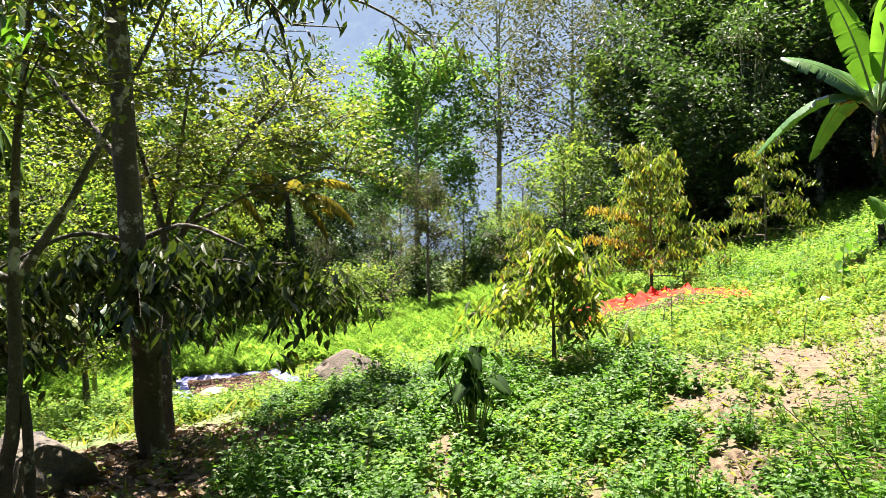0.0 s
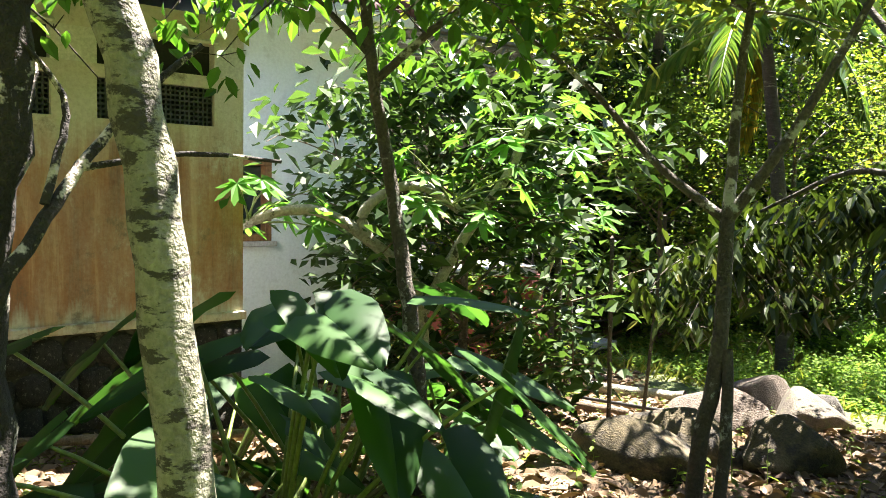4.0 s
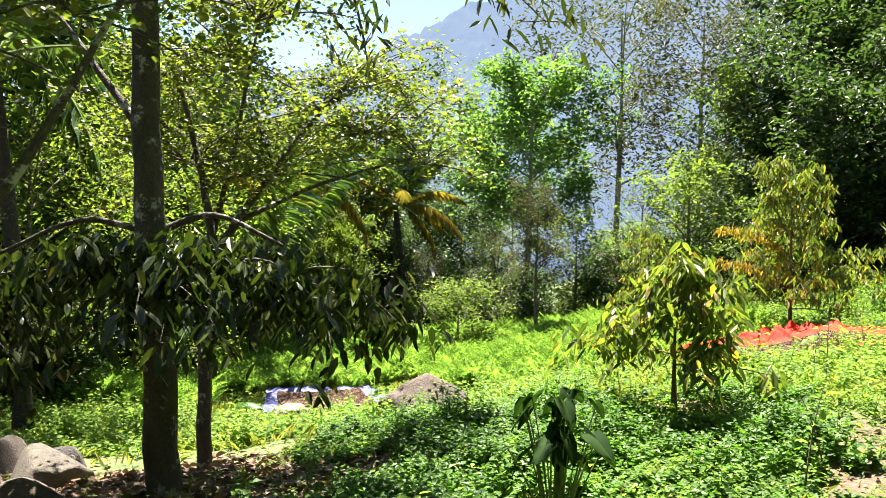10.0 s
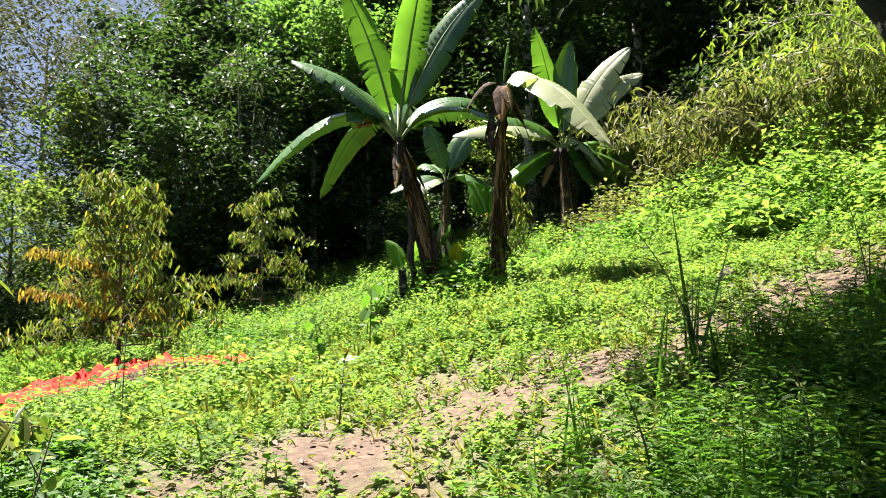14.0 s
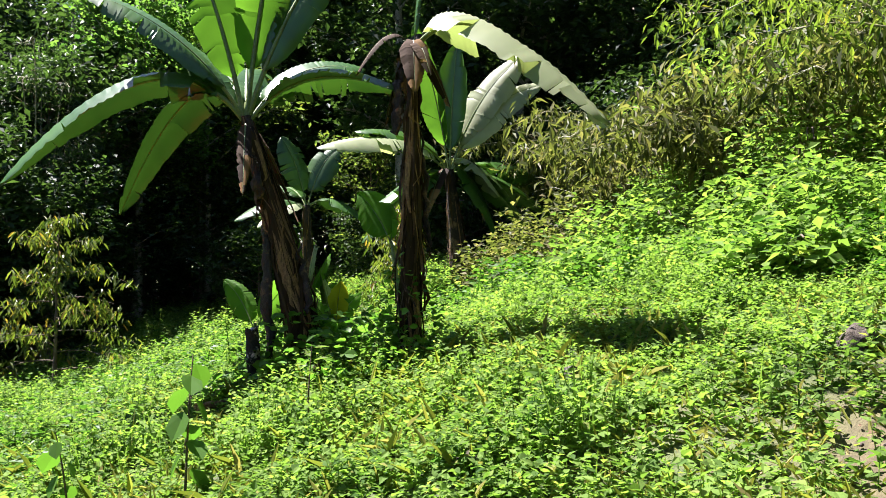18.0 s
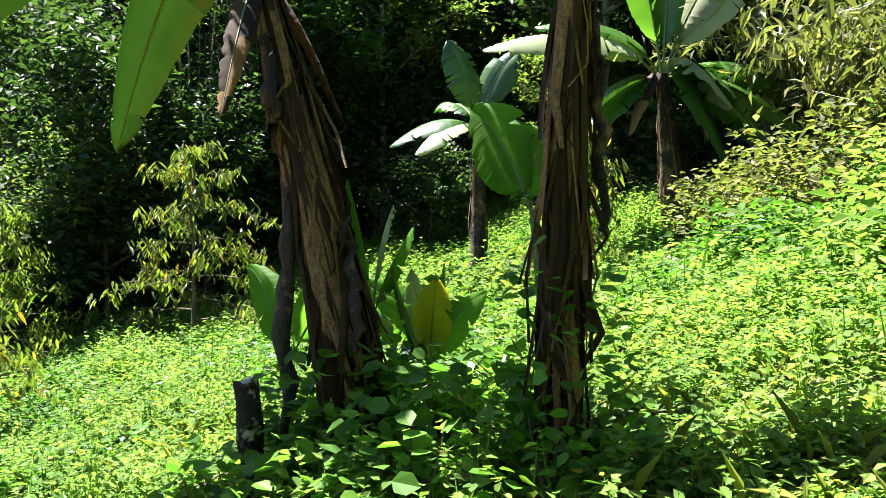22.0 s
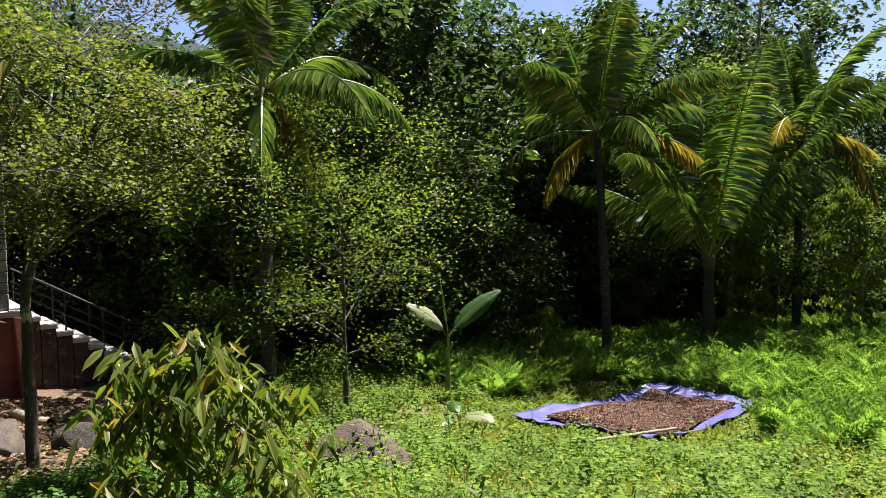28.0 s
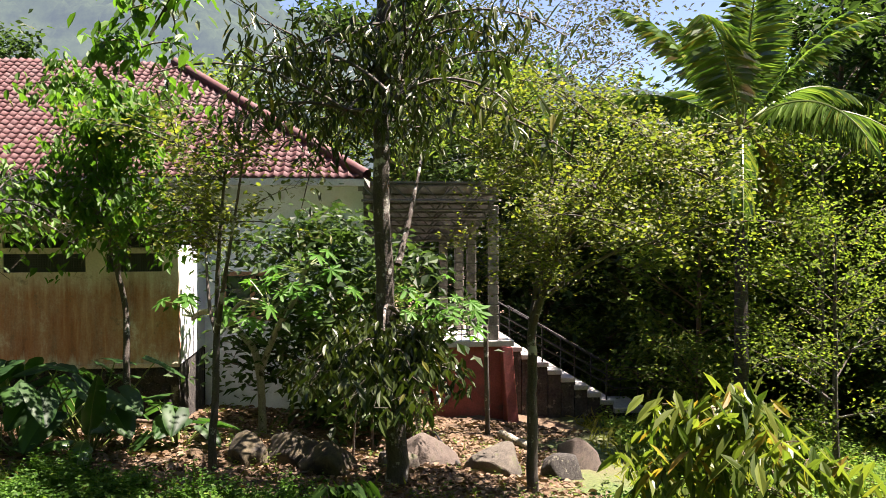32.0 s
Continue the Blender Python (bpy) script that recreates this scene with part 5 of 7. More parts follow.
banana("banana_sucker", (8.42, 13.47), 0.36, 0.028, "young banana shoot with yellowing and dark green leaves", [((8.37, 13.57, 1.97), 0.06, 0.05, 1, 0.6), ((8.38, 13.32, 1.92), 0.1, 0.075, 5, 0.4), ((8.57, 13.56, 2.0), 0.05, 0.045, 3, 0.9), ((8.9, 13.64, 1.84), 0.16, 0.07, 3, -0.9), ((8.1, 13.28, 1.97), -0.04, 0.05, 4, 0.9), ((8.2, 13.4, 1.5), 0.2, 0.06, 4)], (0, 0), 46, 0, "banana shoots")
for k, (x, y, h, n) in enumerate(((8.7, 13.9, 0.4, 4), (7.85, 13.95, 0.6, 2))):
    rg = np.random.default_rng(90 + k)
    z = gz(x, y)
    banana("banana_sucker", (x, y), h, 0.03, "small bright green banana shoot at the foot of the plants", [((x + 0.42 * math.cos(v), y + 0.42 * math.sin(v), z + h + rg.uniform(0.15, 0.5)), 0.15, rg.uniform(0.08, 0.12), 3, 1.1) for v in rg.uniform(0, 6.28, n)], (0, 0), 40 + k, 0, "banana shoots")
banana("banana_sapling", (-7.4, 16.3), 1.35, 0.055, "young banana plant with two spread leaves and a rolled one", [((-7.65, 15.46, 0.05), 0.3, 0.15, 1, 0.8), ((-7.22, 17.5, 0.27), 0.2, 0.14, 4, -0.8), ((-7.52, 16.19, 0.59), 0.1, 0.035, 3)], (0.02, 0), 6, 0)
banana("banana_sapling", (-2.75, 3.35), 0.25, 0.06, "small banana plant with broad green leaves in the yard", [(60, 1.35, 0.85, 0.15, 0.3, 0), (190, 0.5, 0.9, 0.16, 1.1, 0), (20, 0.25, 0.95, 0.13, 1.0, 0), (-60, 0.4, 0.7, 0.14, 1.3, 0)], (0, 0), 7, 0)
banana("banana_sapling", (-5.0, 15.2), 0.2, 0.06, "small banana plant with spread leaves by the blue tarpaulin", [(20, 0.5, 0.8, 0.15, 0.9, 1), (160, 0.5, 0.8, 0.15, 0.9, 0), (-70, 0.4, 0.8, 0.14, 1.0, 0)], (0, 0), 8, 0)


# cut stump beside the bananas
def log_mesh(name, L, r, mat, seed, end=None):
    rng = np.random.default_rng(seed)
    n = 9
    p = np.stack([np.zeros(n), np.zeros(n), np.linspace(0, L, n)], -1) + rng.normal(0, r * 0.06, (n, 3))
    v, f = tube(p, r * (1 + rng.normal(0, 0.06, n)), 12)
    v = v + np.repeat(rng.normal(0, 1, (n, 4)), 3, axis=1).reshape(-1, 1) * (v - np.repeat(p, 12, 0)) * 0.09
    v[-12:, 2] += rng.uniform(-0.35, 0.5, 12) * r
    s = Soup().add(v, f)
    c = np.vstack([v[-12:], p[-1] + [0, 0, rng.uniform(-0.02, 0.03)]])
    s.add(c, np.array([[i, (i + 1) % 12, 12] for i in range(12)]))
    return s.mesh(name, mat)


e = tagged(new("stump", log_mesh("stump", 0.68, 0.058, BARK_LICHEN, 5)), "dark rotten stump beside the banana plants", "stump")
e.matrix_basis = pose(7.52, 13.42, gz(7.52, 13.42) - 0.12, 4, -7, 0)
e = tagged(new("stump", log_mesh("stump", 0.24, 0.045, BARK_DARK, 6)), "short dark cut stump among the weeds", "stump")
e.matrix_basis = pose(7.9, 10.45, gz(7.9, 10.45) - 0.08, -12, 8, 0)


# ---------------------------------------------------------------- rocks
ROCK = mottled("grey boulder", (0.026, 0.022, 0.017), (0.145, 0.125, 0.092), 2.5, 0.95, 0.8, 0.03, None, 28, (0.08, 0.10, 0.03), 2.2, (0.55, 0.7))
ROCK_MOSS = mottled("mossy boulder", (0.02, 0.018, 0.010), (0.125, 0.10, 0.052), 3, 0.95, 0.5, 0.03, None, 28, (0.025, 0.022, 0.018), 2.0, (0.5, 0.62))
ROCK_PINK = mottled("pinkish grey boulder", (0.03, 0.023, 0.017), (0.15, 0.118, 0.09), 3, 0.95, 0.8, 0.03, None, 28, (0.045, 0.045, 0.025), 3, (0.55, 0.7))


def rock(x, y, sx, sy, sz, mat, label, seed, turn=0.0, sink=0.25):
    bm = bmesh.new()
    bmesh.ops.create_icosphere(bm, subdivisions=4, radius=1)
    for v in bm.verts:
        o = Vector((seed * 7.1, seed * 3.3, 0))
        d = 1 + 0.34 * noise.noise(v.co * 0.9 + o) + 0.18 * noise.noise(v.co * 2.3 + o) + 0.07 * noise.noise(v.co * 6 + o) + 0.035 * noise.noise(v.co * 13 + o)
        c = v.co * d
        c.z = max(c.z, -0.5)
        for k in range(7):
            nrm = Vector((math.sin(seed + k * 2.1), math.cos(seed * 1.7 + k * 2.4), 0.6 + 0.7 * math.sin(seed * 2 + k))).normalized()
            over = c.dot(nrm) - 0.62
            if over > 0:
                c -= nrm * over * 0.85
        v.co = c
    ob = tagged(new("boulder", bm_mesh("boulder", bm, mat, smooth=True)), label, "boulder")
    ob.matrix_basis = pose(x, y, gz(x, y) + sz * 0.5 - sz * sink, 0, 0, turn) @ Matrix.Diagonal((sx, sy, sz, 1))
    return ob


rock(-1.5, 11.9, 0.66, 0.55, 0.62, ROCK_PINK, "large pinkish grey boulder on the weedy slope", 1)
rock(-3.6, 5.6, 0.55, 0.36, 0.34, ROCK_MOSS, "mossy brown boulder with black stains in the yard", 2, 30)
rock(-3.15, 6.15, 0.42, 0.34, 0.32, ROCK_MOSS, "dark mossy boulder by the path", 3)
rock(-4.6, 7.15, 0.62, 0.5, 0.42, ROCK_PINK, "smooth pale boulder in the leaf litter", 4, 20)
rock(-4.4, 8.2, 0.48, 0.42, 0.36, ROCK, "grey boulder with dark cracks", 5)
rock(-4.95, 9.15, 0.42, 0.36, 0.34, STONE, "black damp boulder beside the porch", 6)
rock(-3.7, 6.9, 0.32, 0.3, 0.22, ROCK, "small round grey boulder by the path", 7)
rock(-5.9, 9.5, 0.5, 0.4, 0.4, ROCK_PINK, "pale boulder by the porch", 8)
rock(-3.4, 5.05, 0.5, 0.3, 0.32, ROCK_MOSS, "low brown boulder under the crooked tree", 9)
rock(13.5, 17.0, 0.34, 0.3, 0.34, STONE, "dark boulder in the weeds", 10)
rock(14.1, 16.9, 0.45, 0.36, 0.28, ROCK, "flat grey boulder in the weeds", 11)
rock(8.65, 9.0, 0.17, 0.14, 0.15, ROCK_PINK, "small stone at the edge of the weeds", 12)
rock(6.7, 10.3, 0.12, 0.1, 0.07, ROCK_PINK, "flat stone beside the trail", 13)
rock(5.5, 11.35, 0.16, 0.14, 0.1, CONCRETE, "pale lump of stone in the grass", 14)
rock(4.9, 11.2, 0.28, 0.14, 0.08, ROCK_PINK, "flat pinkish stone in the grass", 15)
rock(4.4, 20.6, 0.26, 0.24, 0.26, STONE, "black stone beneath the yellowing sapling", 16)
_rg = np.random.default_rng(17)
peb = Soup()
ico = bmesh.new()
bmesh.ops.create_icosphere(ico, subdivisions=1, radius=1)
ico_v, ico_f = np.array([v.co[:] for v in ico.verts]), np.array([[v.index for v in f.verts] for f in ico.faces])
ico.free()
px_, py_ = _rg.uniform(-6, 9, 3000), _rg.uniform(2, 13, 3000)
keep = bare(px_, py_) > _rg.uniform(0.25, 1.0, 3000)
px_, py_ = px_[keep], py_[keep]
n_ = len(px_)
strew(peb, ico_v, ico_f, np.stack([px_, py_, height(px_, py_) + 0.005], -1), frames(rand_dirs(_rg, n_, (-1, 1)), _rg.uniform(0, 6, n_)), np.stack([_rg.gamma(1.5, 0.009, n_) + 0.006, _rg.gamma(1.5, 0.009, n_) + 0.006, _rg.gamma(1.5, 0.005, n_) + 0.004], -1))
tagged(new("pebbles", peb.mesh("pebbles", ROCK_PINK)), "loose pebbles and clods on the bare soil", "pebbles", kind="stuff")


# ---------------------------------------------------------------- tarpaulins with drying beans
TARP_O = mottled("orange woven plastic", (0.46, 0.020, 0.006), (0.60, 0.034, 0.010), 2.0, 0.68, 0.25, 0.01, None, 60)
TARP_B = mottled("faded blue tarpaulin", (0.03, 0.036, 0.18), (0.10, 0.11, 0.30), 1.4, 0.5, 0.2, 0.01, None, 50, (0.34, 0.34, 0.46), 0.9, (0.56, 0.7))
TARP_W = leafy("white tarpaulin underside", (0.5, 0.5, 0.6), (0.7, 0.7, 0.78), None, 0.2, 0.5, tone=0.9)
TARP_O.node_tree.nodes["Principled BSDF"].inputs["Specular IOR Level"].default_value = 0.08
BEAN = leafy("drying beans", (0.06, 0.038, 0.028), (0.23, 0.145, 0.10), (0.36, 0.25, 0.18), 0.0, 0.7, old_share=0.25, spec=0.1, tone=0.9)


def tarp(name, corners, label, mat, fold, seed, n=70, rim=0.0, under=None):
    """A cloth over the quad of four corners (x, y), with folds; rim: how high its edges stand."""
    a, b, c, d = (np.array(q, float) for q in corners)
    u, v = np.meshgrid(np.linspace(0, 1, n), np.linspace(0, 1, n))
    P = ((1 - u) * (1 - v))[..., None] * a + (u * (1 - v))[..., None] * b + (u * v)[..., None] * c + ((1 - u) * v)[..., None] * d
    P = P + 0.12 * np.stack([np.sin(5 * v + 2 * seed) * np.abs(2 * u - 1) ** 3, np.sin(4 * u + seed) * np.abs(2 * v - 1) ** 3], -1)
    Z = height(P[..., 0], P[..., 1]) + 0.05
    Z = Z + fold(u, v)
    edge = np.clip(1 - np.minimum(np.minimum(u, 1 - u), np.minimum(v, 1 - v)) / 0.09, 0, 1)
    Z = Z + rim * edge * (0.8 + 0.3 * np.sin(7 * u + 3 * seed) * np.sin(6 * v + seed))
    rg = np.random.default_rng(seed)
    i = (np.arange(n - 1)[:, None] * n + np.arange(n - 1)[None]).ravel()
    me = mesh_np(name, np.concatenate([np.stack([P[..., 0], P[..., 1], Z], -1).reshape(-1, 3)]), np.stack([i, i + 1, i + n + 1, i + n], -1), (mat,) + ((under,) if under else ()))
    ob = tagged(new(name, me), label, "tarpaulin")
    mod = ob.modifiers.new("thickness", "SOLIDIFY")
    mod.thickness = 0.006
    if under:
        mod.material_offset = 1
    ring = np.concatenate([np.stack([P[0, :, 0], P[0, :, 1], Z[0]], -1), np.stack([P[1:, -1, 0], P[1:, -1, 1], Z[1:, -1]], -1), np.stack([P[-1, ::-1, 0], P[-1, ::-1, 1], Z[-1, ::-1]], -1)[1:], np.stack([P[::-1, 0, 0], P[::-1, 0, 1], Z[::-1, 0]], -1)[1:]])
    part("hem", Soup().add(*tube(ring, np.full(len(ring), 0.012), 5)).mesh("hem", mat), ob, "rolled sewn hem")
    return ob


def crumple(u, v, seed, amp):
    rg = np.random.default_rng(seed)
    z = np.zeros_like(u)
    for k in range(16):
        a, ph, f = rg.uniform(0, 3.14), rg.uniform(0, 6.28), rg.uniform(9, 44)
        z += np.abs(np.sin((u * math.cos(a) + v * math.sin(a)) * f + ph + 1.3 * np.sin(4 * u + 5 * v + ph))) ** 1.5 / f
    return (z - z.mean()) * amp


def facets(u, v, seed, count=7):
    """Flat facets between sharp creases, as in stiff crumpled plastic."""
    rg = np.random.default_rng(seed)
    uu, vv = u + 0.05 * np.sin(6 * v + 1), v + 0.05 * np.sin(5 * u)
    z = np.zeros_like(u)
    for k in range(count):
        a, ph, f = rg.uniform(-0.9, 0.9) + (1.57 if k % 3 else 0), rg.uniform(0, 1), rg.uniform(3.4, 8)
        w = (uu * math.cos(a) + vv * 1.8 * math.sin(a)) * f + ph
        z += np.abs((w % 1.0) - rg.uniform(0.3, 0.7)) / f
    return np.maximum(z - 0.7 * z.mean(), 0) * np.clip(np.minimum(np.minimum(u, 1 - u), 1 - v) / 0.1, 0.12, 1)


def folds(u, v):
    """The cloth's far part, thrown into long sharp folds."""
    z = np.zeros_like(u)
    for at_, lean_, w, hgt in ((0.70, 0.10, 0.030, 0.14), (0.78, -0.12, 0.035, 0.24), (0.86, 0.06, 0.04, 0.34), (0.94, -0.05, 0.035, 0.30), (0.74, 0.3, 0.02, 0.14), (0.9, -0.3, 0.022, 0.2), (0.82, 0.5, 0.016, 0.2), (0.84, -0.55, 0.018, 0.22), (0.97, 0.12, 0.02, 0.24), (0.66, -0.2, 0.014, 0.08)):
        d = np.abs(v - at_ - lean_ * (u - 0.5) - 0.02 * np.sin(7 * u + 9 * at_)) / w
        z = np.maximum(z, hgt * np.clip(1 - 0.55 * d, 0, 1) ** 1.2 * (0.65 + 0.35 * np.sin(5 * u + 20 * at_)))
    return z


OT = ((2.35, 14.9), (5.45, 13.5), (5.55, 19.3), (2.6, 19.7))
tarp("orange_tarpaulin", OT, "crumpled orange tarpaulin with drying beans on it", TARP_O,
     lambda u, v: crumple(u, v, 3, 0.12) + facets(u, v, 6) * np.clip((v - 0.6) / 0.12, 0.06, 1) * 0.62 * (0.55 + 0.6 * u) + 0.5 * folds(u, v) * np.clip((v - 0.58) / 0.15, 0, 1), 3, 190, 0.07, TARP_O)
BT = ((-2.75, 17.6), (-5.0, 22.9), (-7.9, 22.4), (-5.75, 16.85))
tarp("blue_tarpaulin", BT, "faded blue tarpaulin spread with brown drying beans", TARP_B, lambda u, v: crumple(u, v, 5, 0.25), 5, 90, 0.09, TARP_W)


def beans(name, corners, lo, hi, label, seed, n, lift=0.09, size=0.011):
    a, b, c, d = (np.array(q, float) for q in corners)
    rg = np.random.default_rng(seed)
    m = 60
    u, v = np.meshgrid(np.linspace(lo[0], hi[0], m), np.linspace(lo[1], hi[1], m))
    Q = lambda u, v: ((1 - u) * (1 - v))[..., None] * a + (u * (1 - v))[..., None] * b + (u * v)[..., None] * c + ((1 - u) * v)[..., None] * d
    edge = lambda u, v: np.clip(np.minimum(np.minimum(u - lo[0], hi[0] - u), np.minimum(v - lo[1], hi[1] - v)) / 0.06 + 0.35 * np.sin(14 * u + 9 * v) * np.sin(17 * v), 0, 1)
    P = Q(u, v)
    Z = height(P[..., 0], P[..., 1]) + lift * edge(u, v) ** 0.5 + 0.03
    i = (np.arange(m - 1)[:, None] * m + np.arange(m - 1)[None]).ravel()
    s = Soup().add(np.stack([P[..., 0], P[..., 1], Z], -1).reshape(-1, 3), np.stack([i, i + 1, i + m + 1, i + m], -1))
    uu, vv = rg.uniform(lo[0], hi[0], n), rg.uniform(lo[1], hi[1], n)
    ok = edge(uu, vv) > 0.02
    uu, vv = uu[ok], vv[ok]
    P = Q(uu, vv)
    z = height(P[:, 0], P[:, 1]) + lift * edge(uu, vv) ** 0.5 + 0.034
    octa = (np.array([[1, 0, 0], [-1, 0, 0], [0, 0.7, 0], [0, -0.7, 0], [0, 0, 0.7], [0, 0, -0.7]]), np.array([[0, 2, 4], [2, 1, 4], [1, 3, 4], [3, 0, 4]]))
    strew(s, octa[0], octa[1], np.c_[P, z], frames(rand_dirs(rg, len(uu), (-0.6, 0.6)), rg.uniform(0, 6, len(uu))), size * rg.uniform(0.7, 1.5, len(uu)))
    tagged(new(name, s.mesh(name, BEAN, smooth=False)), label, "beans", kind="stuff")


beans("drying_beans", OT, (0.3, 0.15), (0.9, 0.62), "dark drying beans heaped on the orange tarpaulin", 3, 26000, 0.12, 0.02)
beans("drying_beans", BT, (0.1, 0.12), (0.9, 0.88), "brown drying beans spread on the blue tarpaulin", 4, 26000, 0.15, 0.026)
pole = tagged(new("bamboo_pole", log_mesh("pole", 2.6, 0.025, BARK_PALE, 8)), "thin bamboo pole weighing down the tarpaulin edge", "pole")
pole.matrix_basis = look((-2.4, 16.0, gz(-2.4, 16.0) + 0.2), (-3.6, 20.0, gz(-3.6, 20.0) + 0.2)) @ pose(0, 0, -2.6)


# ---------------------------------------------------------------- coconut palms
def palm(name, foot, h, lean, label, fronds, frond_len, dry, seed, r=0.13, erect=0.0):
    rng = np.random.default_rng(seed)
    e = thing(name, foot[0], foot[1], gz(*foot), label, "palm")
    n = 40
    t = np.linspace(0, 1, n)
    p = np.stack([lean[0] * t ** 1.5, lean[1] * t ** 1.5, -0.3 + (h + 0.3) * t], -1)
    rad = r * (1.0 - 0.3 * t) * (1 + 0.45 * np.exp(-t * h / 0.35)) * (1 + 0.05 * (np.arange(n) % 2))
    part("trunk", Soup().add(*tube(p, rad, 12)).mesh("trunk", BARK_PALM), e)
    top = p[-1]
    part("heart", Soup().add(*tube([top - [0, 0, 0.35], top, top + [0, 0, 0.3]], [r * 0.8, r * 1.1, r * 0.3], 8)).mesh("heart", BARK_BROWN), e)
    for k in range(fronds):
        az = k * 2.39996 + rng.uniform(-0.2, 0.2)
        u = k / fronds
        rise = 1.4 - (1.75 - erect) * u + rng.normal(0, 0.1)
        L = frond_len * rng.uniform(0.85, 1.1) * (0.8 + 0.2 * math.sin(math.pi * u))
        m = 26
        d = np.array([math.cos(az) * math.cos(rise), math.sin(az) * math.cos(rise), math.sin(rise)])
        q = [top + np.array([math.cos(az), math.sin(az), 0]) * 0.08]
        for j in range(1, m):
            d = d + np.array([0, 0, -(0.9 + 1.0 * u) * (1 - 0.45 * erect) * (0.3 + 1.4 * j / m) / m])
            d /= np.linalg.norm(d)
            q.append(q[-1] + d * L / (m - 1))
        q = np.array(q)
        s = Soup()
        s.add(*tube(q, np.linspace(0.035, 0.006, m), 5), slot=1)
        dd = np.gradient(q, axis=0)
        dd /= np.linalg.norm(dd, axis=1, keepdims=True)
        side = np.cross(dd, [0, 0, 1.0])
        side /= np.linalg.norm(side, axis=1, keepdims=True) + 1e-6
        j = np.linspace(4, m - 1.01, 92)
        i0 = j.astype(int)
        fr = (j - i0)[:, None]
        at = q[i0] * (1 - fr) + q[np.minimum(i0 + 1, m - 1)] * fr
        x = (j - 4) / (m - 5)
        for sg in (-1, 1):
            way = sg * side[i0] + dd[i0] * (0.6 + 0.55 * x)[:, None] + np.array([0, 0, -0.28 - 0.75 * u])
            way = way + rng.normal(0, 0.1, way.shape)
            size = min(L, 4.6) * (0.05 + 0.17 * np.sin(math.pi * np.clip(0.16 + 0.80 * x, 0, 1)))
            strip = (np.array([[0.0, 0, 0], [0.016, 0.25, 0.02], [0.012, 0.62, -0.05], [0, 1, -0.3], [-0.012, 0.62, -0.05], [-0.016, 0.25, 0.02]]), np.array([[0, 1, 2, 3], [0, 3, 4, 5]]))
            strew(s, strip[0] * np.array([0.95, 1, 1]), strip[1], at, frames(way, rng.normal(0, 0.3, len(at))), size)
        part("frond", s.mesh("frond", LEAF_PALM_DRY if u > 1 - dry else LEAF_PALM, B_RIB, smooth=False), e, "yellowing frond" if u > 1 - dry else "")
    return e


palm("coconut_palm", (-9.9, 26.6), 2.9, (-0.1, 0.1), "young coconut palm with ringed trunk and long green fronds", 13, 7.2, 0.0, 1, 0.19, 1.0)
palm("coconut_palm", (-10.1, 22.9), 6.6, (-0.9, 0.3), "coconut palm with a leaning trunk at the dark plantation edge", 18, 4.6, 0.12, 2, 0.14, 0.3)
palm("coconut_palm", (-8.0, 12.7), 6.0, (-1.0, 0.3), "coconut palm leaning beside the path", 15, 3.6, 0.1, 3, 0.14)
palm("coconut_palm", (-7.3, 39.3), 6.8, (-0.7, 0.2), "yellowing coconut palm in the valley", 18, 4.3, 0.7, 4, 0.16)
palm("coconut_palm", (-13.5, 14.5), 7.0, (0.5, 0.0), "coconut palm behind the porch", 15, 3.6, 0.05, 5, 0.13)
palm("coconut_palm", (-9.6, 30.2), 6.7, (-0.1, 0.1), "coconut palm with drooping brown fronds", 15, 4.0, 0.35, 6, 0.14)


# ---------------------------------------------------------------- papaya, taro, broad-leaved seedling
def star_leaf(lobes=7, deep=0.5):
    """A lobed papaya leaf, one unit across, in the plane z = 0 with its stalk at the origin."""
    pts = [(0, 0, 0)]
    for k in range(lobes):
        a = radians(-140 + 280 * k / (lobes - 1)) + math.pi / 2
        L = 0.55 * (0.75 + 0.25 * math.cos(a - math.pi / 2))
        for da, f in ((-0.16, 0.75), (0, 1.0), (0.16, 0.75)):
            pts.append((math.cos(a + da) * L * f, math.sin(a + da) * L * f, -0.06 * f))
        a2 = a + radians(280 / (lobes - 1)) / 2
        pts.append((math.cos(a2) * L * (1 - deep) * 0.75, math.sin(a2) * L * (1 - deep) * 0.75, 0.02))
    v = np.array(pts)
    f = [[0, i, i + 1] for i in range(1, len(v) - 1)]
    return v, np.array(f)


STAR = star_leaf()


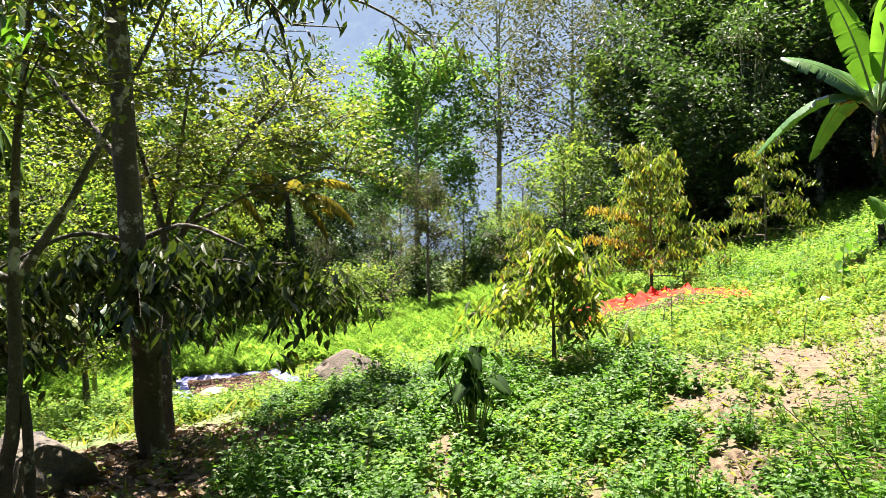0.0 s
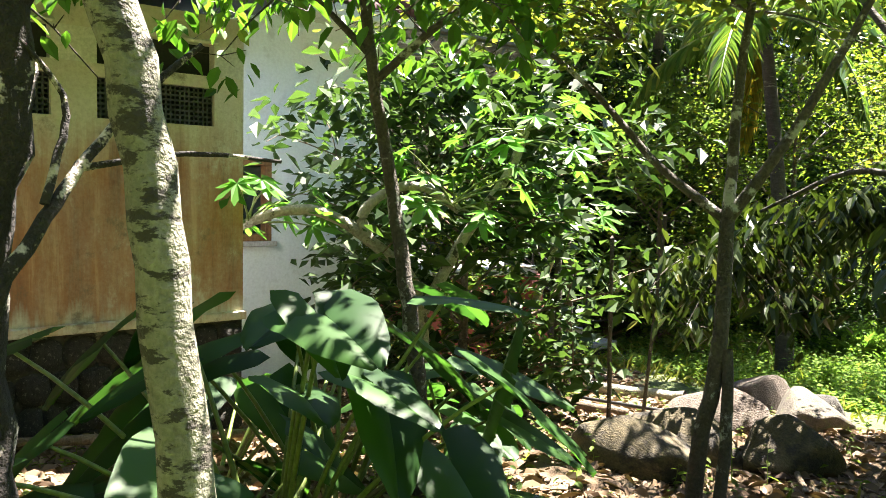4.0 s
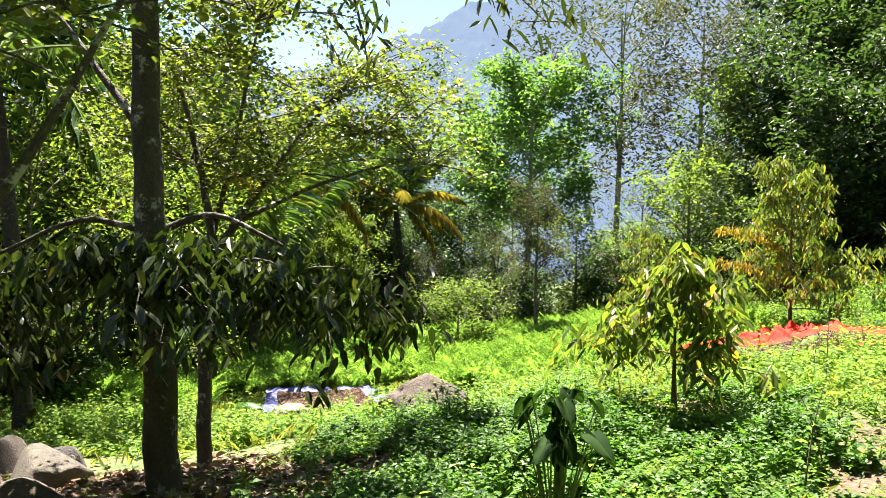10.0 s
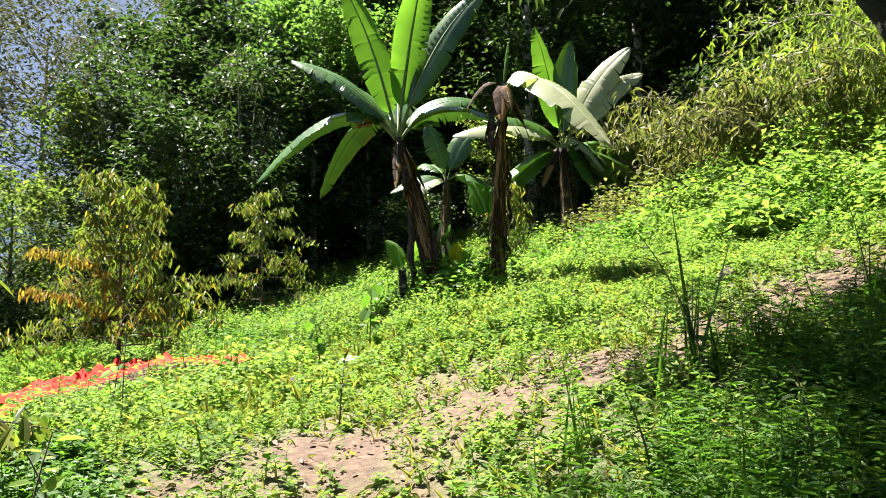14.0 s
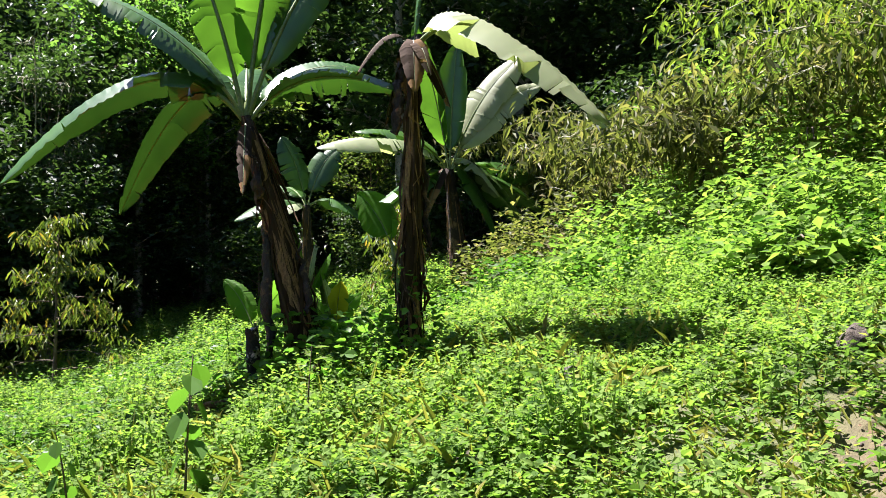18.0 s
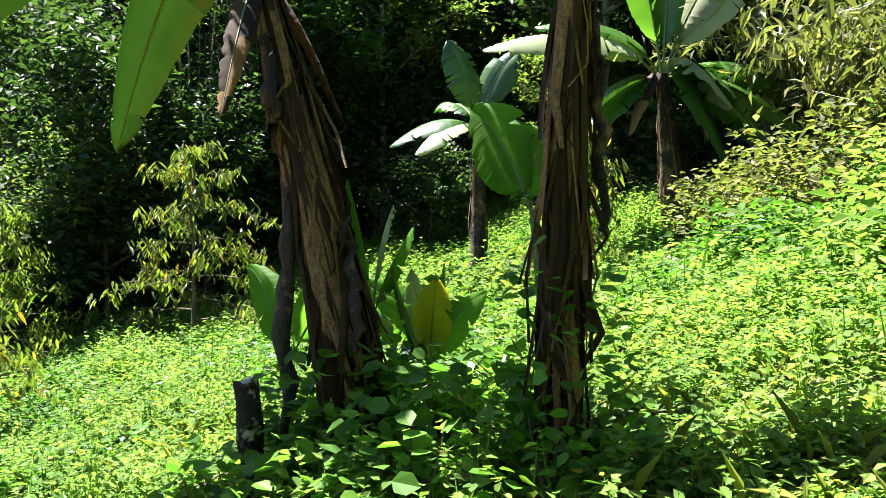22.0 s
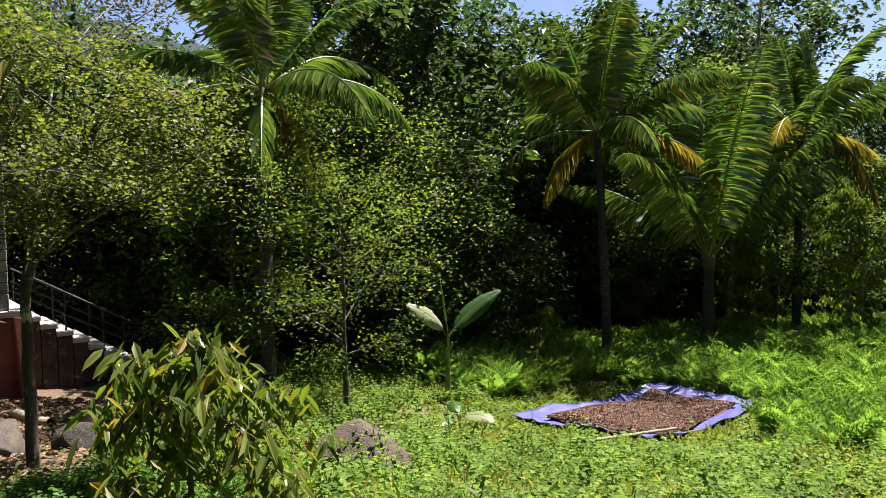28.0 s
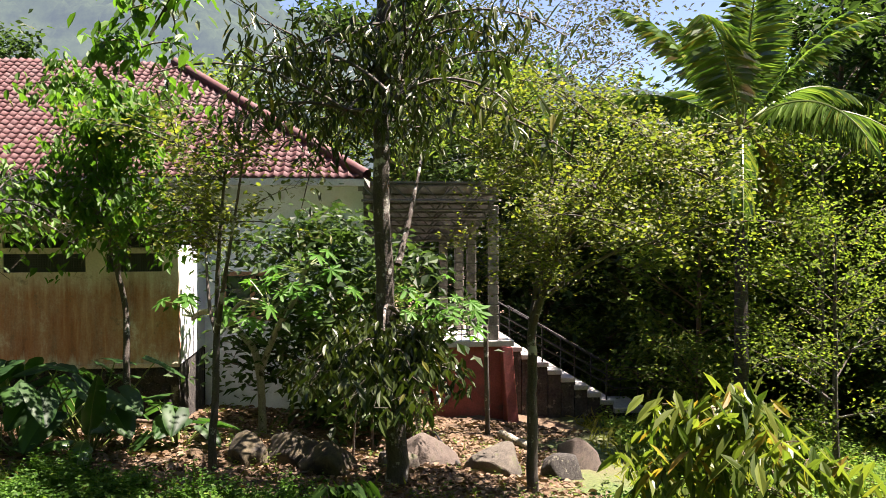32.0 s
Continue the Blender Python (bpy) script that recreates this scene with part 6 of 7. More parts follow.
def papaya(name, foot, stems, label, seed, count=16, size=0.55):
    rng = np.random.default_rng(seed)
    e = thing(name, foot[0], foot[1], gz(*foot), label, "papaya")
    for pts, r0, r1 in stems:
        p = np.asarray(pts, float)
        fine = np.linspace(0, len(p) - 1, (len(p) - 1) * 7 + 1)
        q = np.stack([np.interp(fine, np.arange(len(p)), p[:, i]) for i in range(3)], -1)
        for _ in range(6):
            q[1:-1] = 0.5 * q[1:-1] + 0.25 * (q[:-2] + q[2:])
        rad = np.linspace(r0, r1, len(q)) * (1 + 0.07 * (np.arange(len(q)) % 2))
        part("trunk", Soup().add(*tube(q, rad, 10)).mesh("trunk", BARK_PALE), e)
        for k in range(count):
            az = k * 2.39996 + rng.uniform(-0.3, 0.3)
            rise = rng.uniform(-0.3, 0.9)
            L = rng.uniform(0.45, 0.8)
            d = np.array([math.cos(az) * math.cos(rise), math.sin(az) * math.cos(rise), math.sin(rise)])
            a = q[-1 - rng.integers(3)]
            b = a + d * L
            st = bezier(a, a + d * L * 0.5 + np.array([0, 0, 0.08]), b, 6)
            s = Soup().add(*tube(st, np.linspace(0.011, 0.006, 6), 5), slot=1)
            way = np.array([[math.cos(az), math.sin(az), -0.45 + rng.uniform(-0.4, 0.3)]])
            strew(s, STAR[0], STAR[1], b[None], frames(way, rng.normal(0, 0.35, 1)), np.array([size * rng.uniform(0.8, 1.25)]))
            part("leaf", s.mesh("leaf", LEAF_PAPAYA, B_RIB, smooth=False), e)
    return e


F = (-5.61, 4.66)
papaya("papaya_tree", F, [(placed([(-5.61, 4.66, -0.9), (-5.6, 4.64, 0.1), (-5.61, 4.55, 0.6), (-5.8, 4.17, 0.93), (-5.88, 4.0, 1.06), (-5.98, 3.76, 1.16), (-6.14, 3.5, 1.12), (-6.42, 3.28, 0.98)], F), 0.06, 0.038),
                          (placed([(-5.78, 4.2, 0.9), (-5.8, 4.12, 1.1), (-5.73, 4.24, 1.26), (-5.63, 4.45, 1.37), (-5.54, 4.66, 1.34), (-5.45, 4.88, 1.16)], F), 0.048, 0.034),
                          (placed([(-5.6, 4.64, 0.3), (-5.45, 4.9, 0.9), (-5.3, 5.3, 1.5), (-5.25, 5.4, 1.85)], F), 0.05, 0.036)],
       "bent papaya tree with lobed green leaves against the white wall", 1, 17, 0.44)
papaya("papaya_tree", (-7.6, 6.9), [([(0, 0, -0.2), (0.05, 0, 1.2), (0.0, 0.05, 2.3)], 0.06, 0.045), ([(0.0, 0.1, 0.4), (0.3, 0.3, 1.5), (0.3, 0.5, 1.9)], 0.05, 0.04)], "papaya tree with bright lobed leaves in front of the porch", 2, 16, 0.5)


def heart_leaf(n=9):
    """A taro blade with back lobes, unit length, tip along +y, slightly cupped."""
    ys = np.linspace(-0.35, 1, n)
    half = 0.42 * np.sqrt(np.clip(1 - ((ys - 0.1) / 0.92) ** 2, 0, 1)) * np.clip(1.15 - 0.45 * ys, 0.4, 1.2)
    v, f = [], []
    for k, (y, w) in enumerate(zip(ys, half)):
        back = y < 0
        inner = 0.10 * min(1, -y / 0.3) if back else 0.0
        for sg in (-1, 1):
            v += [(sg * inner, y, 0.0 - 0.12 * y * y), (sg * (inner + w) / 2, y, 0.05 - 0.12 * y * y), (sg * w, y - 0.05, 0.02 * math.sin(9 * y) - 0.12 * y * y)]
    for k in range(n - 1):
        for s in (0, 3):
            a, b = 6 * k + s, 6 * (k + 1) + s
            q = [[a, a + 1, b + 1, b], [a + 1, a + 2, b + 2, b + 1]]
            f += q if s else [c[::-1] for c in q]
    return np.array(v), np.array(f)


HEART = heart_leaf()
LEAF_TARO = leafy("taro leaf", (0.016, 0.06, 0.016), (0.07, 0.18, 0.035), None, 0.4, 0.5, spec=0.25, tone=0.5)


def broad_plant(name, x, y, label, category, seed, count, stalk, size, mat, upright=0.8, shape=None, group="", thick=0.016, hang=0.0):
    rng = np.random.default_rng(seed)
    shape = HEART if shape is None else shape
    e = thing(name, x, y, gz(x, y), label, category, group)
    for k in range(count):
        az = k * 2.39996 + rng.uniform(-0.4, 0.4)
        rise = rng.uniform(upright - 0.35, upright + 0.4)
        L = stalk * rng.uniform(0.6, 1.1)
        d = np.array([math.cos(az) * math.cos(rise), math.sin(az) * math.cos(rise), math.sin(rise)])
        a = np.array([math.cos(az), math.sin(az), 0]) * 0.05 - np.array([0, 0, 0.08])
        b = a + d * L
        st = bezier(a, a + d * L * 0.55 + np.array([0, 0, 0.12 * L]), b, 7)
        s = Soup().add(*tube(st, np.linspace(thick, thick * 0.5, 7), 6), slot=1)
        way = np.array([[math.cos(az), math.sin(az), rng.uniform(-0.9, 0.0) + hang]])
        strew(s, shape[0], shape[1], b[None], frames(way, rng.normal(0, 0.3, 1)), np.array([size * rng.uniform(0.7, 1.15)]))
        part("leaf", s.mesh("leaf", mat, B_RIB), e)
    return e


broad_plant("taro_plant", -2.95, 2.5, "large taro plant with broad heart-shaped leaves in the yard", "taro", 1, 17, 1.4, 0.4, LEAF_TARO, 0.95)
broad_plant("taro_plant", -3.5, 3.0, "large taro plant with glossy heart-shaped leaves", "taro", 2, 12, 1.35, 0.44, LEAF_TARO, 0.9)
broad_plant("taro_plant", -2.9, 2.2, "low taro plant with blue-green drooping leaves", "taro", 3, 8, 0.7, 0.38, LEAF_TARO, 0.7)
broad_plant("taro_plant", -4.4, 2.6, "taro plant by the stone plinth", "taro", 4, 9, 0.8, 0.45, LEAF_TARO, 0.9)
broad_plant("taro_plant", -3.9, 4.0, "taro plant under the papaya", "taro", 5, 9, 0.7, 0.42, LEAF_TARO, 0.9)
broad_plant("broad_leaved_seedling", 0.21, 6.85, "dark round-leaved seedling standing in the weeds", "seedling", 6, 34, 0.84, 0.15, LEAF_MATTE, 1.42, None, "", 0.008, -0.6)
broad_plant("broad_leaved_seedling", 3.4, 12.2, "small seedling in front of the orange tarpaulin", "seedling", 9, 9, 0.5, 0.14, LEAF_WEED, 1.1, None, "", 0.007)


# ---------------------------------------------------------------- durian saplings with hanging olive leaves
def durian(name, x, y, h, spread, label, seed, mat=LEAF_OLIVE, limbs=20, size=0.19, per=4, base=0.25, group="durian saplings", broad=1.05, hang=0.6):
    w, tips, _ = grow(seed, h, 0.008 * h + 0.012, h * base, spread, limbs, 4, 4, rise=0.12, wobble=0.012, profile="cone", droop=0.25)
    c = foliage(seed, tips, per, size, LANCE, 0.07, (-0.5, 0.4), hang, broad)
    return tree(name, x, y, label, "tree", w, c, BARK_BROWN, mat, group=group)


durian("durian_sapling", 1.31, 9.5, 1.6, 0.92, "durian sapling with hanging olive and bronze leaves", 1, base=0.3, size=0.18, limbs=17, per=5, broad=1.25, hang=0.5)
tall_durian = durian("durian_sapling", 5.3, 20.2, 4.0, 1.85, "tall durian sapling with yellowing bronze leaves", 2, LEAF_OLIVE, 34, 0.2, 7, 0.14)
durian("durian_sapling", 9.9, 24.2, 3.6, 1.7, "durian sapling with hanging olive leaves at the wood's edge", 3, LEAF_OLIVE, 22, 0.2, 5, 0.1)
durian("durian_sapling", 7.0, 26.5, 3.2, 1.6, "young tree with yellow-green leaves behind the tarpaulin", 4, LEAF_LIME, 20, 0.18, 5, 0.12)
durian("durian_sapling", 11.98, 16.38, 2.0, 0.65, "slender durian sapling behind the banana plants", 5, LEAF_OLIVE, 16, 0.15, 4, 0.35)
durian("durian_sapling", 2.9, 27.0, 3.3, 1.4, "bushy durian sapling on the slope", 6, LEAF_OLIVE, 20, 0.2, 5, 0.12)
durian("young_tree", -10.4, 29.2, 4.8, 1.35, "slender young tree with yellow-green hanging leaves", 8, LEAF_LIME, 24, 0.2, 6, 0.12, "young trees")
durian("young_tree", -8.3, 30.9, 5.2, 1.4, "slender young tree with yellow-green hanging leaves", 9, LEAF_LIME, 26, 0.2, 6, 0.16, "young trees")
for k, (z0, tip) in enumerate(((1.75, (-1.6, -0.4, 2.35)), (1.05, (-1.75, -0.42, 1.6)))):
    rng_ = np.random.default_rng(70 + k)
    q_ = bezier((0, 0, z0), (tip[0] * 0.5, tip[1] * 0.5, tip[2] + 0.1), tip, 14)
    part("long_limb", Soup().add(*tube(q_, np.linspace(0.016, 0.005, 14), 5)).mesh("limb", BARK_BROWN), tall_durian)
    at_ = np.repeat(q_[2:], 12, axis=0) + rng_.normal(0, 0.05, (144, 3))
    dirs_ = np.stack([rng_.normal(-0.25, 0.35, 144), rng_.normal(0, 0.45, 144), rng_.uniform(-1.3, -0.35, 144)], -1)
    s_ = Soup()
    strew(s_, LANCE[0], LANCE[1], at_, frames(dirs_, rng_.normal(0, 0.6, 144)), 0.17 * rng_.uniform(0.7, 1.25, 144))
    part("limb_leaves", s_.mesh("limb_leaves", LEAF_BRONZE, smooth=False), tall_durian, "yellow and bronze hanging leaves")
durian("durian_sapling", -9.6, 20.5, 1.9, 0.7, "young tree with pale leaves by the blue tarpaulin", 7, LEAF_LIME, 14, 0.16, 4, 0.2)


# ---------------------------------------------------------------- woodland
LEAF_CLUMP = leafy("leaf of a tall bright tree", (0.03, 0.09, 0.02), (0.15, 0.26, 0.06), None, glow=0.48, rough=0.55, spec=0.15, tone=0.8)
rngw = np.random.default_rng(77)
MODELS = {}


def model(key, label, bark, leafmat, h, r, cb, spread, limbs, per, size, shape=OVAL, profile="round", rise=0.5, droop=0.0, sp=0.2, up=(-0.6, 0.5), hang=0.1, subs=5, twigs=4, seed=1):
    MODELS[key] = (label, bark, leafmat, dict(seed=seed, h=h, r=r, crown_base=cb, spread=spread, limbs=limbs, subs=subs, twigs=twigs, rise=rise, droop=droop, profile=profile), per, size, shape, sp, up, hang, {})


def plant(key, x, y, scale=1.0, turn=None, name="tree", label=None):
    lab, bark, leafmat, g, per, size, shape, sp, up, hang, store = MODELS[key]
    turn = rngw.uniform(0, 360) if turn is None else turn
    if "first" not in store:
        w, tips, _ = grow(**g)
        c = foliage(g["seed"] + 500, tips, per, size, shape, sp, up, hang)
        kind_ = "shrub" if key in SHRUBS else "tree"
        store["first"] = tree("shrub" if key in SHRUBS else name, x, y, label or lab, kind_, w, c, bark, leafmat)
        store["first"].matrix_basis = pose(x, y, gz(x, y) - 0.1, 0, 0, turn)
        return store["first"]
    ob = copy_at(store["first"], x, y, turn, scale, 0.1)
    ob["label"] = label or lab
    return ob


model("broad", "dense dark green broad-leaved forest tree", BARK_BROWN, LEAF_DEEP, 11, 0.2, 1.6, 3.4, 22, 12, 0.30, KITE, sp=0.30, seed=1, subs=6, twigs=5)
model("broad2", "tall dark forest tree with a high crown", BARK_PALE, LEAF_DEEP, 14, 0.22, 3.6, 3.6, 22, 12, 0.31, KITE, "top", sp=0.32, seed=2, subs=6, twigs=5)
model("mid", "green plantation tree with light foliage", BARK_PALE, LEAF_MID, 9, 0.13, 1.8, 2.3, 20, 11, 0.23, KITE, sp=0.24, seed=3)
model("mid2", "bushy green fruit tree with low crown", BARK_BROWN, LEAF_MID, 5, 0.1, 0.3, 1.9, 20, 11, 0.19, KITE, sp=0.19, seed=4)
model("lime", "airy tree with small yellow-green leaves", BARK_DARK, LEAF_LIME, 6, 0.09, 1.3, 2.3, 16, 12, 0.095, BROAD, sp=0.24, seed=5, subs=6, twigs=5)
model("feather", "feathery light green shade tree", BARK_PALE, LEAF_DUST, 12, 0.17, 5.0, 5.5, 18, 12, 0.2, KITE, "top", 0.6, sp=0.45, seed=6, subs=6, twigs=5)
model("plane", "tall green tree with rounded leafy clumps", BARK_PALE, LEAF_CLUMP, 13, 0.22, 5.6, 4.0, 26, 24, 0.24, BROAD, sp=0.3, seed=7, subs=6, twigs=4)
model("topiary", "slim tree with a clipped grey-green crown on bare stems", BARK_BROWN, LEAF_DUST, 5.0, 0.08, 2.1, 1.0, 18, 12, 0.1, KITE, "even", 0.8, sp=0.14, seed=8, twigs=5)
model("dusty", "half-bare shrub tree with grey brown twigs", BARK_BROWN, LEAF_DUST, 4.5, 0.07, 0.8, 1.6, 20, 5, 0.08, KITE, rise=0.9, sp=0.2, seed=9, twigs=5)
model("bush", "dense green shrub with small leaves", BARK_BROWN, LEAF_MID, 2.2, 0.05, 0.1, 1.2, 16, 10, 0.14, KITE, sp=0.16, seed=10)
model("bushdark", "dark evergreen shrub with glossy leaves", BARK_BROWN, LEAF_DEEP, 3.2, 0.06, 0.1, 1.6, 20, 11, 0.2, KITE, sp=0.2, seed=11)
model("pole", "straight plantation tree with a bare trunk and dark leaves", BARK_PALE, LEAF_DEEP, 10, 0.11, 2.6, 2.3, 20, 10, 0.3, KITE, sp=0.32, seed=12, droop=0.1)
model("sky", "slender tree with leaf clumps against the sky", BARK_BROWN, LEAF_DEEP, 13.5, 0.17, 7.5, 2.6, 14, 14, 0.24, KITE, "top", sp=0.3, seed=13)
model("thicket", "tall dark wall of undergrowth grown to the ground", BARK_BROWN, LEAF_DEEP, 6.5, 0.08, 0.2, 2.2, 26, 11, 0.26, KITE, "even", sp=0.3, seed=14)
SHRUBS = ("bush", "bushdark", "dusty", "thicket")

# landmarks
plant("topiary", -0.6, 29.0, 1.0, 10)
plant("plane", -1.6, 43.0, 1.0, 40)
plant("plane", -4.8, 58.0, 1.1, 120)
plant("dusty", 3.1, 31.0, 1.0, 0)
plant("sky", -8.5, 41.5, 1.0, 0)
plant("feather", 12.5, 46.0, 1.0, 0)
plant("feather", 3.1, 45.7, 1.38, 0)
plant("feather", 8.5, 50.8, 1.4, 80)
plant("feather", 9.1, 39.3, 1.0, 150)
plant("lime", 8.0, 45.0, 1.0, 0)
plant("mid2", 4.6, 30.0, 0.8)
plant("mid2", 8.7, 29.5, 0.85)
plant("mid2", 0.8, 36.0, 0.9)
plant("bush", -3.2, 27.5, 1.0)
plant("lime", -10.4, 30.2, 0.7)
plant("mid", -12.4, 30.4, 0.55)
plant("mid", -8.6, 32.0, 0.6)
plant("mid2", -14.6, 28.2, 0.8)
plant("dusty", -2.2, 31.5, 0.8)
plant("lime", -6.3, 13.6, 0.7)
plant("bush", -9.4, 12.3, 0.8)
plant("bushdark", -6.5, 5.6, 0.55)
plant("mid2", -7.6, 6.0, 0.5)
plant("bush", -6.9, 6.7, 0.32)
plant("lime", -9.5, 14.8, 1.0)
plant("mid2", -11.0, 12.8, 0.9)
plant("bushdark", -10.4, 16.6, 0.8)
plant("pole", -12.5, 18.5, 0.8)
plant("bushdark", -12.0, 20.5, 1.1)
plant("bushdark", -12.2, 15.9, 1.0)
plant("broad", -15.0, 17.5, 0.7)
for x, y, k in ((-14.6, 9.8, 0.9), (-14.2, 11.8, 1.0), (-13.2, 13.4, 0.9), (-15.4, 7.6, 0.9), (-17.0, 10.4, 1.1)):
    plant("thicket", x, y, k)
# dark trees that stand at the edge of the wood above the bananas
for x, y, k, key in ((11.0, 36.9, 1.1, "broad"), (13.4, 34.2, 0.95, "broad"), (15.2, 31.8, 0.75, "plane"), (10.6, 33.6, 0.85, "broad"), (12.9, 31.6, 0.8, "broad"), (17.0, 30.6, 1.0, "mid"), (9.6, 35.2, 0.7, "broad"), (14.6, 36.0, 1.0, "broad2"), (11.8, 30.2, 0.7, "broad")):
    plant(key, x, y, k)
# the yard's thin posts and saplings
for k, (x, y, h, r) in enumerate(((-6.4, 6.75, 1.9, 0.04), (-8.0, 8.15, 2.2, 0.045), (-4.6, 6.2, 2.1, 0.015), (-5.2, 6.4, 2.0, 0.02))):
    p = tagged(new("post", log_mesh("post", h, r, BARK_DARK, 60 + k)), "thin dark wooden post in the yard", "post")
    p.matrix_basis = pose(x, y, gz(x, y) - 0.2, rngw.normal(0, 2), rngw.normal(0, 2), 0)


def low_view(x, y):
    """The gap in the trees through which the sky shows over the orange tarpaulin."""
    b = math.degrees(math.atan2(7.6 - x, y - 11.0))
    return 17 < b < 41


def woods(count, region, keys, gap, scale=(0.8, 1.2), tries=4000):
    """Trees strewn over a region (a test of x and y), no two nearer than gap."""
    pts = []
    for _ in range(tries):
        if len(pts) >= count:
            break
        x, y = rngw.uniform(region[0], region[1]), rngw.uniform(region[2], region[3])
        if region[4](x, y) and all((x - a) ** 2 + (y - b) ** 2 > gap * gap for a, b in pts):
            pts.append((x, y))
    for x, y in pts:
        plant(keys[rngw.integers(len(keys))], x, y, rngw.uniform(*scale))


# dark plantation on the left of the valley, far side of the ferns
woods(56, (-40, -7.5, 28, 56, lambda x, y: y > 36.5 + 0.3 * min(0, x + 16) and x + 0.25 * y < 1.2 and not low_view(x, y)), ("pole", "pole", "mid", "broad2", "broad"), 2.3)
woods(34, (-36, -8, 27, 44, lambda x, y: y > 34.5 or x < -15), ("bushdark", "thicket", "bushdark", "mid2"), 1.8, (0.8, 1.3))
woods(15, (-30, -13, 8, 26, lambda x, y: x < -13.5 - 0.1 * (y - 8) and y < 17), ("mid", "lime", "mid2", "lime", "feather"), 2.3, (0.7, 1.0))
woods(14, (-34, -15, 17, 30, lambda x, y: x < -15), ("pole", "broad", "bushdark", "broad"), 2.3)
woods(12, (-24, -10.5, 11, 22, lambda x, y: x < -12 or y > 14), ("bush", "lime", "mid2"), 1.7)
woods(9, (-30, -17, 12, 30, lambda x, y: x < -17), ("thicket", "mid2"), 2.4)
# valley floor beyond the tarpaulins
woods(30, (-14, 22, 33, 70, lambda x, y: y > 34 + 0.1 * abs(x) and not low_view(x, y) and not (-7.5 < x < 5 and y < 56)), ("mid2", "mid", "lime", "broad", "dusty", "bush"), 2.8, (0.7, 1.15))
woods(30, (-26, 4, 33, 58, lambda x, y: low_view(x, y) and (y > 43 or x < -11)), ("pole", "thicket", "broad", "pole"), 2.2, (0.68, 0.86))
woods(18, (-8, 6, 40, 58, lambda x, y: True), ("bushdark", "bushdark", "bush"), 2.0, (0.6, 0.95))
woods(5, (-30, 0, 40, 60, lambda x, y: low_view(x, y)), ("sky", "mid"), 5, (0.7, 0.9))
woods(14, (-8, 9, 28, 40, lambda x, y: y > 33 or x > 3), ("bushdark", "bushdark", "dusty", "bushdark"), 1.9, (0.6, 0.95))
# wood on the slope to the right
woods(42, (8, 44, 20, 52, lambda x, y: y > 36 - 0.36 * (x - 9) and y > 30 and x > 12.5 + 0.25 * (y - 36)), ("broad", "broad2", "broad", "broad2"), 2.4, (0.9, 1.25))
woods(20, (17, 40, 2, 26, lambda x, y: x > 21.5 - 0.12 * (y - 8)), ("broad", "broad2", "broad"), 2.5, (0.85, 1.2))
woods(18, (9, 26, 22, 34, lambda x, y: y > 27.5 - 0.3 * (x - 9)), ("bushdark", "mid2", "thicket", "bushdark"), 1.8, (0.6, 0.95))
woods(12, (20, 30, 8, 25, lambda x, y: x > 21.0), ("thicket", "thicket", "bushdark"), 2.2, (0.8, 1.2))
woods(14, (8, 30, 28, 38, lambda x, y: y > 33.5 - 0.3 * (x - 9)), ("thicket", "bushdark"), 2.0, (0.8, 1.15))
# behind the start of the walk: eight unseen trees added to block sky light
for x, y, k in ((-3.0, -6.0, 1.0), (2.0, -6.5, 1.1), (7.0, -5.0, 1.0), (11.5, -2.5, 1.1), (15.0, 1.0, 1.0), (-8.0, -5.5, 1.1), (4.0, -11.0, 1.2), (10.5, -8.0, 1.2)):
    plant("broad", x, y, k)
# more trees behind the start, so that the place is closed
woods(14, (-26, 28, -28, -13, lambda x, y: True), ("broad", "mid", "broad2"), 5.5)
woods(6, (-26, -13, -8, 8, lambda x, y: True), ("broad", "mid"), 4.0)


# ---------------------------------------------------------------- bamboo
CANE = mottled("bamboo cane", (0.12, 0.11, 0.05), (0.34, 0.31, 0.17), 6, 0.55, 0.2, 0.005, (1, 1, 0.3), 30)


def bamboo(name, x, y, label, seed, canes, h, spread, arch, leafmat, per=5, size=0.22):
    rng = np.random.default_rng(seed)
    e = thing(name, x, y, gz(x, y), label, "bamboo")
    tips = []
    for k in range(canes):
        a = rng.uniform(0, 6.28)
        f = np.array([math.cos(a), math.sin(a), 0]) * spread * rng.uniform(0, 0.35)
        f[2] = -0.3 + (gz(x + f[0], y + f[1]) - gz(x, y))
        H = h * rng.uniform(0.6, 1.1)
        o = np.array([math.cos(a), math.sin(a), 0])
        q = bezier(f, f + np.array([0, 0, H]) + o * arch * 0.2, f + np.array([0, 0, H * (1 - 0.35 * min(1, arch / 3))]) + o * arch * rng.uniform(0.5, 1.2), 14)
        w = Soup().add(*tube(q, np.linspace(0.03, 0.006, 14), 6))
        for j in range(4, 14):
            for _ in range(3):
                d = rand_dirs(rng, 1, (-0.5, 0.5))[0]
                t = q[j] + d * rng.uniform(0.2, 0.75)
                w.add(*tube([q[j], t], [0.006, 0.003], 3))
                tips += [t, (t + q[j]) / 2] if rng.uniform() < 0.8 else []
        part("cane", w.mesh("cane", CANE), e)
    part("crown", foliage(seed, np.array(tips), per, size, SLIM, 0.16, (-0.9, 0.5), 0.35).mesh("crown", leafmat, smooth=False), e)
    return e


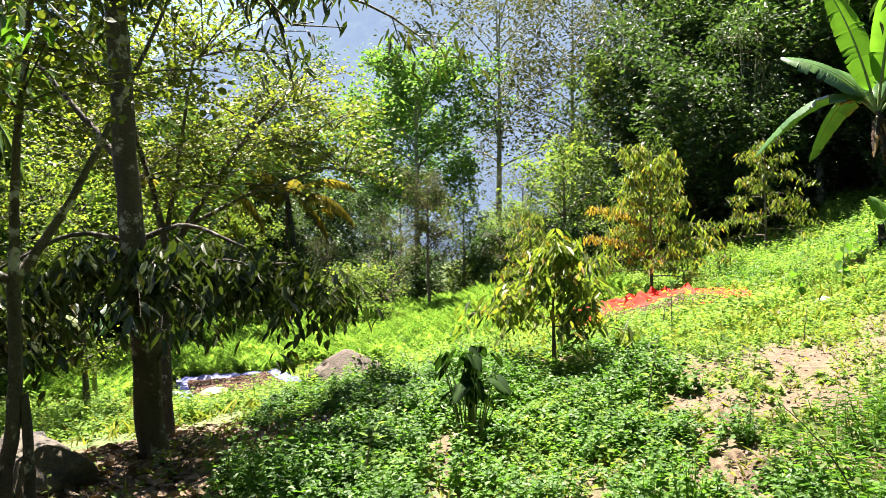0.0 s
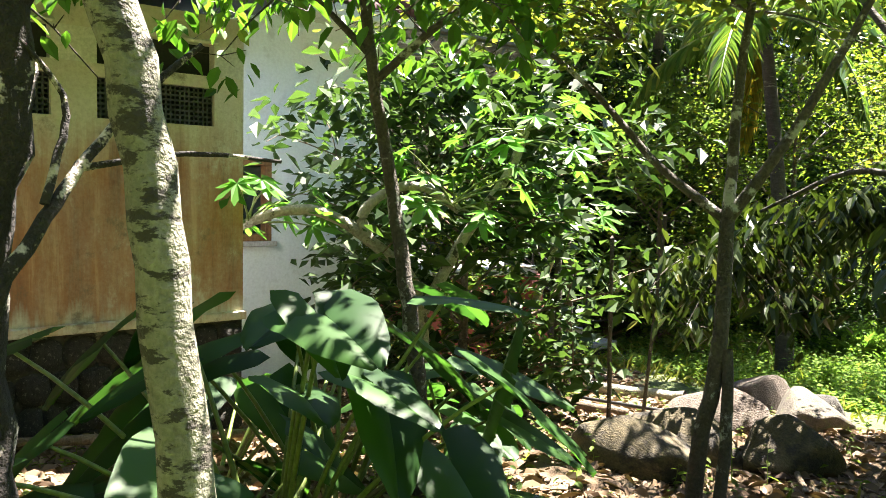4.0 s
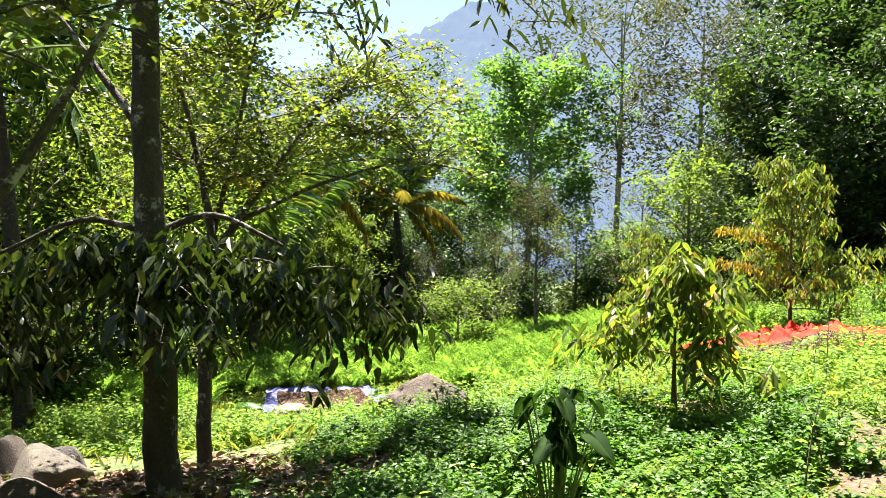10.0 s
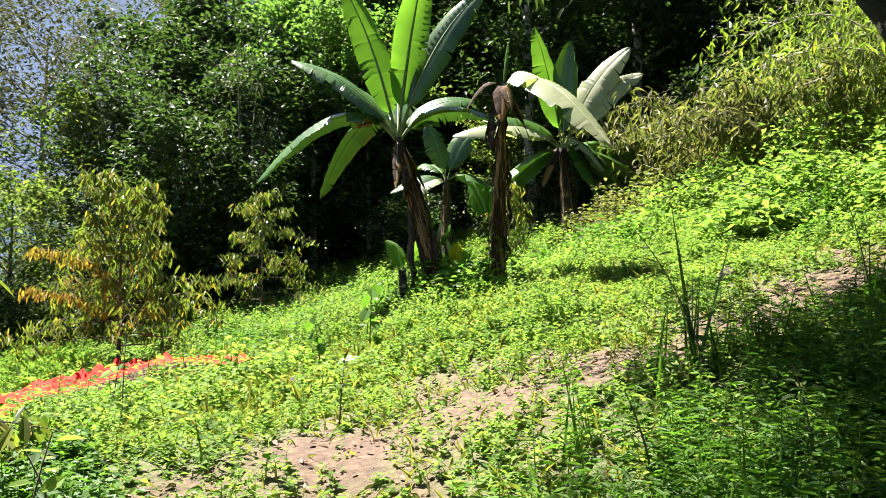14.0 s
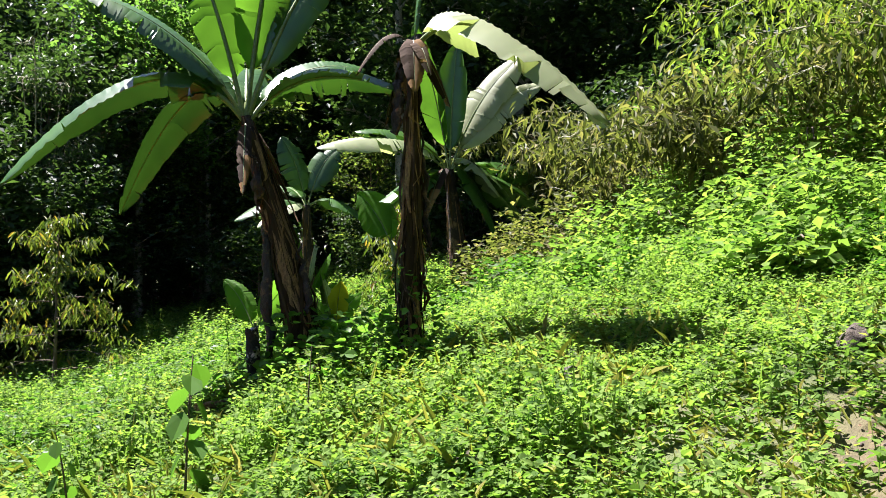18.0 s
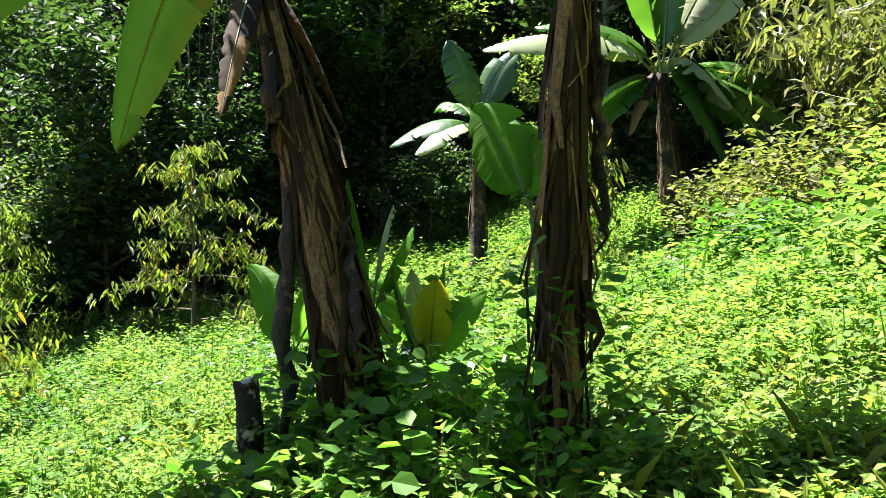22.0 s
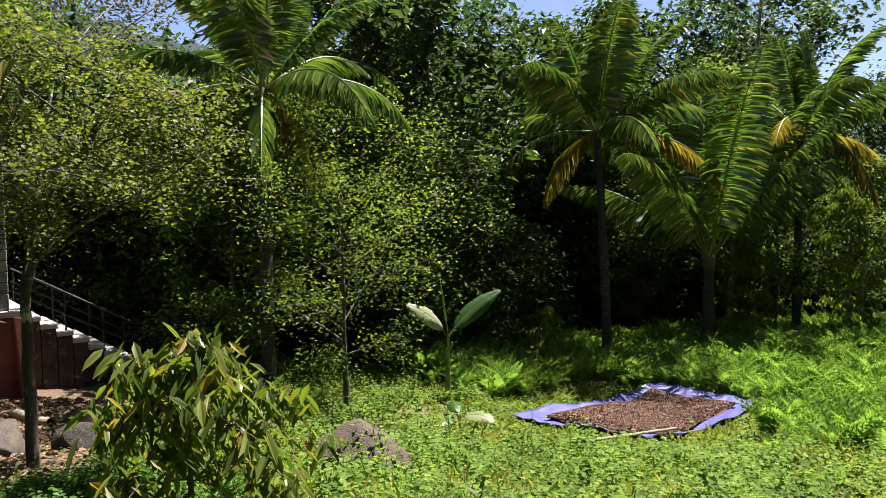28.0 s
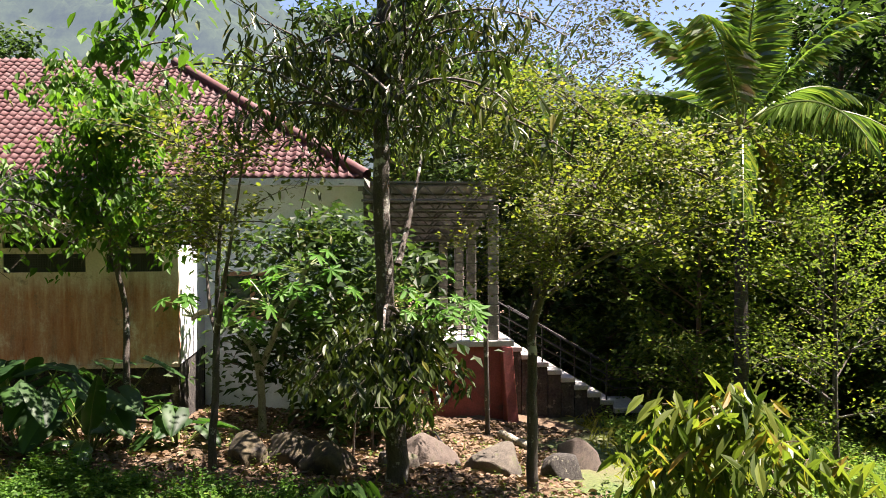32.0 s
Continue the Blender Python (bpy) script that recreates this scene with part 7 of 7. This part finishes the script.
bamboo("bamboo_clump", 12.8, 33.0, "clump of tall bare bamboo canes below the dark trees", 1, 26, 11, 2.6, 1.6, LEAF_DEEP, 3)
bamboo("bamboo_clump", 11.2, 29.0, "tall pale bamboo canes against the dark wood", 7, 18, 9, 1.6, 1.4, LEAF_DEEP, 3)
bamboo("bamboo_clump", 18.2, 14.6, "arching dry yellow-brown bamboo thicket on the slope", 2, 24, 3.0, 3.4, 3.0, LEAF_BAMBOO, 6, 0.27)
bamboo("bamboo_clump", 16.4, 11.8, "arching dry bamboo thicket hung with vines", 3, 24, 3.2, 3.2, 2.8, LEAF_BAMBOO, 6, 0.27)
bamboo("bamboo_clump", 20.5, 17.6, "tall arching bamboo at the wood's edge", 4, 22, 4.2, 2.6, 3.0, LEAF_BAMBOO, 5, 0.28)
bamboo("bamboo_clump", 14.6, 8.2, "green bamboo thicket beyond the old tree", 5, 24, 4.0, 3.0, 2.6, LEAF_LIME, 7, 0.19)
bamboo("bamboo_clump", 20.0, 11.5, "tall green bamboo up the slope", 6, 24, 4.6, 3.0, 3.0, LEAF_LIME, 6, 0.2)


def vine_mound(x, y, rx, ry, h, label, seed, mat, leaf=0.15, n=2600):
    """A shrub smothered by creepers: a lumpy mound of leaves over a few bent stems."""
    rng = np.random.default_rng(seed)
    e = thing("vine_mound", x, y, gz(x, y), label, "creeper")
    d = rand_dirs(rng, n, (0.0, 1.0))
    lump = 1 + 0.22 * np.sin(3.1 * d[:, 0] * 2 + seed) * np.sin(4.3 * d[:, 1] * 2 + 2 * seed) + 0.12 * np.sin(9 * d[:, 0] + 7 * d[:, 2] + seed)
    p = d * lump[:, None] * rng.uniform(0.72, 1.05, n)[:, None] * np.array([rx, ry, h])
    s = Soup()
    leaves_at(s, rng, p, leaf, KITE, (-0.5, 0.5), 0.06)
    part("leaves", s.mesh("leaves", mat, smooth=False), e)
    for k in range(7):
        a = rng.uniform(0, 6.28)
        o = np.array([math.cos(a) * rx, math.sin(a) * ry, 0])
        part("stem", Soup().add(*tube(bezier((0, 0, -0.3), o * 0.4 + [0, 0, h], o * 0.8 + [0, 0, h * 0.5]), np.linspace(0.025, 0.008, 8), 5)).mesh("stem", BARK_BROWN), e)
    return e


for k, (x, y, rx, ry, h, mat) in enumerate(((14.6, 13.3, 1.7, 1.4, 1.0, LEAF_WEED), (13.2, 10.6, 1.5, 1.2, 0.8, LEAF_WEED), (15.6, 15.6, 1.6, 1.4, 1.3, LEAF_BAMBOO), (17.0, 9.6, 2.2, 1.8, 2.0, LEAF_WEED), (18.6, 12.8, 2.4, 2.0, 2.6, LEAF_WEED),
                                            (12.4, 8.0, 1.4, 1.1, 0.8, LEAF_WEED), (16.5, 17.4, 1.5, 1.2, 1.0, LEAF_BAMBOO), (20.5, 15.0, 2.4, 2.0, 3.0, LEAF_WEED), (13.3, 18.7, 1.2, 1.0, 0.6, LEAF_MID), (12.0, 12.6, 0.9, 0.8, 0.45, LEAF_WEED), (11.2, 10.2, 0.8, 0.7, 0.4, LEAF_WEED), (19.0, 9.0, 2.2, 2.0, 2.6, LEAF_LIME), (15.3, 11.2, 1.3, 1.2, 1.6, LEAF_WEED), (16.2, 13.6, 1.1, 1.0, 1.3, LEAF_WEED), (13.4, 15.0, 0.9, 0.8, 0.6, LEAF_SHADE))):
    vine_mound(x, y, rx, ry, h, "shrub on the slope smothered by bright creepers" if mat is LEAF_WEED else "dry brushwood hung with pale creepers", 300 + k, mat, 0.15, int(1500 * rx))


# creepers about the banana stems, dry sheaths on the ground
LEAF_VINE = leafy("creeper leaf", (0.03, 0.09, 0.012), (0.14, 0.29, 0.035), (0.24, 0.3, 0.04), glow=0.5, spec=0.2, tone=0.9)


def creeper(x, y, r, h, label, seed, n=320, leaf=0.11, lean=(0, 0)):
    rng = np.random.default_rng(seed)
    e = thing("creeper", x, y, gz(x, y), label, "creeper")
    s, z = Soup(), h * rng.uniform(0, 1, n) ** 1.8
    a = rng.uniform(0, 6.28, n)
    rr = r * (1 - 0.75 * z / h) * rng.uniform(0.5, 1.1, n) + 0.1
    p = np.stack([np.cos(a) * rr + lean[0] * z, np.sin(a) * rr + lean[1] * z, z], -1)
    leaves_at(s, rng, p, leaf, ROUND, (-0.7, 0.3), 0.04)
    part("leaves", s.mesh("leaves", LEAF_VINE, smooth=False), e)
    for _ in range(6):
        a0, a1 = rng.uniform(0, 6.28, 2)
        q = bezier((math.cos(a0) * r, math.sin(a0) * r, 0), (math.cos(a1) * r * 0.6, math.sin(a1) * r * 0.6, h * 0.4), (0.1 * math.cos(a1) + lean[0] * h, 0.1 * math.sin(a1) + lean[1] * h, h * rng.uniform(0.6, 1)))
        part("tendril", Soup().add(*tube(q, np.linspace(0.006, 0.003, 8), 4)).mesh("tendril", BARK_BROWN), e)
    return e


creeper(7.95, 13.2, 0.5, 0.6, "dark green creeper climbing the tall banana stem", 1, 480, 0.075, (-0.14, 0.2))
creeper(8.4, 12.42, 0.34, 0.8, "leafy creeper wound about the slim banana stem", 2, 300, 0.07, (0.08, 0.03))
creeper(8.2, 12.85, 0.8, 0.45, "low creeper between the banana stems", 3, 900, 0.09)
creeper(7.65, 13.5, 0.45, 0.3, "creeper at the foot of the rotten stump", 4, 160, 0.1)
creeper(7.75, 6.35, 0.7, 0.7, "dark creeper at the foot of the old tree", 5, 600, 0.09)
rgd = np.random.default_rng(8)
for k, (x, y, L) in enumerate(((7.35, 13.2, 0.5), (7.5, 13.0, 0.4), (7.9, 12.75, 0.6), (8.1, 12.6, 0.45), (7.2, 13.4, 0.35), (8.0, 12.5, 0.5), (7.7, 12.9, 0.55))):
    c = tagged(new("dry_sheath", log_mesh("dry_sheath", L, 0.03, B_GOLD if k % 3 else B_DRY, 200 + k)), "dry curled banana sheath lying in the weeds", "sheath", "fallen sheaths")
    c.matrix_basis = pose(x, y, gz(x, y) + 0.05, 86 + rgd.normal(0, 6), rgd.normal(0, 10), rgd.uniform(0, 360))


# ---------------------------------------------------------------- ground cover
def spread_over(rng, n, x0, x1, y0, y1, density):
    x, y = rng.uniform(x0, x1, n), rng.uniform(y0, y1, n)
    k = rng.uniform(0, 1, n) < density(x, y)
    return x[k], y[k]


def patchy(x, y, s=1.0, p=0.0):
    return 0.5 + 0.28 * np.sin(1.1 * s * x + 0.7 * s * y + p) * np.sin(0.9 * s * y - 0.5 * s * x + 2 * p) + 0.22 * np.sin(2.9 * s * x + p) * np.sin(3.3 * s * y + 1.7 * p)


def tarp_free(x, y):
    def inside(q, m=0.12):
        ok = np.ones(x.shape, bool)
        area = sum(q[i][0] * q[(i + 1) % 4][1] - q[(i + 1) % 4][0] * q[i][1] for i in range(4))
        for i in range(4):
            (ax, ay), (bx, by) = q[i], q[(i + 1) % 4]
            ok &= ((bx - ax) * (y - ay) - (by - ay) * (x - ax)) * np.sign(area) > -m
        return ok
    hx, hy = (x + 6.0) * -0.17 + (y - 3.2) * 0.985, (x + 6.0) * -0.985 + (y - 3.2) * -0.17
    house = (hy > -0.1) & (hx < 0.1) | (hy > 2.3) & (hx < 6.2)
    return ~(inside(OT) | inside(BT, 0.35) | house)


def tarp_lane(x, y):
    """0 on the trodden strip along the blue tarpaulin's near edges, 1 elsewhere."""
    (ax, ay), (bx, by) = BT[0], BT[1]
    L = math.hypot(bx - ax, by - ay)
    along = ((x - ax) * (bx - ax) + (y - ay) * (by - ay)) / L
    off = ((x - ax) * (by - ay) - (y - ay) * (bx - ax)) / L
    return 1.0 - ((along > -2.5) & (along < L + 0.2) & (off > -4.2) & (off < 1.7 + 0.4 * np.sin(3 * along)))


def clump(x, y, p=0.0):
    """Lumps about a pace across, in which weeds stand higher."""
    return 0.34 + 1.4 * patchy(x + 0.3 * np.sin(2 * y), y + 0.3 * np.sin(1.7 * x), 2.7, p) ** 2


def weeds(name, label, seed, n, box, density, hgt, leaf, shape, mat, per=9, stem=True, up=(-0.3, 0.5)):
    """Small upright weeds: each a stem with leaves in pairs up it."""
    rng = np.random.default_rng(seed)
    x, y = spread_over(rng, n, *box, lambda a, b: density(a, b) * tarp_free(a, b))
    m = len(x)
    H = hgt(x, y) * clump(x, y, seed) * rng.uniform(0.55, 1.4, m)
    foot = np.stack([x, y, height(x, y)], -1)
    tilt = rng.normal(0, 0.16, (m, 2))
    s = Soup()
    if stem:
        tip = foot + np.c_[tilt * H[:, None], H]
        st = (np.array([[-1, 0, 0], [1, 0, 0], [0, 1, 0]]), np.array([[0, 1, 2]]))
        strew(s, st[0] * np.array([0.02, 1, 1]), st[1], foot, frames(tip - foot, rng.uniform(0, 3, m)), np.linalg.norm(tip - foot, axis=1))
    u = np.tile((np.arange(per) + 0.6) / per, m)
    k = np.repeat(np.arange(m), per)
    at = foot[k] + np.c_[tilt[k] * (H[k] * u)[:, None], H[k] * u]
    az = np.repeat(rng.uniform(0, 6.28, m), per) + np.tile(np.arange(per) * 2.4, m)
    d = np.stack([np.cos(az), np.sin(az), rng.uniform(*up, m * per)], -1)
    size = leaf * rng.uniform(0.55, 1.2, m * per) * (1.15 - 0.55 * u)
    strew(s, shape[0], shape[1], at, frames(d, rng.normal(0, 0.4, m * per)), size)
    return tagged(new(name, s.mesh(name, mat, smooth=False)), label, "weeds", kind="stuff")


def open_land(x, y):
    return (1 - bare(x, y)) * np.clip((y + 5) / 2, 0, 1)


# near the trail: low creeping weeds and dry grass on the bare parts
weeds("low_weeds", "low creeping weeds on the trampled slope", 1, 92000, (-2.5, 13, -3.5, 16), lambda x, y: np.clip(0.16 + 0.9 * open_land(x, y), 0, 1) * np.clip(patchy(x, y, 2.2) * 1.3 - 0.1, 0, 1), lambda x, y: 0.10 + 0.05 * patchy(x, y), 0.05, KITE, LEAF_WEED, 7, False)
weeds("tall_weeds", "bright green leafy weeds on the slope", 2, 128000, (-2.2, 13, 3.0, 20), lambda x, y: open_land(x, y) * patchy(x, y, 0.9, 1) * np.where((x > 6.3) & (y > 9.7) | (x > 4.5) & (y > 12.5), 1.0, 0.42), lambda x, y: 0.10 + 0.34 * patchy(x, y, 0.9, 2) ** 1.5 * np.where(x > 5.5, 1.0, 0.6), 0.074, BROAD, LEAF_WEED, 9, True, (-0.5, 0.9))
# Under trees the weeds take the darker leaf: shade put into their colour.
weeds("shade_weeds", "green weeds with the tree shade in their dark colour", 3, 24000, (-2.2, 2.6, 3.2, 10.5), lambda x, y: open_land(x, y) * np.clip(patchy(x, y, 1.0, 3) * 1.6, 0, 1), lambda x, y: 0.14 + 0.27 * patchy(x, y, 1.1, 4) ** 1.4, 0.08, BROAD, LEAF_SHADE, 11)
weeds("shade_weeds", "weeds under the old tree, its shade in their dark green", 4, 9500, (2.6, 10.5, 1.8, 8.0), lambda x, y: np.clip(1.5 - np.hypot((x - 6.0) / 2.9, (y - 4.9) / 1.9), 0, 1) * 1.9 * np.clip(patchy(x, y, 2.0, 5) * 1.7 - 0.2, 0, 1), lambda x, y: 0.25 + 0.5 * patchy(x, y, 1.3, 5) ** 1.5, 0.12, LANCE, LEAF_SHADE, 13)
weeds("slope_weeds", "dense bright weeds and creepers on the upper slope", 5, 54000, (8, 21, 6, 31), lambda x, y: np.clip(patchy(x, y, 0.8, 6) * 1.5, 0, 1) * np.clip((x + 0.25 * (y - 14) - 10.0) / 1.5, 0.0, 1), lambda x, y: 0.16 + 0.5 * patchy(x, y, 0.8, 7) ** 1.6, 0.14, BROAD, LEAF_WEED, 9)
weeds("broad_weeds", "dark broad-leaved weeds in clumps among the bright ones", 8, 26000, (4.5, 19, 9, 26), lambda x, y: open_land(x, y) * np.clip(patchy(x, y, 1.5, 11) * 2.4 - 1.0, 0, 1) * ((x > 10.5) | (y > 13.6)), lambda x, y: 0.2 + 0.35 * patchy(x, y, 1.1, 5), 0.12, BROAD, LEAF_SHADE, 9)
weeds("valley_weeds", "bright weeds on the valley slope", 6, 52000, (-12, 9, 10.5, 36), lambda x, y: open_land(x, y) * np.clip(patchy(x, y, 0.7, 8) * 1.4, 0, 1) * ((x < 5.5) | (y > 19)), lambda x, y: (0.2 + 0.3 * patchy(x, y, 0.8, 9)) * (0.35 + 0.65 * tarp_lane(x, y)), 0.115, BROAD, LEAF_WEED, 8)
weeds("yard_weeds", "sparse weeds in the littered yard", 7, 2600, (-8, -1.5, 1, 10), lambda x, y: 0.35 * patchy(x, y, 1.8, 3), lambda x, y: 0.12 + 0.12 * patchy(x, y), 0.08, OVAL, LEAF_MID, 6)


def grass(name, label, seed, n, box, density, L, mat):
    rng = np.random.default_rng(seed)
    x, y = spread_over(rng, n, *box, lambda a, b: density(a, b) * tarp_free(a, b))
    m = len(x)
    s = Soup()
    d = rand_dirs(rng, m, (0.35, 1.0))
    v, f = BLADE
    strew(s, v * np.array([2.0, 1, 1]), f, np.stack([x, y, height(x, y)], -1), frames(d, rng.normal(0, 0.5, m)), L * rng.uniform(0.5, 1.4, m))
    return tagged(new(name, s.mesh(name, mat, smooth=False)), label, "grass", kind="stuff")


grass("grass", "short grass and dry blades on the slope", 1, 170000, (-2.5, 13, -3.5, 20), lambda x, y: (0.10 + 0.75 * open_land(x, y)) * patchy(x, y, 1.4, 1), 0.12, LEAF_GRASS)
grass("grass", "grass in the valley clearing", 2, 60000, (-12, 9, 10, 34), lambda x, y: open_land(x, y) * patchy(x, y, 1.0, 4), 0.22, LEAF_GRASS)


def ferns(name, label, seed, n, box, density, L):
    rng = np.random.default_rng(seed)
    x, y = spread_over(rng, n, *box, lambda a, b: density(a, b) * tarp_free(a, b))
    s = Soup()
    m = 12
    t = np.linspace(0.12, 1, m)
    tv, tf = [], []
    for k, u in enumerate(t):
        z = 0.55 * u - 0.75 * u * u
        w = 0.19 * math.sin(math.pi * min(1, 0.15 + 0.85 * u)) ** 0.8 + 0.01
        for sg in (-1, 1):
            b = len(tv)
            tv += [(0, u + 0.02, z), (sg * w * 0.6, u + 0.075, z + 0.01), (sg * w, u + 0.09, z - 0.05), (sg * w * 0.55, u + 0.015, z), (0, u - 0.035, z)]
            tf.append([b, b + 1, b + 2, b + 3, b + 4])
    tv, tf = np.array(tv), np.array(tf)
    fr = 7
    k = np.repeat(np.arange(len(x)), fr)
    az = np.repeat(rng.uniform(0, 6.28, len(x)), fr) + np.tile(np.arange(fr) * 6.283 / fr, len(x)) + rng.normal(0, 0.25, len(k))
    d = np.stack([np.cos(az), np.sin(az), rng.uniform(1.0, 3.4, len(k))], -1)
    strew(s, tv, tf, np.stack([x, y, height(x, y)], -1)[k], frames(d, rng.normal(0, 0.2, len(k))), L * rng.uniform(0.6, 1.25, len(k)) * (0.45 + 1.0 * patchy(x, y, 2.1, 5))[k])
    return tagged(new(name, s.mesh(name, LEAF_FERN, smooth=False)), label, "ferns", kind="stuff")


ferns("ferns", "bright green ferns filling the valley clearing", 1, 11500, (-13, 5, 16.5, 34), lambda x, y: np.clip(patchy(x, y, 0.6, 2) * 1.7 - 0.1, 0, 1) * np.clip((y - 0.25 * x - 18.0) / 2, 0, 1) * tarp_lane(x, y), 0.6)


def litter(name, label, seed, n, box, density, size=(0.04, 0.15)):
    rng = np.random.default_rng(seed)
    x, y = spread_over(rng, n, *box, lambda a, b: density(a, b) * tarp_free(a, b))
    m = len(x)
    s = Soup()
    d = rand_dirs(rng, m, (-0.25, 0.35))
    strew(s, OVAL[0] * np.array([1.2, 1, 1.6]), OVAL[1], np.stack([x, y, height(x, y) + 0.018], -1), frames(d, rng.normal(0, 0.5, m)), rng.uniform(*size, m))
    return tagged(new(name, s.mesh(name, LITTER, smooth=False)), label, "leaf litter", kind="stuff")


litter("leaf_litter", "brown fallen leaves covering the yard", 1, 34000, (-9, -1, 0.5, 10.5), lambda x, y: bare(x, y) * (0.5 + 0.5 * patchy(x, y, 1.6)))
litter("leaf_litter", "scattered fallen leaves on the trail", 2, 14000, (-1, 11, 1.5, 14), lambda x, y: 0.06 + 0.6 * bare(x, y), (0.02, 0.08))

# ---------------------------------------------------------------- poles, logs and thin stalks in the yard and by the trail
def lay(name, a, b, r, mat, label, category, seed):
    """A round piece of wood between two places on the ground, lifted by its radius."""
    A, B = np.array([*a[:2], gz(*a[:2]) + a[2]]), np.array([*b[:2], gz(*b[:2]) + b[2]])
    rng = np.random.default_rng(seed)
    q = A + (B - A) * np.linspace(0, 1, 9)[:, None] + rng.normal(0, r * 0.15, (9, 3))
    return tagged(new(name, Soup().add(*tube(q, r * (1 + rng.normal(0, 0.05, 9)), 9)).mesh(name, mat)), label, category)


lay("bamboo_pole", (-5.35, 0.4, 0.18), (-4.6, 4.6, 0.12), 0.03, BARK_BROWN, "brown bamboo pole lying along the stone plinth", "pole", 1)
lay("plastic_pipe", (-7.2, 7.2, 0.08), (-4.4, 7.7, 0.06), 0.02, IRON, "dark pipe lying across the littered yard", "pipe", 2)
lay("log", (-7.9, 8.4, 0.1), (-6.6, 8.9, 0.06), 0.075, BARK_PALE, "barked log lying beside the red wall", "log", 3)
lay("log", (-6.9, 6.4, 0.1), (-6.0, 7.4, 0.06), 0.05, BARK_BROWN, "brown log lying in the leaf litter", "log", 4)
lay("branch", (-3.4, 6.5, 0.03), (-2.6, 5.6, 0.03), 0.02, BARK_BROWN, "dead branch on the yard floor", "branch", 5)
lay("branch", (-2.2, 3.9, 0.03), (-3.0, 4.3, 0.03), 0.015, BARK_BROWN, "dead branch in the leaf litter", "branch", 6)


def stalk(x, y, h, lean, label, seed, leafmat, leaf=0.1, n=16, r=0.008, shape=OVAL, sag=(-0.2, 0.5), name="shoot"):
    """A thin upright shoot with leaves set along it."""
    rng = np.random.default_rng(seed)
    e = thing(name, x, y, gz(x, y), label, name.split("_")[-1], "thin shoots" if name == "shoot" else "")
    q = bezier((0, 0, -0.05), (lean[0] * 0.3, lean[1] * 0.3, h * 0.6), (lean[0], lean[1], h), 12)
    part("stem", Soup().add(*tube(q, np.linspace(r, r * 0.35, 12), 5)).mesh("stem", BARK_BROWN), e)
    for k in range(n):
        t = 0.25 + 0.75 * k / n
        i = min(10, int(t * 11))
        p = q[i] + (q[i + 1] - q[i]) * (t * 11 - i)
        a = k * 2.4
        s = Soup()
        strew(s, shape[0], shape[1], p[None] + 0.2 * leaf * np.array([[math.cos(a), math.sin(a), 0]]), frames(np.array([[math.cos(a), math.sin(a), rng.uniform(*sag)]]), rng.normal(0, 0.3, 1)), np.array([leaf * rng.uniform(0.7, 1.2)]))
        part("leaf", s.mesh("leaf", leafmat, smooth=False), e)
    return e


for k, (x, y, h, lx, ly) in enumerate(((2.75, 5.1, 0.75, -0.5, 0.2), (3.1, 5.5, 0.6, 0.3, 0.1), (2.9, 4.6, 0.55, 0.2, -0.3), (5.9, 7.3, 1.0, -0.35, 0.3), (3.2, 11.6, 0.7, 0.1, 0), (3.05, 10.6, 0.8, 0.05, 0.1), (4.2, 9.2, 0.45, 0.1, 0.1), (1.9, 7.4, 0.75, 0.15, 0.1), (2.2, 7.9, 0.6, -0.2, 0), (6.9, 11.9, 0.6, 0.05, 0), (7.3, 6.9, 0.9, -0.1, 0.1), (5.0, 6.1, 0.55, 0, 0.1), (4.6, 6.7, 0.5, -0.1, 0.1), (-0.6, 5.6, 0.5, 0.1, 0), (6.4, 12.6, 0.65, 0.1, 0))):
    stalk(x, y, h, (lx, ly), "thin weed shoot with small leaves beside the trail", 400 + k, (LEAF_MID, LEAF_WEED, LEAF_DEEP)[k % 3], 0.1 if k > 2 else 0.13, 14)

stalk(5.95, 11.75, 0.85, (0.06, 0.03), "wilting broad-leaved seedling standing in the weeds", 450, LEAF_SHADE, 0.16, 9, 0.009, ROUND, (-2.2, -0.6), "wilting_seedling")
stalk(5.35, 11.75, 0.62, (-0.08, 0.05), "drooping broad-leaved seedling standing beside the trail", 451, LEAF_SHADE, 0.13, 8, 0.008, ROUND, (-2.2, -0.6), "wilting_seedling")
